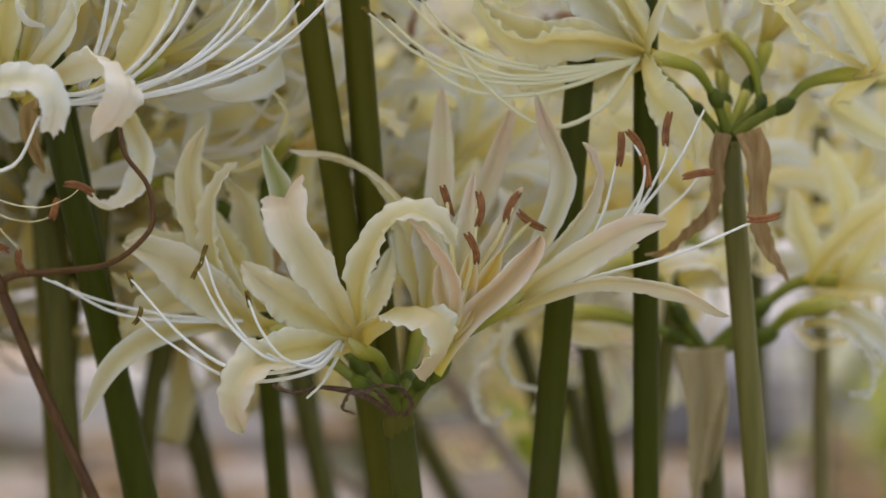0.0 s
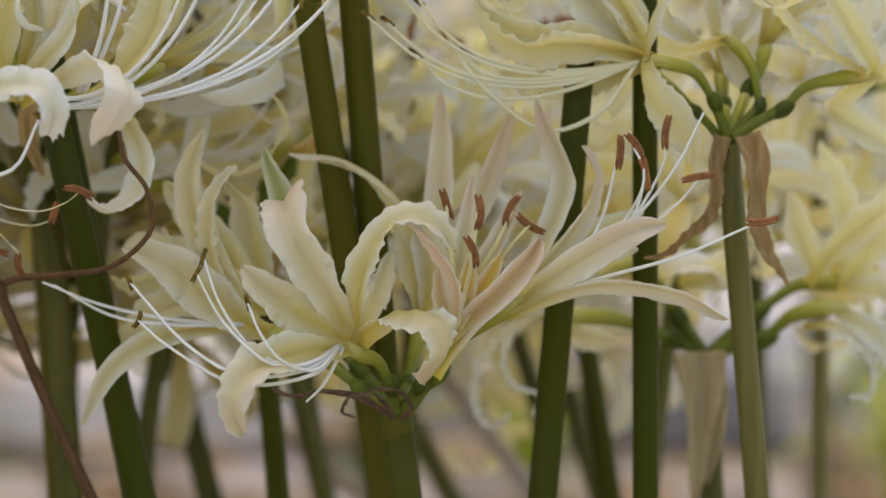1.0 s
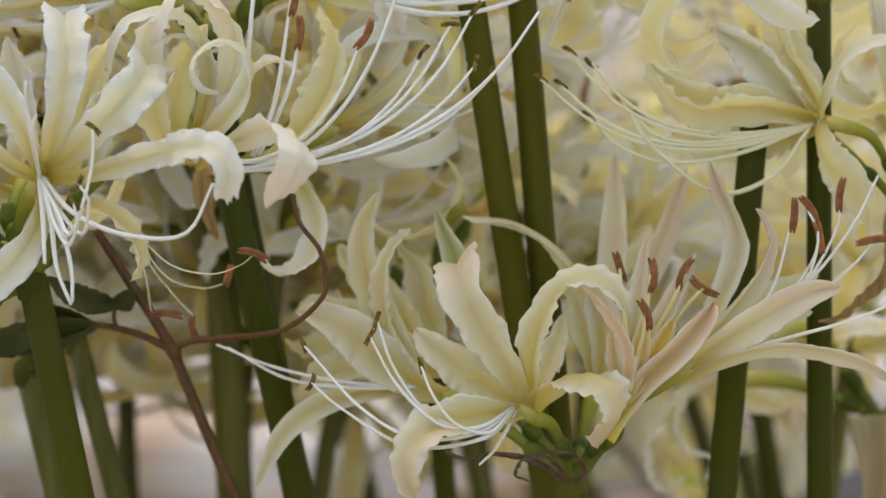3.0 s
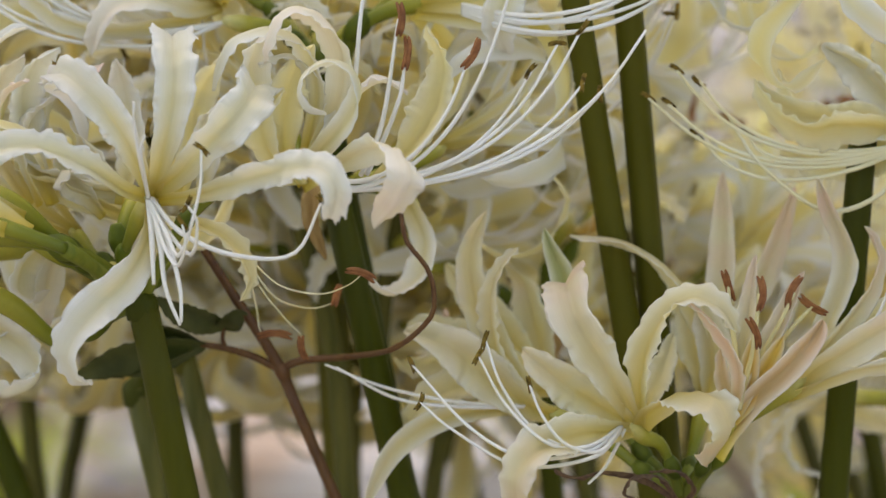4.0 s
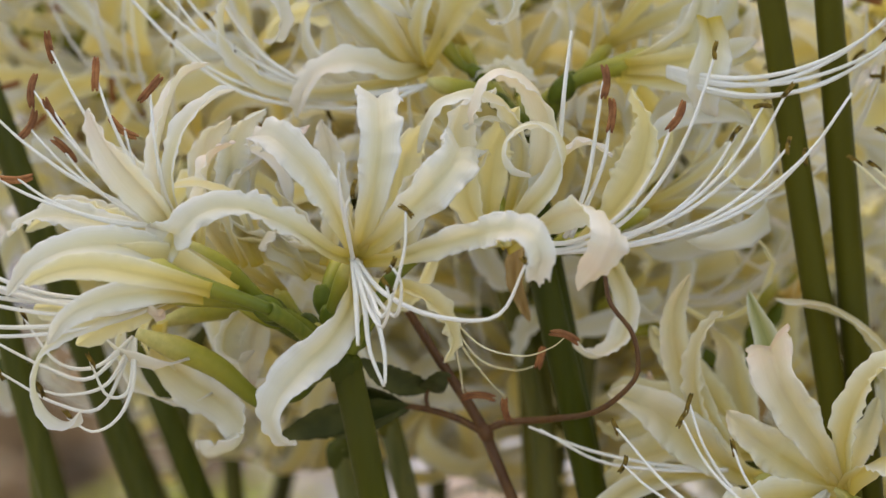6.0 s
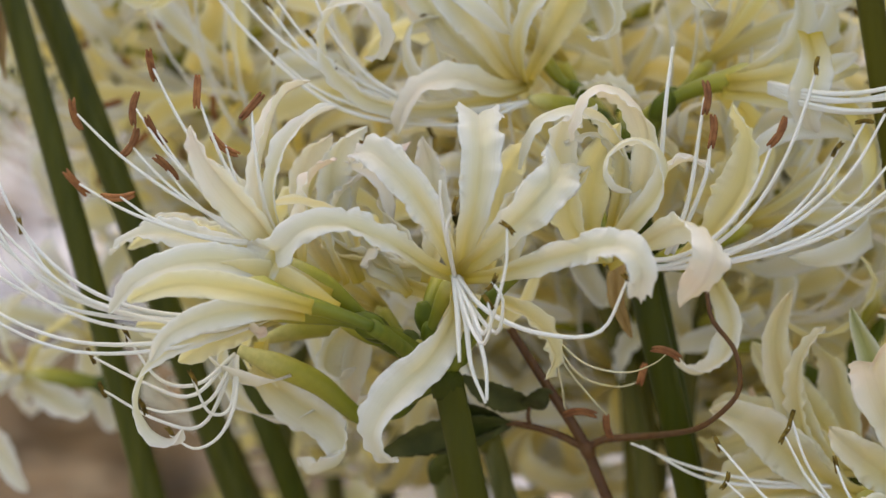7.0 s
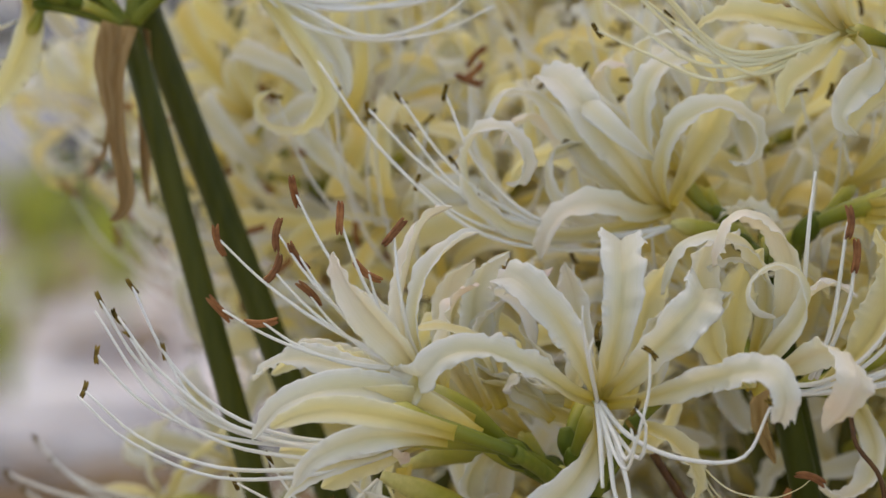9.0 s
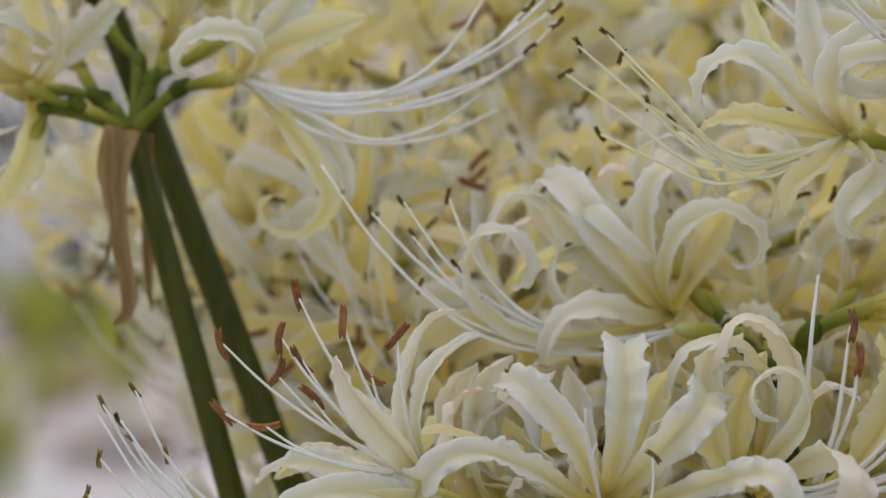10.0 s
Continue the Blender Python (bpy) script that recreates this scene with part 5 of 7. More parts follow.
stamen(f, "dark", -85, (-23.2, -14.0, 11.8), (-40.6, -18.2, 10.2), (-57.0, -21.0, 12.8), (-72.7, -22.6, 19.3), (-87.6, -23.0, 30.0), (-101.8, -22.0, 44.9), r=0.45)
stamen(f, "dark", -60, (-23.2, -14.0, 11.8), (-40.1, -18.2, 10.0), (-55.3, -21.0, 11.8), (-68.9, -22.6, 17.1), (-80.8, -23.0, 26.1), (-91.0, -22.0, 38.7), r=0.45)
stamen(f, "dark", -60, (-23.2, -14.0, 11.8), (-39.7, -18.2, 9.7), (-53.5, -21.0, 10.4), (-64.8, -22.6, 14.1), (-73.6, -23.0, 20.7), (-79.7, -22.0, 30.3), r=0.45)
stamen(f, "dark", 75, (-23.2, -14.0, 11.8), (-40.1, -18.2, 9.5), (-55.0, -21.0, 9.6), (-68.2, -22.6, 12.3), (-79.6, -23.0, 17.5), (-89.2, -22.0, 25.2), r=0.45)
stamen(f, "dark", -75, (-23.2, -14.0, 11.8), (-39.4, -18.2, 9.3), (-52.4, -21.0, 9.1), (-62.3, -22.6, 11.0), (-69.1, -23.0, 15.2), (-72.8, -22.0, 21.6), r=0.45)
stamen(f, "dark", 80, (-23.2, -14.0, 11.8), (-39.7, -18.2, 10.4), (-53.8, -21.0, 13.4), (-65.3, -22.6, 20.8), (-74.5, -23.0, 32.7), (-81.1, -22.0, 48.9), r=0.45)
stamen(f, "", 0, (-24.0, -14.0, 11.5), (-41.3, -20.0, 6.4), (-72.1, -24.0, 11.6), (-97.2, -24.0, 33.0), (-115.1, -22.0, 57.9), r=0.45)
f = floret(plant, (6.3, 0.0, -0.7), (12.2, -6.0, 10.0), (20.2, -8.0, 14.1), (29.3, -9.0, 16.5), (39.8, -10.0, 18.6), r=2.4, throat=6.2)
tepal(f, 10.5, 10, 20, (29.3, -9.0, 16.2), (39.2, -12.0, 20.3), (46.0, -14.0, 25.9), (48.9, -12.0, 33.8), (47.3, -8.0, 42.4), claw=0.6, ruffle=0.5)
tepal(f, 9.0, 0, 10, (27.9, -11.0, 14.0), (37.0, -14.0, 13.6), (44.6, -16.0, 13.2), (52.0, -17.0, 11.8), (59.2, -14.0, 7.3), claw=0.55, ruffle=0.4, mat=IVORY)
tepal(f, 9.0, 0, 10, (29.5, -12.0, 15.9), (38.7, -16.0, 16.8), (47.7, -18.0, 18.1), (56.5, -18.0, 19.2), (63.7, -14.0, 19.7), claw=0.55, ruffle=0.4, mat=IVORY)
tepal(f, 11.5, 0, 10, (51.2, -26.0, 29.8), (52.8, -30.0, 23.5), (51.8, -32.0, 16.4), (51.0, -31.0, 9.8), (52.8, -28.0, 4.6), claw=0.7, blunt=0.75, ruffle=0.8)
tepal(f, 6.0, 0, 30, (50.8, -22.0, 16.2), (55.4, -24.0, 20.1), (59.8, -24.0, 22.2), (63.8, -22.0, 23.9), claw=0.8, ruffle=0.6)
tepal(f, 9.0, 0, 10, (58.8, -20.0, 13.8), (64.6, -20.0, 6.4), (68.5, -20.0, -3.2), (66.0, -22.0, -12.6), (59.5, -24.0, -14.3), (55.5, -26.0, -9.9), (57.6, -28.0, -4.5), mat=IVORY, claw=0.6, blunt=0.75, ruffle=0.4)
tepal(f, 15.0, 0, 20, (27.4, -4.0, 13.9), (33.8, 0.0, 6.0), (35.7, 4.0, -3.5), (31.7, 6.0, -11.6), (23.9, 8.0, -16.4), (15.5, 8.0, -17.6), mat=HONEY_GLOW, claw=0.36, blunt=0.7, true_side=Vector((0, 1, 0)))
tepal(f, 9.0, 0, 20, (36.7, -8.0, 18.0), (43.8, -2.0, 22.7), (51.1, 2.0, 31.3), (61.5, 4.0, 35.6), claw=0.36)
stamen(f, "dark", 40, (40.8, -22.0, 16.8), (54.9, -36.7, 15.4), (68.0, -44.5, 16.5), (80.4, -47.3, 20.1), (92.0, -47.1, 26.1), (102.9, -44.0, 34.6), r=0.5)
stamen(f, "dark", 40, (40.8, -22.0, 16.2), (54.9, -36.7, 14.1), (68.3, -44.5, 14.3), (80.9, -47.3, 16.9), (92.9, -47.1, 21.7), (104.3, -44.0, 28.7), r=0.5)
stamen(f, "dark", 40, (40.8, -22.0, 15.6), (55.0, -36.7, 13.5), (68.5, -44.5, 14.8), (81.5, -47.3, 19.5), (93.9, -47.1, 27.6), (105.8, -44.0, 39.0), r=0.5)
stamen(f, "dark", 40, (40.8, -22.0, 15.0), (54.6, -36.7, 11.9), (67.3, -44.5, 11.5), (78.8, -47.3, 13.6), (89.2, -47.1, 18.4), (98.5, -44.0, 25.9), r=0.5)
stamen(f, "dark", 40, (40.8, -22.0, 14.4), (55.1, -36.7, 11.2), (68.9, -44.5, 11.4), (82.5, -47.3, 15.2), (95.7, -47.1, 22.4), (108.7, -44.0, 33.1), r=0.5)
wild_floret(plant, 95, 10, 821, 1.00, single=True, stamens=False)
wild_floret(plant, 135, 30, 822, 1.00, single=True, stamens=False)
wild_floret(plant, 30, 30, 823, 1.00, single=True, stamens=False)
wild_floret(plant, 170, 40, 824, 1.00, single=True, stamens=False)

plant = lily("cream spider lily with russet dry bracts", (0.0748, 1.0300, 0.5472), (0.130, 1.030, 0), 3.4, mat=OLIVE_STALK)
node_cap(plant, 3.5)
f = floret(plant, (-0.0, 0.0, 0.7), (-3.8, -2.0, 11.5), (-9.0, -4.0, 19.2), (-16.5, -6.0, 22.1), (-22.8, -8.0, 23.4), r=1.50, throat=2.4)
tepal(f, 12.3, -10, 20, (-18.1, -6.5, 22.4), (-22.8, -8.0, 22.9), (-21.4, -16.0, 16.3), (-15.0, -20.0, 9.6), (-10.5, -18.0, 2.7), (-9.7, -14.0, -3.8), claw=0.36, mat=IVORY)
tepal(f, 11.4, 0, 0, (-18.1, -6.5, 22.4), (-22.1, -8.0, 24.1), (-20.8, -16.0, 35.3), (-14.6, -20.0, 44.5), (-5.7, -20.0, 47.1), (2.7, -20.0, 42.2), (3.7, -20.0, 36.1), (-0.8, -18.0, 33.8), ruffle=0.4, blunt=0.3, mat=CREAM, claw=0.36)
tepal(f, 12.3, -30, 10, (-18.1, -6.5, 22.4), (-23.6, -6.0, 23.1), (-35.7, -8.0, 27.1), (-50.3, -8.0, 28.6), (-60.5, -6.0, 32.8), (-66.3, -2.0, 38.2), mat=SHADED_BLUSH, claw=0.36)
tepal(f, 11.7, 0, 20, (-18.1, -6.5, 22.4), (-23.3, -6.0, 23.9), (-31.2, -4.0, 32.5), (-39.9, 0.0, 40.9), (-48.6, 4.0, 46.4), mat=SHADED_BLUSH, claw=0.36)
tepal(f, 11.7, 0, 20, (-18.1, -6.5, 22.4), (-22.9, -4.0, 23.9), (-26.6, 0.0, 35.0), (-29.3, 6.0, 46.2), claw=0.36, mat=IVORY)
tepal(f, 11.1, 20, 20, (-18.1, -6.5, 22.4), (-23.4, -2.0, 22.2), (-36.6, 6.0, 20.9), (-52.8, 12.0, 27.6), (-60.2, 14.0, 39.4), mat=IVORY, claw=0.36)
tepal(f, 12.0, -15, 10, (-21.2, -7.0, 23.1), (-27.9, -8.0, 25.5), (-40.4, -12.0, 28.2), (-52.1, -14.0, 27.7), (-60.9, -14.0, 31.3), (-66.7, -12.0, 39.8), claw=0.36, ruffle=1.2, mat=IVORY)
tepal(f, 11.0, 0, 10, (-21.2, -7.0, 23.4), (-26.3, -6.0, 27.4), (-34.3, -4.0, 34.5), (-41.6, 0.0, 41.5), (-48.9, 4.0, 47.0), claw=0.36, ruffle=1.2)
tepal(f, 11.0, 10, 20, (-21.2, -7.0, 23.1), (-24.0, -2.0, 29.9), (-30.5, 2.0, 39.8), (-34.1, 6.0, 49.7), claw=0.36, ruffle=1.2, mat=IVORY)
tepal(f, 12.0, 10, 10, (-21.1, -6.0, 22.3), (-34.0, 2.0, 17.5), (-48.7, 6.0, 15.5), (-60.5, 8.0, 19.7), claw=0.36, ruffle=1.2, mat=IVORY)
stamen(f, "dark", -40, (-23.9, -8.0, 22.7), (-39.9, -10.7, 16.5), (-53.6, -12.5, 13.7), (-65.2, -13.3, 14.3), (-74.5, -13.1, 18.2), (-81.7, -12.0, 25.4), r=0.48, mat=PALE_FILAMENT)
stamen(f, "dark", -40, (-23.9, -8.0, 22.7), (-40.2, -10.7, 18.7), (-54.8, -12.5, 17.9), (-67.8, -13.3, 20.0), (-79.2, -13.1, 25.2), (-89.0, -12.0, 33.5), r=0.48, mat=PALE_FILAMENT)
stamen(f, "dark", -40, (-23.9, -8.0, 22.7), (-39.4, -10.7, 19.8), (-51.5, -12.5, 18.7), (-60.4, -13.3, 19.4), (-66.1, -13.1, 21.8), (-68.6, -12.0, 25.8), r=0.48, mat=PALE_FILAMENT)
stamen(f, "dark", -40, (-23.9, -8.0, 22.7), (-40.1, -10.7, 20.0), (-54.5, -12.5, 20.7), (-67.0, -13.3, 24.6), (-77.8, -13.1, 31.8), (-86.7, -12.0, 42.2), r=0.48, mat=PALE_FILAMENT)
stamen(f, "dark", -40, (-23.9, -8.0, 22.7), (-39.9, -10.7, 20.8), (-53.5, -12.5, 21.6), (-64.9, -13.3, 24.9), (-74.0, -13.1, 30.9), (-80.9, -12.0, 39.3), r=0.48, mat=PALE_FILAMENT)
stamen(f, "dark", -40, (-23.9, -8.0, 22.7), (-40.4, -10.7, 17.8), (-55.6, -12.5, 16.7), (-69.6, -13.3, 19.1), (-82.4, -13.1, 25.2), (-94.0, -12.0, 35.0), r=0.48, mat=PALE_FILAMENT)
stamen(f, "", 0, (-24.7, -8.0, 21.9), (-34.3, -12.0, 9.9), (-48.9, -14.0, 5.8), (-65.0, -14.0, 17.6), (-73.7, -12.0, 30.5), r=0.5, mat=PALE_FILAMENT)
f = floret(plant, (0.3, 0.0, 0.7), (14.7, 0.0, 9.4), (20.1, 0.0, 14.9), (28.1, 0.0, 17.1), (39.9, 0.0, 18.6), r=1.60, throat=3.4)
tepal(f, 11.7, 20, 20, (31.1, 0.0, 17.5), (35.5, 0.0, 19.3), (23.2, -4.0, 26.5), (14.1, -6.0, 35.6), (8.1, -6.0, 47.4), claw=0.36, mat=IVORY)
tepal(f, 10.3, 0, 20, (31.1, 0.0, 17.5), (36.5, -4.0, 20.6), (30.2, -6.0, 32.7), (24.2, -6.0, 41.5), claw=0.36, mat=IVORY)
tepal(f, 10.3, 0, 0, (31.1, 0.0, 17.5), (38.2, -2.0, 18.9), (45.4, -2.0, 29.2), (48.3, 0.0, 40.8), claw=0.36, mat=IVORY)
tepal(f, 10.3, 0, 0, (31.1, 0.0, 17.5), (37.4, 4.0, 17.3), (27.6, 8.0, 8.6), (41.4, 10.0, -0.8), (50.7, 12.0, -5.6), mat=IVORY, claw=0.36)
f = floret(plant, (0.6, 0.0, 1.0), (8.6, 4.0, 9.4), (6.8, 10.0, 18.8), (2.7, 16.0, 24.1), (-1.6, 20.0, 26.6), r=1.40, throat=2.6)
tepal(f, 11.7, 0, 0, (1.6, 17.0, 24.7), (0.5, 18.0, 25.4), (-10.6, 20.0, 23.6), (-19.5, 22.0, 27.9), (-24.0, 24.0, 35.2), mat=IVORY, claw=0.36)
tepal(f, 11.7, 0, 0, (1.6, 17.0, 24.7), (-0.2, 18.0, 23.8), (7.6, 20.0, 16.0), (15.3, 22.0, 14.2), mat=ROSY, claw=0.36)
f = floret(plant, (-1.2, 0.0, 0.2), (-8.1, 4.0, 8.0), (-13.4, 8.0, 13.1), (-18.4, 12.0, 17.1), (-24.4, 14.0, 27.4), r=1.20, throat=2.2)
bract(plant, 6.4, 0, 60, (-3.0, -4.0, 2.8), (-4.2, -6.0, -3.6), (-4.3, -8.0, -10.0), (-6.1, -10.0, -16.4), (-11.4, -12.0, -21.5), (-16.5, -12.0, -26.4), (-22.3, -12.0, -28.1), mat=RUST, claw=1.0, blunt=0.3)
bract(plant, 7.0, 0, 40, (4.0, -5.0, 2.9), (6.4, -7.0, -3.5), (6.4, -9.0, -11.3), (6.8, -10.0, -20.1), (10.2, -10.0, -28.3), (15.4, -10.0, -36.0), mat=RUST, claw=1.2, blunt=0.2)
wild_floret(plant, 90, 20, 831, 1.00, single=True, stamens=False)
wild_floret(plant, 60, 40, 832, 1.00, single=True, stamens=False)

plant = lily("soft cream spider lily with a wide pale bract", (0.0759, 1.1200, 0.4706), (0.104, 1.120, 0), 3.6, mat=PALE_STALK)
node_cap(plant, 4.0)
f = floret(plant, (0.8, 0.0, 1.7), (15.2, 0.0, 14.9), (25.7, 0.0, 22.3), (37.0, 0.0, 23.1), (49.9, 0.0, 24.7), r=2.00, throat=3.4)
tepal(f, 9.6, 0, 15, (35.4, 0.0, 23.1), (40.0, 0.0, 36.2), (38.2, 0.0, 49.3), (31.5, 0.0, 64.0), mat=IVORY, claw=0.36)
tepal(f, 12.7, 0, 15, (40.2, 0.0, 23.5), (39.8, -4.0, 23.8), (47.7, -4.0, 36.9), (52.2, -4.0, 53.2), mat=IVORY, claw=0.36)
tepal(f, 11.1, 0, 15, (28.5, -4.0, 23.0), (36.2, -6.0, 34.0), (48.7, -8.0, 44.1), (61.5, -8.0, 47.3), mat=IVORY, claw=0.36)
tepal(f, 11.1, 0, 15, (36.4, -6.0, 22.6), (49.1, -8.0, 21.3), (58.9, -8.0, 14.7), mat=IVORY, claw=0.36)
tepal(f, 9.6, 0, 15, (34.2, 4.0, 22.4), (27.6, 6.0, 35.2), (24.4, 8.0, 48.1), mat=IVORY, claw=0.36)
f = floret(plant, (0.8, 0.0, 1.7), (16.6, -4.0, 7.4), (23.6, -6.0, 14.4), (31.7, -6.0, 16.8), (39.7, -6.0, 17.6), r=2.10, throat=4.0)
tepal(f, 8.9, 0, 30, (26.9, -6.0, 11.1), (36.2, -10.0, 11.9), (44.4, -10.0, 5.3), (46.4, -8.0, -6.7), (40.0, -8.0, -8.3), claw=0.36, mat=CREAM)
tepal(f, 9.6, 0, 30, (33.7, -6.0, 17.0), (36.5, -6.0, 16.8), (49.1, -10.0, 8.6), (55.8, -10.0, -4.6), claw=0.36, mat=CREAM)
f = floret(plant, (-0.8, 0.0, 1.7), (-8.2, 0.0, 13.2), (-16.4, 0.0, 24.8), (-24.6, 0.0, 28.1), (-31.0, 0.0, 24.8), r=2.00, throat=3.4)
tepal(f, 12.7, 0, 10, (-16.4, 0.0, 24.8), (-1.6, 4.0, 27.3), (8.3, 6.0, 18.7), mat=ROSY, claw=0.36)
tepal(f, 12.7, 0, 10, (-8.1, 4.0, 22.4), (3.4, 6.0, 25.3), (13.2, 8.0, 31.6), mat=IVORY, claw=0.36)
f = floret(plant, (-1.6, 0.0, 1.7), (-9.0, 0.0, 6.6), (-23.0, -4.0, 12.4), (-32.8, -6.0, 14.4), (-47.4, -8.0, 14.8), r=2.00, throat=4.0)
tepal(f, 6.1, 10, 30, (-36.4, -6.5, 14.5), (-47.4, -8.0, 14.8), (-58.7, -12.0, 10.7), (-66.7, -14.0, 1.3), (-67.5, -14.0, -10.2), (-61.9, -14.0, -16.8), (-56.3, -14.0, -12.7), claw=0.36, mat=CREAM)
tepal(f, 5.4, 10, 40, (-36.4, -6.5, 14.5), (-52.2, -8.0, 13.2), (-58.7, -10.0, 5.4), (-57.1, -12.0, -4.0), (-49.0, -12.0, -7.3), (-50.6, -12.0, -13.9), claw=0.36, mat=CREAM)
tepal(f, 11.1, 0, 20, (-36.4, -6.5, 14.5), (-45.6, -2.0, 12.0), (-34.2, 0.0, 6.7), (-25.9, 2.0, 4.6), mat=IVORY, claw=0.36)
bract(plant, 8.3, 0, 0, (-2.1, -6.0, 4.2), (-1.4, -8.0, -8.3), (-2.5, -8.0, -24.8), (-3.7, -8.0, -41.4), mat=PALE_PAPER, blunt=0.3, claw=2.0)
bract(plant, 7.0, 0, 0, (1.6, -4.0, 3.3), (3.1, -4.0, -12.4), (0.1, -4.0, -35.7), mat=PALE_PAPER)

plant = lily("cream spider lily behind a fuller one", (-0.1018, 1.0300, 0.5548), (0.022, 1.030, 0), 4.2)
node_cap(plant, 4.6)
f = floret(plant, (0.0, 0.0, 0.6), (5.5, 2.0, 3.0), (14.6, 0.0, 1.8), (19.0, 0.0, -0.5), (22.1, -2.0, -2.4), r=1.60, throat=2.4)
tepal(f, 9.6, 0, 25, (15.2, 0.0, 3.2), (20.4, -3.0, -2.8), (23.8, -6.0, -11.3), (21.9, -10.0, -19.7), (15.6, -14.0, -23.3), (10.7, -18.0, -20.1), (10.4, -20.0, -17.6), ruffle=0.5, claw=0.5, blunt=0.7, true_side=Vector((0.15, 1, 0)))
f = floret(plant, (-0.3, 0.0, 0.9), (-5.7, 10.0, 5.0), (-10.8, 16.0, 10.2), (-14.1, 20.0, 15.8), (-16.0, 24.0, 21.5), r=1.80, throat=3.2)
tepal(f, 10.3, 0, 20, (-14.6, 21.0, 17.2), (-16.0, 24.0, 21.5), (-20.4, 24.0, 33.7), (-18.6, 24.0, 44.3), (-10.7, 22.0, 49.0), (-1.5, 20.0, 44.6), claw=0.36)
tepal(f, 9.4, 0, 20, (-14.6, 21.0, 17.2), (-15.2, 24.0, 21.5), (-6.3, 20.0, 32.5), (4.5, 18.0, 32.7), (10.4, 18.0, 25.1), mat=IVORY, claw=0.36)
tepal(f, 10.3, 0, 20, (-14.6, 21.0, 17.2), (-16.2, 26.0, 21.2), (-27.3, 30.0, 28.5), (-36.9, 34.0, 35.8), (-43.1, 34.0, 34.3), mat=IVORY, claw=0.36)
bract(plant, 5.9, 40, 60, (-0.7, -4.0, -0.6), (-4.6, -8.0, 4.4), (-5.6, -10.0, -4.2), (-2.0, -8.0, -15.0))
wild_floret(plant, 60, 10, 901, 1.00, single=True)
wild_floret(plant, 120, 20, 902, 1.00, single=True)
wild_floret(plant, 20, 15, 903, 1.00, single=True)

plant = lily("tall spider lily with a long brown dry bract", (-0.2830, 1.0600, 0.6551), (-0.111, 1.060, 0), 3.9, mat=FRESH_STALK)
node_cap(plant, 4.3)
f = floret(plant, (0.7, 0.0, 0.9), (14.7, -2.0, 12.3), (20.4, -4.0, 13.3), (27.2, -6.0, 14.2), (34.1, -8.0, 15.6), r=1.90, throat=3.6)
tepal(f, 11.0, 0, 15, (28.5, -6.0, 14.1), (34.0, -9.0, 16.2), (39.0, -15.0, 20.9), (37.6, -19.0, 25.6), (30.9, -22.0, 27.3), (22.9, -24.0, 24.9), (19.9, -24.0, 19.5), (23.8, -22.0, 16.3), claw=0.36, ruffle=0.8, blunt=0.7)
tepal(f, 11.5, 0, 10, (28.5, -6.0, 14.1), (34.9, -6.0, 17.6), (45.7, -4.0, 23.4), (56.4, -2.0, 27.1), (67.1, 0.0, 30.1), claw=0.36, ruffle=0.8, mat=IVORY)
tepal(f, 11.0, 10, 10, (28.5, -6.0, 14.1), (33.9, -4.0, 18.5), (40.2, 0.0, 27.8), (49.1, 4.0, 36.7), (59.9, 6.0, 41.0), claw=0.36, ruffle=0.8)
tepal(f, 11.0, -10, 10, (28.5, -6.0, 14.1), (33.6, -8.0, 19.3), (32.7, -8.0, 29.7), (35.7, -6.0, 40.3), claw=0.36, ruffle=0.8, mat=IVORY)
tepal(f, 8.6, -15, 10, (28.5, -6.0, 14.1), (36.0, -8.0, 12.8), (46.7, -12.0, 1.2), (54.9, -14.0, -11.1), (56.6, -14.0, -19.8), (49.7, -12.0, -26.9), (40.9, -10.0, -25.9), (38.0, -10.0, -20.6), (42.1, -11.0, -17.1), claw=0.36, ruffle=0.8, mat=IVORY)
tepal(f, 9.0, 10, 20, (28.5, -6.0, 14.1), (35.9, -4.0, 13.4), (49.6, 0.0, 2.1), (58.2, 2.0, -9.8), (60.3, 2.0, -20.6), claw=0.36, ruffle=0.8)
stamen(f, "dark", 40, (32.1, -8.0, 14.7), (51.3, -11.4, 10.2), (69.7, -13.8, 9.7), (87.5, -15.0, 13.1), (104.6, -15.0, 20.4), (121.1, -14.0, 31.4), r=0.52)
stamen(f, "dark", 40, (32.1, -8.0, 14.7), (50.9, -11.4, 9.7), (68.3, -13.8, 8.7), (84.4, -15.0, 11.6), (99.2, -15.0, 18.6), (112.7, -14.0, 29.4), r=0.52)
stamen(f, "dark", 40, (32.1, -8.0, 14.7), (51.4, -11.4, 9.5), (70.1, -13.8, 9.3), (88.4, -15.0, 14.1), (106.2, -15.0, 23.7), (123.6, -14.0, 38.1), r=0.52)
stamen(f, "dark", 40, (32.1, -8.0, 14.7), (50.5, -11.4, 9.0), (66.8, -13.8, 8.4), (81.1, -15.0, 13.0), (93.4, -15.0, 22.6), (103.8, -14.0, 37.2), r=0.52)
stamen(f, "dark", 40, (32.1, -8.0, 14.7), (50.9, -11.4, 7.8), (68.5, -13.8, 5.0), (84.8, -15.0, 6.2), (99.9, -15.0, 11.3), (114.0, -14.0, 20.4), r=0.52)
stamen(f, "", 0, (32.0, -8.0, 13.2), (51.5, -12.0, 5.2), (69.1, -16.0, -2.6), (86.1, -16.0, 0.0), (99.9, -14.0, 8.7), r=0.5)
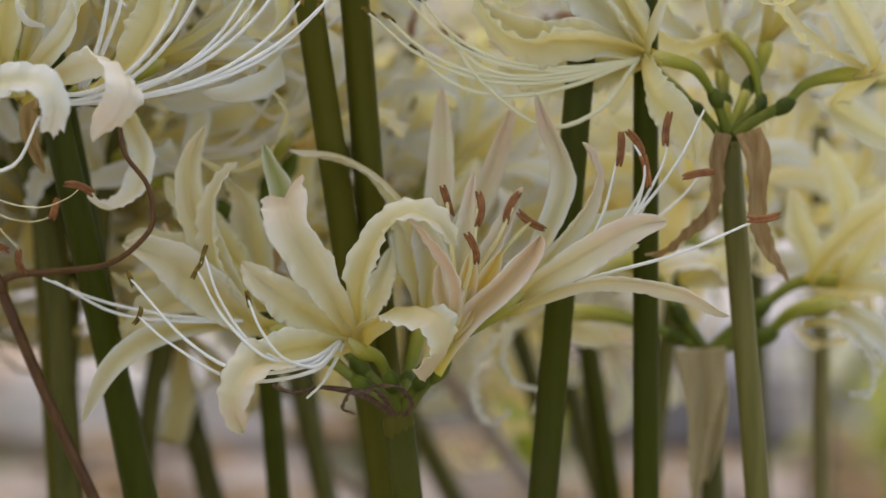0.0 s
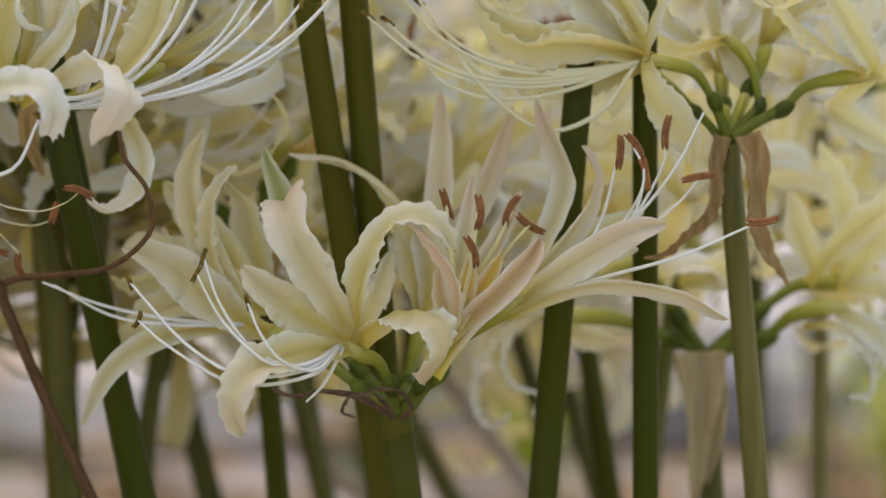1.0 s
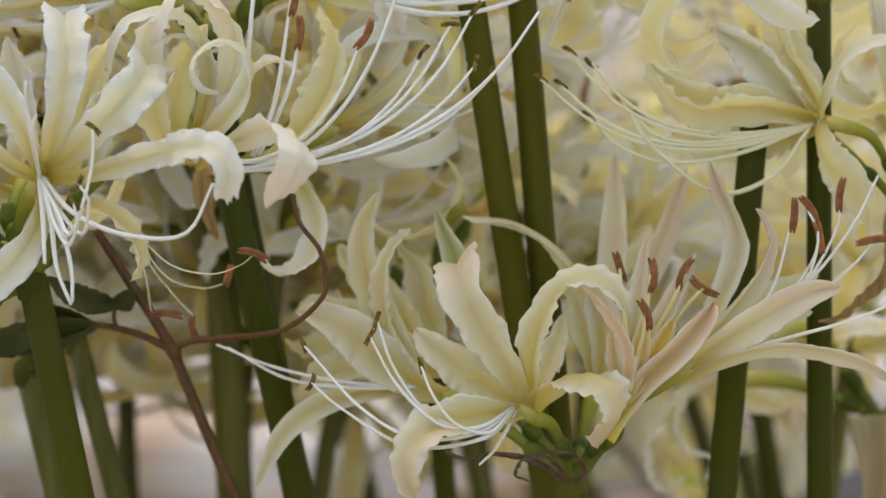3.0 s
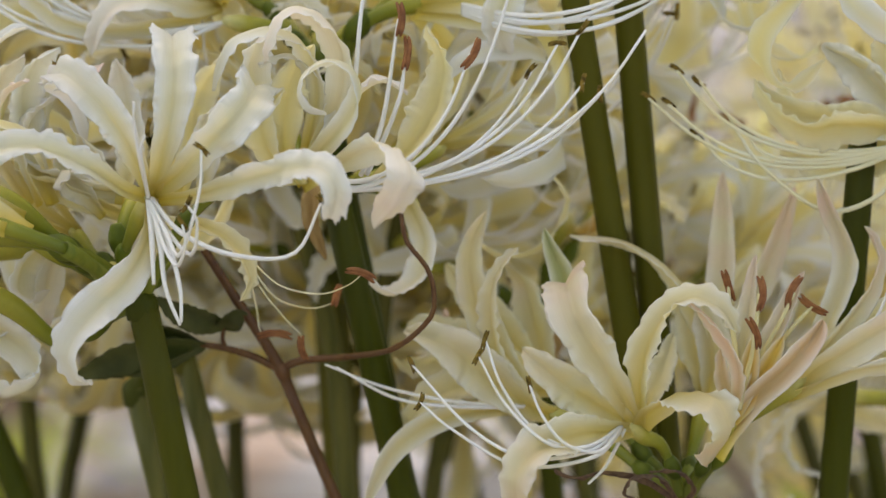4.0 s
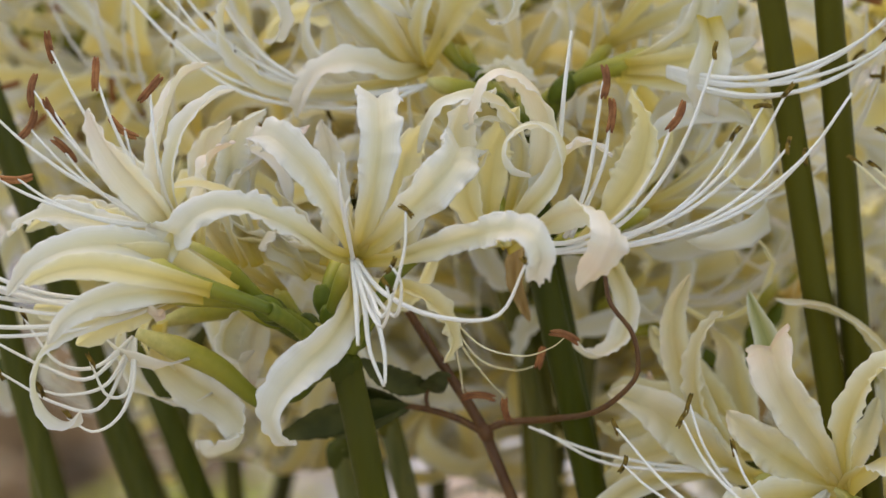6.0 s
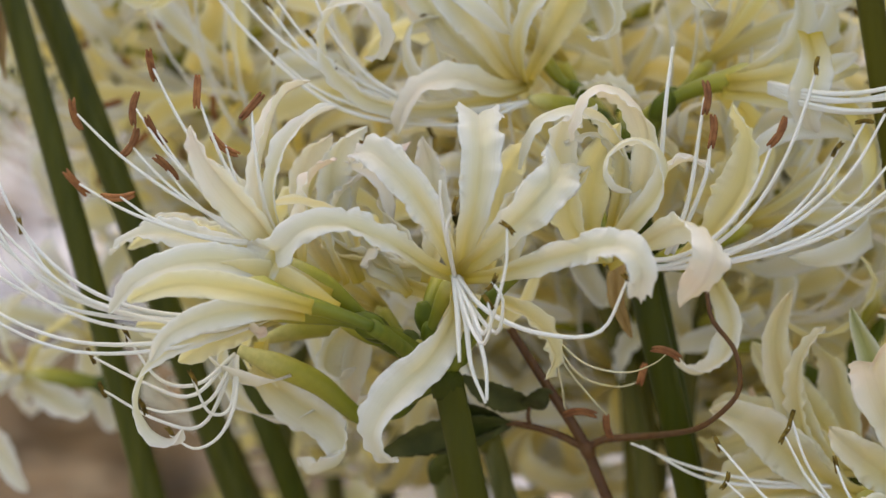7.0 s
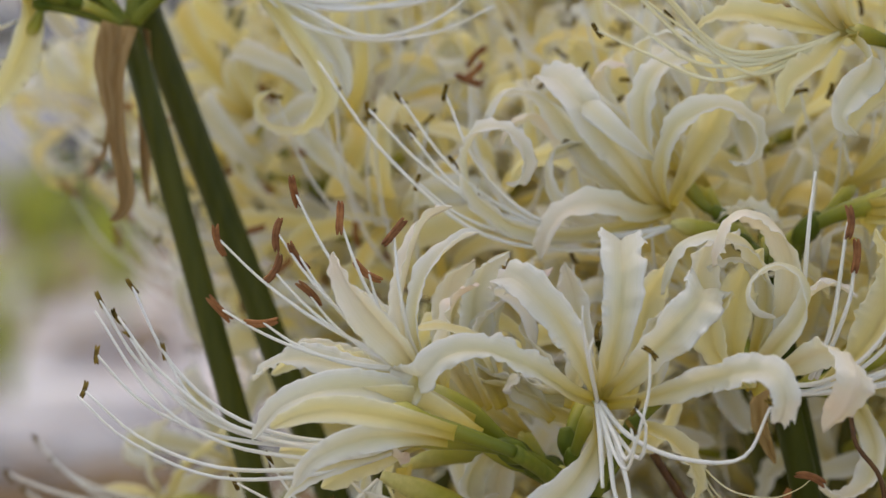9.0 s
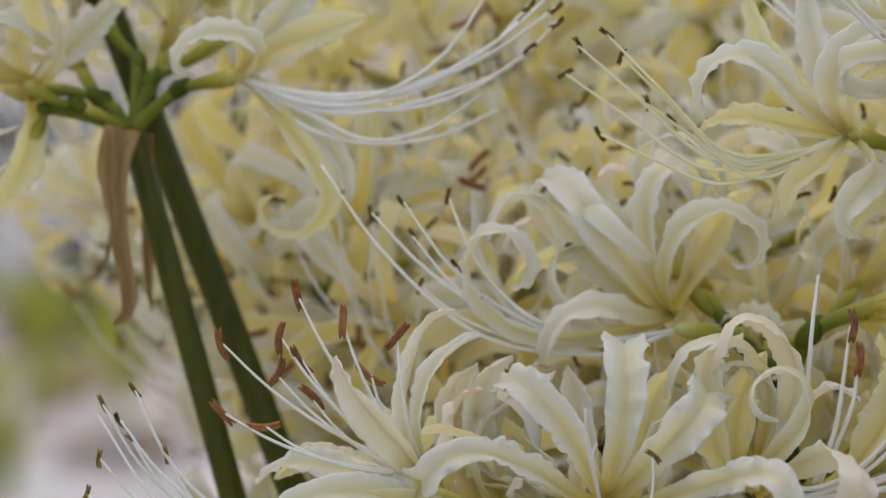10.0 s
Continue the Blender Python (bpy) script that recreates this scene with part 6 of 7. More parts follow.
stamen(f, "dark", 40, (35.3, -8.0, 14.3), (51.6, -12.0, 6.4), (67.5, -14.0, 4.6), (86.2, -14.0, 8.0), (107.7, -13.0, 15.7), (120.9, -12.0, 27.4), r=0.52)
stamen(f, "dark", 40, (35.3, -8.0, 14.3), (50.1, -12.0, 8.0), (67.6, -14.0, 6.9), (83.2, -14.0, 10.3), (100.2, -13.0, 18.9), (113.4, -12.0, 32.1), r=0.52)
stamen(f, "", 0, (35.3, -8.0, 13.6), (51.4, -12.0, 1.1), (70.3, -14.0, -3.8), (88.8, -13.0, -2.0), (104.1, -12.0, 4.4), r=0.5)
f = floret(plant, (-0.4, 0.0, 0.8), (-9.6, 0.0, 10.2), (-18.9, -2.0, 12.4), (-28.6, -2.0, 11.8), (-36.6, -2.0, 13.6), r=1.90, throat=4.0)
tepal(f, 12.0, 0, 10, (-30.2, -2.0, 12.6), (-21.0, -8.0, 17.6), (-17.4, -10.0, 25.7), (-22.0, -12.0, 31.9), (-30.0, -12.0, 32.5), (-35.4, -12.0, 28.6), claw=0.36, ruffle=0.8, blunt=0.7)
tepal(f, 12.0, 0, 10, (-28.6, -2.0, 12.3), (-26.2, -6.0, 3.4), (-29.2, -8.0, -7.4), (-34.4, -8.0, -15.8), (-39.5, -8.0, -21.2), claw=0.36, ruffle=0.8, mat=IVORY)
tepal(f, 11.0, 0, 10, (-28.6, -2.0, 12.6), (-19.7, 2.0, 21.6), (-11.1, 4.0, 29.1), (-1.9, 4.0, 38.2), claw=0.36, ruffle=0.8)
tepal(f, 10.0, 0, 10, (-28.6, -2.0, 12.6), (-33.1, 4.0, 25.0), (-28.3, 6.0, 37.4), claw=0.36, ruffle=0.8, mat=IVORY)
f = floret(plant, (-0.6, 0.0, 0.0), (-22.5, -6.0, 7.6), (-24.6, -6.0, 2.5), (-27.2, -6.0, -1.3), r=1.50, throat=3.0)
f = floret(plant, (1.0, 0.0, 0.9), (4.8, 6.0, 14.9), (13.6, 10.0, 19.2), (21.3, 12.0, 23.7), (27.3, 14.0, 26.6), r=1.80, throat=3.0)
f = floret(plant, (0.4, 0.0, 0.9), (-0.6, 12.0, 19.5), (-8.7, 16.0, 27.5), (-11.1, 20.0, 35.4), (-9.7, 22.0, 43.2), r=1.80, throat=3.0)
bract(plant, 5.4, 0, 25, (-0.2, -8.0, 1.4), (-2.6, -11.0, -10.0), (-1.4, -13.0, -22.0), (-0.4, -14.0, -33.0), (1.0, -14.0, -42.0), (0.2, -15.0, -48.5), (-3.2, -16.0, -51.4), mat=RUST, blunt=0.8, claw=2.1)
bract(plant, 2.6, 40, 90, (-3.6, -9.0, -20.0), (-4.6, -11.0, -28.0), (-5.6, -12.0, -33.0), (-7.0, -12.0, -34.5), mat=RUST, blunt=0.5, claw=1.0)
bract(plant, 4.5, 0, 30, (3.7, 3.0, -0.2), (2.2, 8.0, -14.9), (0.9, 9.0, -33.8), (1.6, 6.0, -44.6), (2.9, 4.0, -50.1), mat=RUST, blunt=0.4)

wild_floret(plant, 135, 25, 951, 1.00, single=True, stamens=False)
wild_floret(plant, 200, 20, 952, 1.00, single=True, stamens=False)
wild_floret(plant, 80, 35, 953, 1.00, single=True, stamens=False)
plant = lily("tall spider lily leaning over its neighbours", (-0.2976, 1.0850, 0.6957), (-0.039, 1.085, 0), 4.6, mat=FRESH_STALK)
node_cap(plant, 5.1)
wild_floret(plant, 0, 10, 911, 1.00, single=True)
wild_floret(plant, 90, 20, 912, 1.00, single=True)
wild_floret(plant, 180, 10, 913, 1.00, single=True)
wild_floret(plant, 270, 20, 914, 1.00, single=True)
wild_floret(plant, 45, 30, 915, 1.00, single=True)

plant = lily("cream spider lily high over the others", (-0.0450, 1.0300, 0.6528), (0.057, 1.030, 0), 3.9)
node_cap(plant, 4.3)
f = floret(plant, (2.3, 0.0, -2.1), (-24.4, -2.0, -5.6), (-29.3, -4.0, -3.5), (-33.5, -6.0, -2.0), (-38.4, -8.0, -0.4), r=1.90, throat=3.2)
tepal(f, 10.4, 0, 20, (-34.9, -7.0, -1.7), (-38.5, -9.0, 1.1), (-41.5, -16.0, 10.3), (-38.8, -20.0, 19.4), (-32.5, -20.0, 25.0), (-24.8, -18.0, 27.0), claw=0.36, ruffle=0.8)
tepal(f, 10.0, 0, 10, (-34.9, -7.0, -1.7), (-39.8, -8.0, 2.0), (-44.9, -8.0, 15.9), (-47.7, -6.0, 27.5), (-49.4, -4.0, 39.9), claw=0.36, ruffle=0.8)
tepal(f, 10.6, 10, 10, (-34.9, -7.0, -1.7), (-40.7, -6.0, 1.6), (-52.4, -2.0, 12.2), (-60.4, 0.0, 24.1), (-64.0, 2.0, 35.9), claw=0.36, ruffle=0.8, mat=IVORY)
tepal(f, 8.4, -10, 10, (-34.9, -7.0, -1.7), (-40.4, -10.0, 0.6), (-49.0, -16.0, 8.1), (-55.4, -20.0, 15.6), (-62.3, -22.0, 20.4), (-69.8, -22.0, 19.4), (-74.3, -22.0, 13.2), (-73.0, -20.0, 4.5), claw=0.36, ruffle=0.8)
tepal(f, 8.0, -20, 10, (-34.9, -7.0, -1.7), (-40.5, -9.0, -0.9), (-53.9, -12.0, 2.2), (-66.7, -14.0, 4.6), (-74.4, -14.0, 1.9), (-75.7, -14.0, -3.0), claw=0.36, ruffle=0.8, mat=IVORY)
tepal(f, 10.0, 0, 20, (-34.9, -7.0, -1.9), (-39.0, -10.0, -2.3), (-45.8, -16.0, -8.5), (-52.0, -18.0, -13.1), (-53.8, -16.0, -21.2), claw=0.36, ruffle=0.8, mat=IVORY)
tepal(f, 10.0, 0, 20, (-34.9, -7.0, -1.9), (-35.2, -12.0, -3.4), (-30.7, -20.0, -9.1), (-35.3, -24.0, -15.3), (-38.4, -24.0, -21.7), (-34.3, -22.0, -26.9), claw=0.36, ruffle=0.8)
stamen(f, "dark", -40, (-39.7, -10.0, -1.1), (-50.5, -13.0, -4.5), (-69.4, -15.0, -4.0), (-86.1, -15.0, 13.0), (-99.3, -14.0, 26.9), r=0.46, mat=PALE_FILAMENT)
stamen(f, "dark", -80, (-39.7, -10.0, -1.1), (-48.6, -13.0, -5.0), (-64.6, -15.0, -8.6), (-78.5, -15.0, 0.6), (-89.5, -14.0, 8.9), r=0.46, mat=PALE_FILAMENT)
stamen(f, "dark", -70, (-39.7, -10.0, -1.1), (-51.8, -13.0, -5.3), (-73.3, -15.0, -5.6), (-92.0, -15.0, 10.8), (-106.9, -14.0, 24.2), r=0.46, mat=PALE_FILAMENT)
stamen(f, "dark", 70, (-39.7, -10.0, -1.1), (-49.8, -13.0, -5.8), (-67.6, -15.0, -6.6), (-83.1, -15.0, 8.4), (-95.5, -14.0, 21.0), r=0.46, mat=PALE_FILAMENT)
stamen(f, "dark", -50, (-39.7, -10.0, -1.1), (-47.5, -13.0, -6.3), (-61.3, -15.0, -11.1), (-73.5, -15.0, -3.3), (-83.1, -14.0, 4.0), r=0.46, mat=PALE_FILAMENT)
stamen(f, "dark", 30, (-39.7, -10.0, -1.1), (-52.4, -13.0, -6.6), (-75.0, -15.0, -8.2), (-94.6, -15.0, 5.5), (-110.3, -14.0, 17.0), r=0.46, mat=PALE_FILAMENT)
stamen(f, "dark", -60, (-39.7, -10.0, -1.1), (-50.8, -13.0, -7.1), (-70.5, -15.0, -12.5), (-87.9, -15.0, -5.6), (-101.7, -14.0, 1.1), r=0.46, mat=PALE_FILAMENT)
wild_floret(plant, 300, 10, 921, 1.00, single=True)
wild_floret(plant, 20, 20, 922, 1.00, single=True)
wild_floret(plant, 120, 20, 923, 1.00, single=True)

plant = lily("tall spider lily above the bed", (-0.0288, 1.0350, 0.6604), (0.027, 1.035, 0), 4.0)
node_cap(plant, 4.4)
wild_floret(plant, 20, 15, 930, 1.00, single=True)
wild_floret(plant, 92, 15, 931, 1.00, single=True)
wild_floret(plant, 164, 15, 932, 1.00, single=True)
wild_floret(plant, 236, 15, 933, 1.00, single=True)
wild_floret(plant, 308, 15, 934, 1.00, single=True)

plant = lily("cream spider lily deeper in the bed", (0.0367, 1.0300, 0.5762), (-0.006, 1.030, 0), 4.0)
node_cap(plant, 4.4)

plant = lily("cream spider lily deeper in the bed", (0.0531, 1.0400, 0.6033), (0.063, 1.040, 0), 3.5)
node_cap(plant, 3.9)
wild_floret(plant, 324, 14, 840, 1.00, single=True, rows=22, cols=8)
wild_floret(plant, 414, 14, 841, 1.00, single=True, rows=22, cols=8)
wild_floret(plant, 504, 14, 842, 1.00, single=True, rows=22, cols=8)
wild_floret(plant, 594, 14, 843, 1.00, single=True, rows=22, cols=8)

plant = lily("cream spider lily deeper in the bed", (-0.1150, 1.1400, 0.5186), (-0.087, 1.140, 0), 5.6)
node_cap(plant, 6.2)
wild_floret(plant, 331, 14, 860, 1.00, single=True, rows=22, cols=8)
wild_floret(plant, 451, 14, 861, 1.00, single=True, rows=22, cols=8)
wild_floret(plant, 571, 14, 862, 1.00, single=True, rows=22, cols=8)

plant = lily("cream spider lily deeper in the bed", (0.0458, 1.2500, 0.4514), (0.122, 1.250, 0), 3.9)
node_cap(plant, 4.3)

plant = lily("cream spider lily deeper in the bed", (0.1229, 1.2800, 0.5221), (0.134, 1.280, 0), 3.2, mat=TAN_STALK)
node_cap(plant, 3.5)
wild_floret(plant, 345, 14, 900, 1.00, single=True, rows=22, cols=8)
wild_floret(plant, 435, 14, 901, 1.00, single=True, rows=22, cols=8)
wild_floret(plant, 525, 14, 902, 1.00, single=True, rows=22, cols=8)
wild_floret(plant, 615, 14, 903, 1.00, single=True, rows=22, cols=8)

plant = lily("cream spider lily deeper in the bed", (-0.0506, 1.3000, 0.4339), (0.052, 1.300, 0), 3.7)
node_cap(plant, 4.1)

plant = lily("cream spider lily deeper in the bed", (-0.0235, 1.2000, 0.4543), (0.019, 1.200, 0), 4.0)
node_cap(plant, 4.4)

plant = lily("cream spider lily deeper in the bed", (-0.2127, 1.0500, 0.5271), (-0.009, 1.050, 0), 3.7)
node_cap(plant, 4.1)

plant = lily("cream spider lily deeper in the bed", (-0.1586, 1.0500, 0.5008), (-0.042, 1.050, 0), 4.4, mat=PALE_STALK)
node_cap(plant, 4.8)

plant = lily("cream spider lily deeper in the bed", (-0.1485, 1.0700, 0.5057), (-0.022, 1.070, 0), 3.4, mat=PALE_STALK)
node_cap(plant, 3.7)

plant = lily("faded spider lily with withered brown bracts", (-0.0534, 1.1200, 0.5068), (-0.009, 1.120, 0), 3.4)
node_cap(plant, 3.7)
f = floret(plant, (-0.3, 0.0, 0.8), (-9.9, 0.0, 7.4), (-19.6, 0.0, 14.0), (-30.9, 0.0, 15.7), (-45.5, 0.0, 14.9), r=2.00, throat=3.6)
f = floret(plant, (0.3, 0.0, 0.8), (3.2, -2.0, 15.0), (4.8, -2.0, 21.5), (8.1, -2.0, 26.4), (9.8, -2.0, 31.3), r=1.70, throat=3.0)
f = floret(plant, (0.7, 0.0, 0.3), (9.4, 4.0, 19.0), (14.3, 6.0, 26.8), (19.1, 8.0, 29.8), (23.9, 8.0, 29.7), r=1.90, throat=3.0)
tepal(f, 12.7, 0, 0, (20.3, 8.0, 29.8), (22.3, 8.0, 29.8), (33.7, 8.0, 33.0), (41.7, 8.0, 26.4), mat=IVORY, claw=0.36)
tepal(f, 9.6, 0, 20, (-43.9, 0.0, 14.9), (-53.1, -4.0, 20.5), (-61.1, -6.0, 15.9), (-62.9, -6.0, 6.1), claw=0.36)
tepal(f, 11.1, 0, 20, (-43.9, 0.0, 14.9), (-49.8, -4.0, 27.0), (-59.2, -6.0, 32.2), claw=0.36)
tepal(f, 7.0, 0, 10, (8.7, 8.0, 24.9), (13.7, 2.0, 23.3), (17.7, -20.0, 30.6), (18.8, -30.0, 37.7), (18.5, -34.0, 45.3), mat=GOLD, label="golden withered tepal", claw=0.5, ruffle=0.5)
tepal(f, 6.0, 0, 10, (8.7, 8.0, 24.9), (15.0, -10.0, 27.6), (19.6, -26.0, 34.7), (20.7, -30.0, 41.3), mat=GOLD, claw=0.5, ruffle=0.5)
bract(plant, 9.6, 20, 20, (-0.9, -4.0, 1.5), (-2.4, -8.0, -3.5), (-2.0, -8.0, -10.0), (-3.0, -8.0, -16.6))
bract(plant, 8.0, 0, 20, (1.5, -4.0, 1.5), (4.2, -8.0, -5.1), (4.7, -8.0, -11.7))

plant = lily("cream spider lily low at the edge of the bed", (-0.2610, 1.1200, 0.5098), (-0.220, 1.120, 0), 3.2, mat=PALE_STALK)
node_cap(plant, 3.5)
f = floret(plant, (0.0, 0.0, 0.3), (-6.4, 0.0, 1.0), (-15.2, 0.0, 2.4), (-23.6, 0.0, 3.1), (-31.6, -2.0, 4.1), r=2.60, throat=3.8)
tepal(f, 12.7, 0, 10, (-25.6, -0.5, 3.3), (-31.6, -2.0, 4.8), (-37.8, -8.0, 1.5), (-40.5, -10.0, -6.9), (-35.9, -10.0, -17.4), (-29.8, -8.0, -29.1), ruffle=0.5, claw=0.36)
tepal(f, 10.5, 0, 10, (-25.6, -0.5, 3.3), (-32.1, 0.0, 4.5), (-37.9, 4.0, 12.9), (-36.8, 8.0, 22.4), (-28.4, 10.0, 30.5), claw=0.36)
tepal(f, 11.1, 0, 10, (-25.6, -0.5, 3.3), (-31.2, 0.0, 4.5), (-26.3, 6.0, 14.2), (-18.5, 10.0, 20.3), (-11.9, 12.0, 26.7), mat=IVORY, claw=0.36)
tepal(f, 10.2, 0, 20, (-25.6, -0.5, 3.3), (-29.9, -2.0, 2.8), (-21.2, -4.0, -3.4), (-12.9, -4.0, -6.8), (-10.1, -4.0, -1.0), claw=0.36)
tepal(f, 9.6, 10, 30, (-25.6, -0.5, 3.3), (-33.1, 4.0, 3.1), (-42.6, 8.0, 7.2), (-53.5, 10.0, 6.9), mat=IVORY, claw=0.36)
stamen(f, "dark", -60, (-31.1, -4.0, 4.1), (-38.5, -6.8, 3.7), (-45.8, -8.8, 5.5), (-53.1, -10.0, 9.4), (-60.4, -10.4, 15.4), (-67.7, -10.0, 23.6), r=0.5)
stamen(f, "dark", -60, (-31.1, -4.0, 4.1), (-38.8, -6.8, 3.9), (-47.2, -8.8, 4.7), (-56.3, -10.0, 6.6), (-66.2, -10.4, 9.6), (-76.7, -10.0, 13.6), r=0.5)
stamen(f, "dark", -60, (-31.1, -4.0, 4.1), (-38.7, -6.8, 1.0), (-46.6, -8.8, -0.1), (-54.8, -10.0, 0.8), (-63.2, -10.4, 3.7), (-71.9, -10.0, 8.6), r=0.5)
stamen(f, "dark", -60, (-31.1, -4.0, 4.1), (-39.1, -6.8, -0.9), (-47.9, -8.8, -3.9), (-57.5, -10.0, -4.6), (-67.9, -10.4, -3.3), (-79.1, -10.0, 0.2), r=0.5)
stamen(f, "dark", -60, (-31.1, -4.0, 4.1), (-38.2, -6.8, 5.6), (-44.9, -8.8, 7.6), (-51.3, -10.0, 10.2), (-57.3, -10.4, 13.3), (-62.9, -10.0, 16.9), r=0.5)
wild_floret(plant, 60, 20, 941, 1.00, single=True, mats=(CREAM,))
wild_floret(plant, 120, 10, 942, 1.00, single=True, mats=(CREAM,))

CLUMPS = ((-13.6, -11.5), (-12.6, -9.6), (-12.0, -8.8), (-9.2, -7.3), (-8.8, -7.2), (-8.5, -6.4), (-5.8, -5.4), (-5.7, -3.8), (-3.1, -1.1), (-1.5, -0.7), (-1.1, -0.4), (-1.6, -0.3), (-1.2, -0.2), (1.9, 1.3), (1.5, 3.0), (3.0, 3.1), (4.1, 5.0), (5.5, 5.7))


def clump_path(node):
    """A stalk grows in the clump nearest below its head and fans out only near the top: two points of its way, and its foot."""
    x, y, z = node
    el, az = math.degrees(math.atan2(z - 0.70, y)), math.degrees(math.atan2(x, y))
    low = el - 3.2
    at = [(abs(a + (b - a) * (-8 - low) / 8 - az), a, b) for a, b in CLUMPS]
    off, a, b = min(at)

    def spot(e):
        q = radians(a + (b - a) * (-8 - e) / 8)
        return Vector((y * math.tan(q), y, 0.70 + y * math.tan(radians(e))))

    foot = spot(-math.degrees(math.atan2(0.70, y)))
    return spot(low), spot(low - 3.0), Vector((foot.x, y, 0))


def thicket(node, r, n, seed, single=False):
    """A full head further back, on a stalk that rises out of a clump."""
    one, two, foot = clump_path(node)
    root = new("spider_lily")
    root.location = foot
    NODE_AT[root.name] = Vector(node) - foot
    root.empty_display_size = 0.02
    tagged(root, "cream spider lily in the thick of the bed", "flower", "spider lilies in the bed")
    pts = [(q - Vector(node)) * 1000 for q in (Vector(node), one, two, foot)]
    bar("scape", root, pts, (r * 0.92, r, r * 1.05, r * 1.12), PALE_STALK, 26, 10, "smooth olive-green flower stalk")
    node_cap(root, r * 1.08)
    fill(root, n, seed, single, True if node[1] < 1.3 else "few")


thicket((-0.2036, 1.2400, 0.5818), 2.7, 6, 500)
thicket((-0.0942, 1.2700, 0.6054), 2.7, 6, 513)
thicket((-0.2429, 1.2500, 0.5446), 2.9, 6, 526)
thicket((-0.1458, 1.2200, 0.5515), 2.7, 6, 539, single=True)
thicket((-0.2333, 1.3000, 0.6550), 2.7, 6, 552)
thicket((-0.1997, 1.2700, 0.6059), 2.7, 6, 565)
thicket((-0.1234, 1.2400, 0.6068), 2.7, 6, 578)
thicket((-0.2821, 1.3500, 0.5952), 2.7, 6, 591)
thicket((-0.1523, 1.3200, 0.6673), 2.7, 6, 604)
thicket((-0.0681, 1.2400, 0.5279), 2.7, 7, 617)
thicket((-0.1838, 1.3500, 0.6363), 2.7, 6, 708)
thicket((-0.2581, 1.1900, 0.5974), 2.6, 6, 721)
thicket((-0.3077, 1.3300, 0.5971), 2.6, 6, 734)
thicket((-0.2767, 1.3800, 0.5849), 2.6, 6, 747)
thicket((-0.2195, 1.1600, 0.5829), 2.6, 6, 812)
thicket((-0.1636, 1.2000, 0.5923), 2.6, 6, 825)
thicket((-0.1238, 1.1700, 0.6065), 2.6, 6, 838)
thicket((-0.0649, 1.1900, 0.5720), 2.6, 6, 851)
thicket((-0.0300, 1.2200, 0.5981), 2.6, 6, 864)
thicket((-0.2916, 1.2400, 0.6786), 2.6, 6, 942)
thicket((-0.3474, 1.3600, 0.5935), 2.4, 5, 955)
thicket((-0.0835, 1.2200, 0.4797), 3.4, 6, 1300)
thicket((-0.0480, 1.2600, 0.4854), 3.4, 7, 1317)
thicket((-0.0213, 1.2100, 0.4886), 3.4, 5, 1334)
thicket((-0.0091, 1.2900, 0.4652), 3.4, 6, 1351)
thicket((0.0126, 1.3200, 0.4752), 3.4, 7, 1368)
thicket((0.0754, 1.2400, 0.4797), 3.4, 5, 1385)
thicket((0.1092, 1.3600, 0.4604), 3.4, 6, 1402)
thicket((-0.1133, 1.2000, 0.4886), 3.4, 6, 1419)
thicket((-0.1578, 1.2500, 0.4743), 3.4, 6, 1436)
thicket((-0.1731, 1.2000, 0.4886), 3.4, 6, 1453)
thicket((-0.2063, 1.2700, 0.4688), 3.4, 6, 1470)
thicket((-0.2226, 1.2300, 0.4851), 3.4, 6, 1487)
thicket((-0.0876, 1.1300, 0.5550), 3.2, 6, 1700)
thicket((-0.1279, 1.1200, 0.5583), 3.2, 6, 1719)
thicket((-0.2055, 1.1600, 0.5488), 3.2, 6, 1738)
thicket((-0.2518, 1.2200, 0.5574), 3.2, 6, 1757)
thicket((-0.1743, 1.1900, 0.5671), 3.2, 6, 1776)

plant = lily("cream spider lily low in the thick of the bed", (-0.0910, 1.3000, 0.4394), (0.023, 1.300, 0), 4.6, mat=PALE_STALK)
node_cap(plant, 5.0)
fill(plant, 7, 2117, each="few")
plant = lily("cream spider lily low in the thick of the bed", (-0.0526, 1.3800, 0.4173), (0.043, 1.380, 0), 4.4, mat=PALE_STALK)
node_cap(plant, 4.8)
fill(plant, 6, 2134, each="few")
plant = lily("cream spider lily low in the thick of the bed", (-0.0175, 1.4600, 0.3901), (0.183, 1.460, 0), 4.6, mat=PALE_STALK)
node_cap(plant, 5.0)
fill(plant, 7, 2151, each="few")
plant = lily("cream spider lily low in the thick of the bed", (0.0400, 1.4000, 0.4194), (0.172, 1.400, 0), 4.4, mat=PALE_STALK)
node_cap(plant, 4.8)
fill(plant, 6, 2168, each="few")
plant = lily("cream spider lily low in the thick of the bed", (-0.0377, 1.6000, 0.3817), (0.014, 1.600, 0), 4.4, mat=PALE_STALK)
node_cap(plant, 4.8)
fill(plant, 7, 2253, each="few")

vine = creeper((0.0500, 1.0200, 0))
bar("stem", vine, ((-165.8, 0.0, 510.4), (-153.3, 0.0, 479.0), (-134.4, 0.0, 434.7), (-96, 0, 330), (-52, 0, 215), (-20, 0, 100), (0, 0, 0)), (1.5, 1.75, 1.8, 2.0), VINE, 50, 9)
bar("stem", vine, ((-185.9, 0.0, 543.5), (-177.3, 0.0, 529.6), (-170.1, 0.0, 518.3), (-165.8, 0.0, 510.7)), (1.1, 1.35, 1.5), VINE, 16, 9)
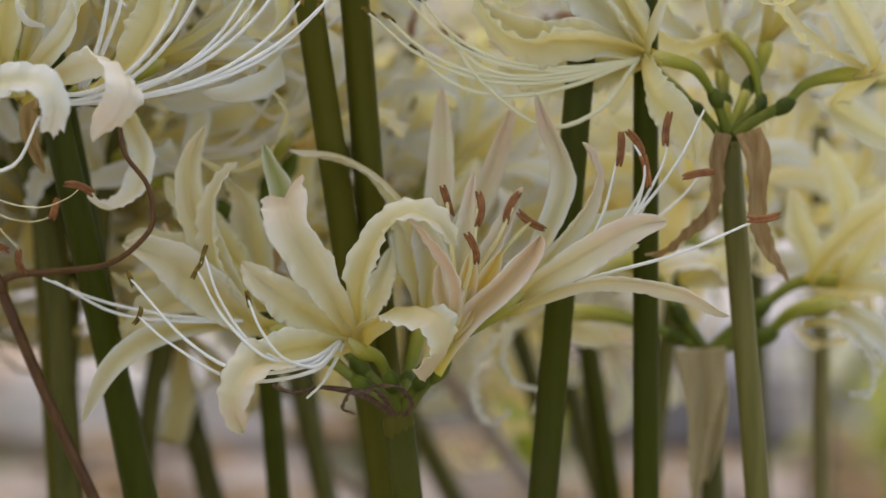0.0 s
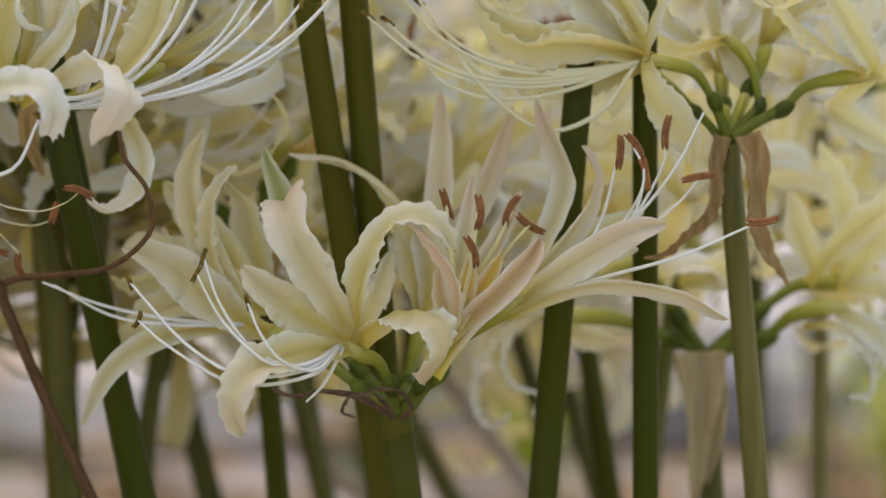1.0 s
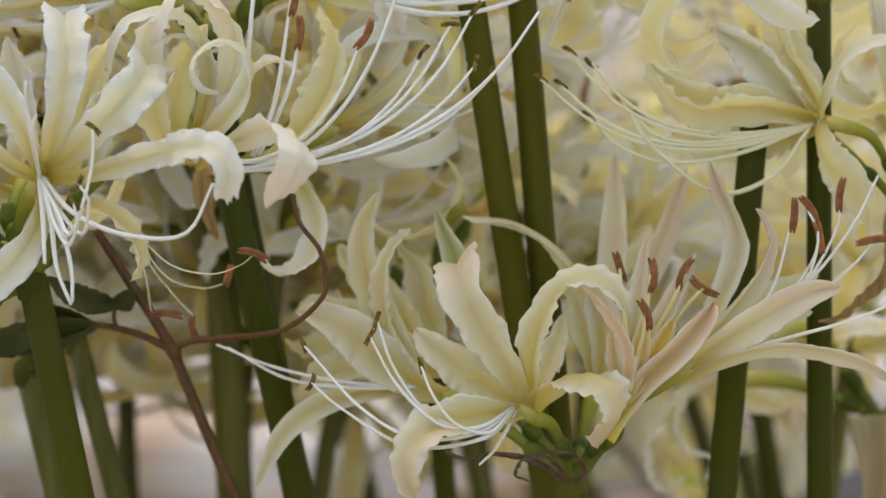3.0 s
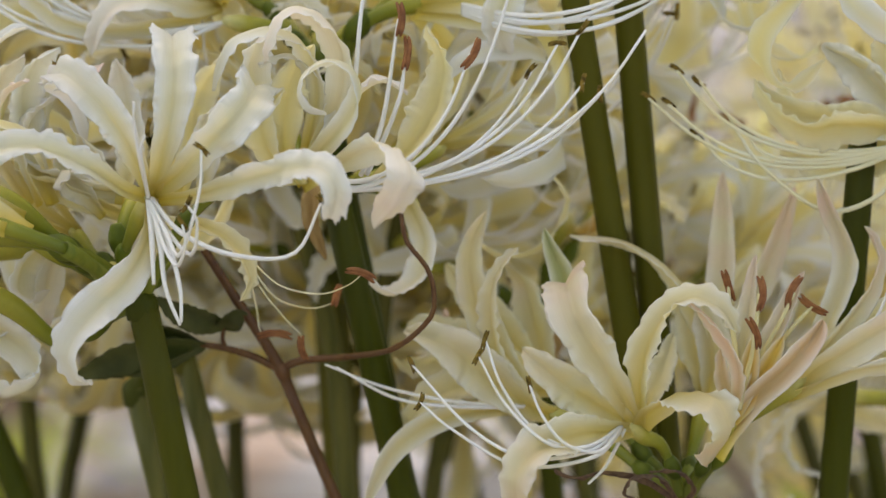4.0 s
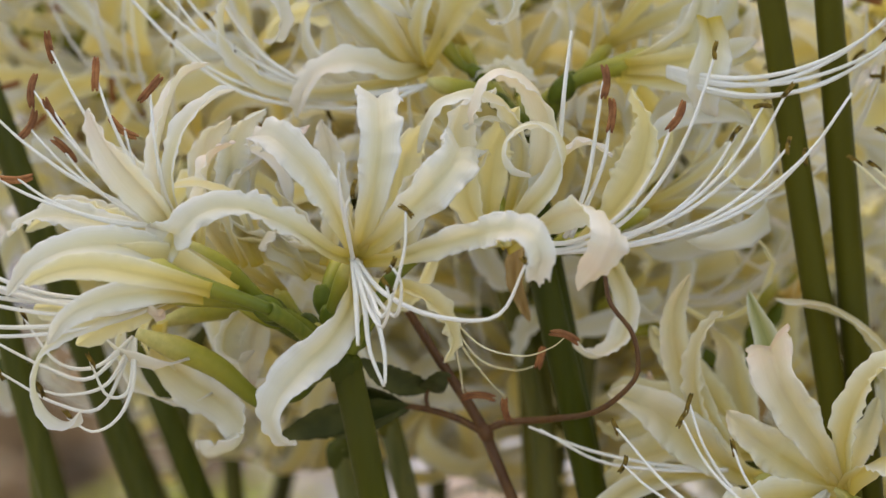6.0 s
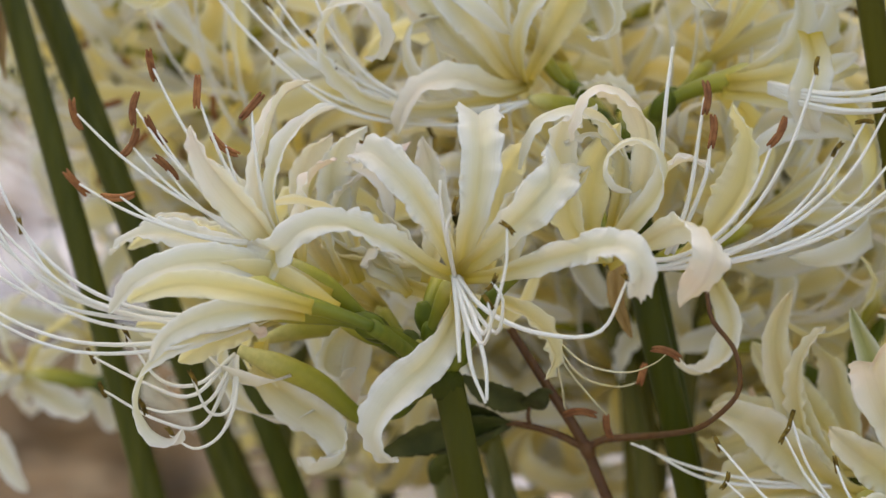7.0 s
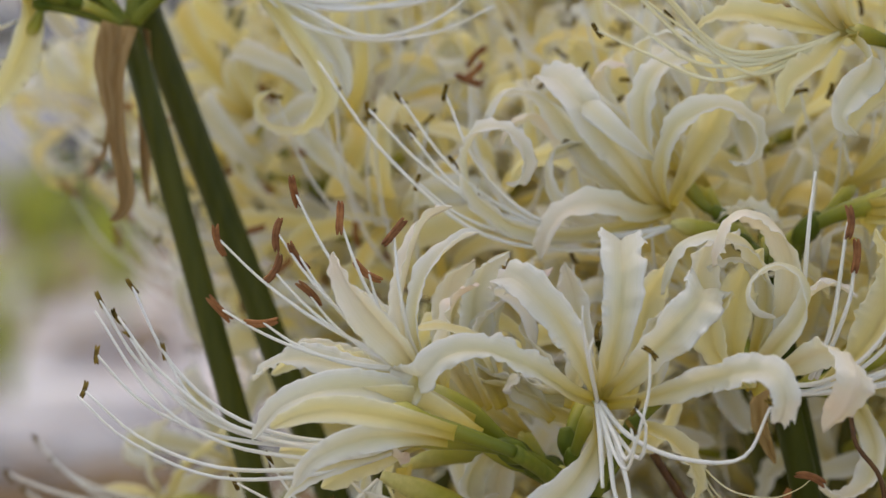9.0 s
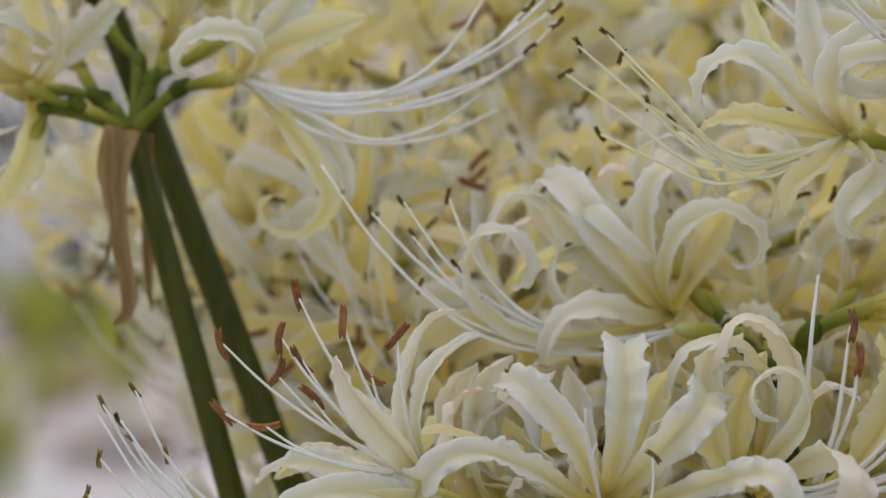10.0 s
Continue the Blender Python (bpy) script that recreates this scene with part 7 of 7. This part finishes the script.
bar("tendril", vine, ((-165.8, 0.0, 510.7), (-161.3, 0.0, 513.4), (-147.9, 0.0, 514.5), (-133.8, -26.0, 521.4), (-124.7, -30.0, 529.3), (-123.2, -30.0, 535.1), (-124.8, -30.0, 542.4), (-130.1, -30.0, 549.6), (-131.7, -26.0, 556.3), (-133.9, -24.0, 566.1)), (1.1, 0.85, 0.75, 0.65, 0.6), VINE, 40, 7)
bar("leaf_stalk", vine, ((-165.8, 0.0, 510.7), (-173.2, 0.0, 514.5), (-180.6, 0.0, 516.8), (-188.0, 0.0, 518.0)), (1.1, 0.95, 0.8), VINE, 16, 7)
bar("leaf_stalk", vine, ((-180.6, 0.0, 516.8), (-181.3, 0.0, 519.8), (-180.5, 0.0, 522.8)), (0.6, 0.5), VINE, 8, 7)
leaf(vine, 13.5, -40, (-185.8, 0.0, 517.6), (-195.0, -4.0, 517.6), (-206.4, -8.0, 516.1), (-219.6, -10.0, 510.9))
leaf(vine, 9.5, -30, (-180.5, 0.0, 522.1), (-185.6, -6.0, 525.4), (-192.4, -10.0, 529.1), (-196.5, -12.0, 532.4))
leaf(vine, 7.5, 20, (-180.8, 0.0, 522.1), (-178.2, -6.0, 525.3), (-175.7, -8.0, 527.9), (-173.5, -8.0, 527.2))
leaf(vine, 5.8, -50, (-186.6, 0.0, 518.0), (-193.1, -6.0, 522.4), (-198.7, -8.0, 524.3), (-203.1, -8.0, 526.5))
leaf(vine, 5.2, -60, (-188.1, 0.0, 516.8), (-193.6, -4.0, 514.5), (-199.3, -6.0, 511.9), (-205.3, -6.0, 510.7))
bar("knot", vine, ((-167.0, 0.0, 513.2), (-165.8, 0.0, 510.7), (-164.7, 0.0, 507.7)), (0.9, 1.9, 2.1, 1.8, 0.9), VINE, 10, 9)


CANE = plain("dry_cane", (0.48, 0.38, 0.33), (0.62, 0.52, 0.46), 0.8, 60, (5, 5, 0.5), 0.5, 0, 0.3)


def cane(top, foot, r):
    """A dead stalk that leans between the living ones, with a swollen joint and a broken tip."""
    root = new("dry_stalk")
    root.location = foot
    root.empty_display_size = 0.02
    tagged(root, "pale pinkish dead stalk leaning among the green ones", "stalk", "dead stalks in the bed")
    d = (Vector(top) - Vector(foot)) * 1000
    bend = Vector((d.z * 0.02, 0, 0))
    bar("stem", root, (Vector(), d * 0.35 + bend, d * 0.7 + bend * 0.6, d), (r * 1.15, r, r * 0.9, r * 0.8), CANE, 24, 10)
    bar("joint", root, (d * 0.70 + bend * 0.6 - d.normalized() * 5, d * 0.70 + bend * 0.6, d * 0.70 + bend * 0.6 + d.normalized() * 5), (r * 0.8, r * 1.2, r * 1.25, r * 0.8), CANE, 8, 10)
    bar("broken_tip", root, (d - d.normalized() * 2, d + Vector((2, -1, 3)), d + Vector((5, -2, 4))), (r * 0.7, r * 0.5, r * 0.15), CANE, 8, 7)


cane((-0.008, 1.36, 0.428), (0.279, 1.46, 0), 3.6)
cane((-0.074, 1.42, 0.397), (0.328, 1.52, 0), 3.2)
cane((0.073, 1.50, 0.400), (-0.038, 1.60, 0), 2.6)


# ---------------------------------------------------------------- the rest of the bed, further back
def stand(root, node, turn):
    """Sets a head on its own stalk, which grows from a clump on the ground."""
    one, two, foot = clump_path(node)
    root.matrix_basis = pose(*foot)
    up = Vector(node) - Vector(foot)
    for part in root.children:
        part.matrix_basis = Matrix.Translation(up) @ Matrix.Rotation(radians(turn), 4, "Z")
    bar("scape", root, [(q - foot) * 1000 for q in (Vector(node), one, two, foot)], (3.0, 3.3, 3.5, 3.8), PALE_STALK, 14, 9, "smooth olive-green flower stalk")


def bed():
    kinds = [wild_head(200 + i, 8 + i % 2, 1.14) for i in range(5)]
    rnd = random.Random(11)
    spots, tries = [], 0
    while len(spots) < 24 and tries < 6000:
        tries += 1
        az, y = rnd.uniform(-11.6, 8.5), rnd.uniform(1.5, 2.5)
        high = float(np.interp(az, (-13, -9, -5, 0, 8), (-0.6, -0.8, -3.5, -6.0, -6.4)))
        low = float(np.interp(az, (-13, -9, -5, 0, 8), (-7.0, -8.6, -9.8, -9.8, -9.4)))
        el = rnd.uniform(low, high) if len(spots) % 3 else rnd.uniform(low, low + 1.2)
        x, z = y * math.tan(radians(az)), 0.70 + y * math.tan(radians(el))
        if any(abs(az - a) < 1.9 and abs(el - c) < 1.3 for a, c, *_ in spots[-26:]):
            continue
        spots.append((az, el, x, y, z))
    for i, (az, el, x, y, z) in enumerate(spots):
        ob = copy_thing(kinds[i % 5], Matrix())
        stand(ob, (x, y, z), rnd.uniform(0, 360))
    for k in kinds:
        for o in (*k.children_recursive, k):
            bpy.data.objects.remove(o)


bed()
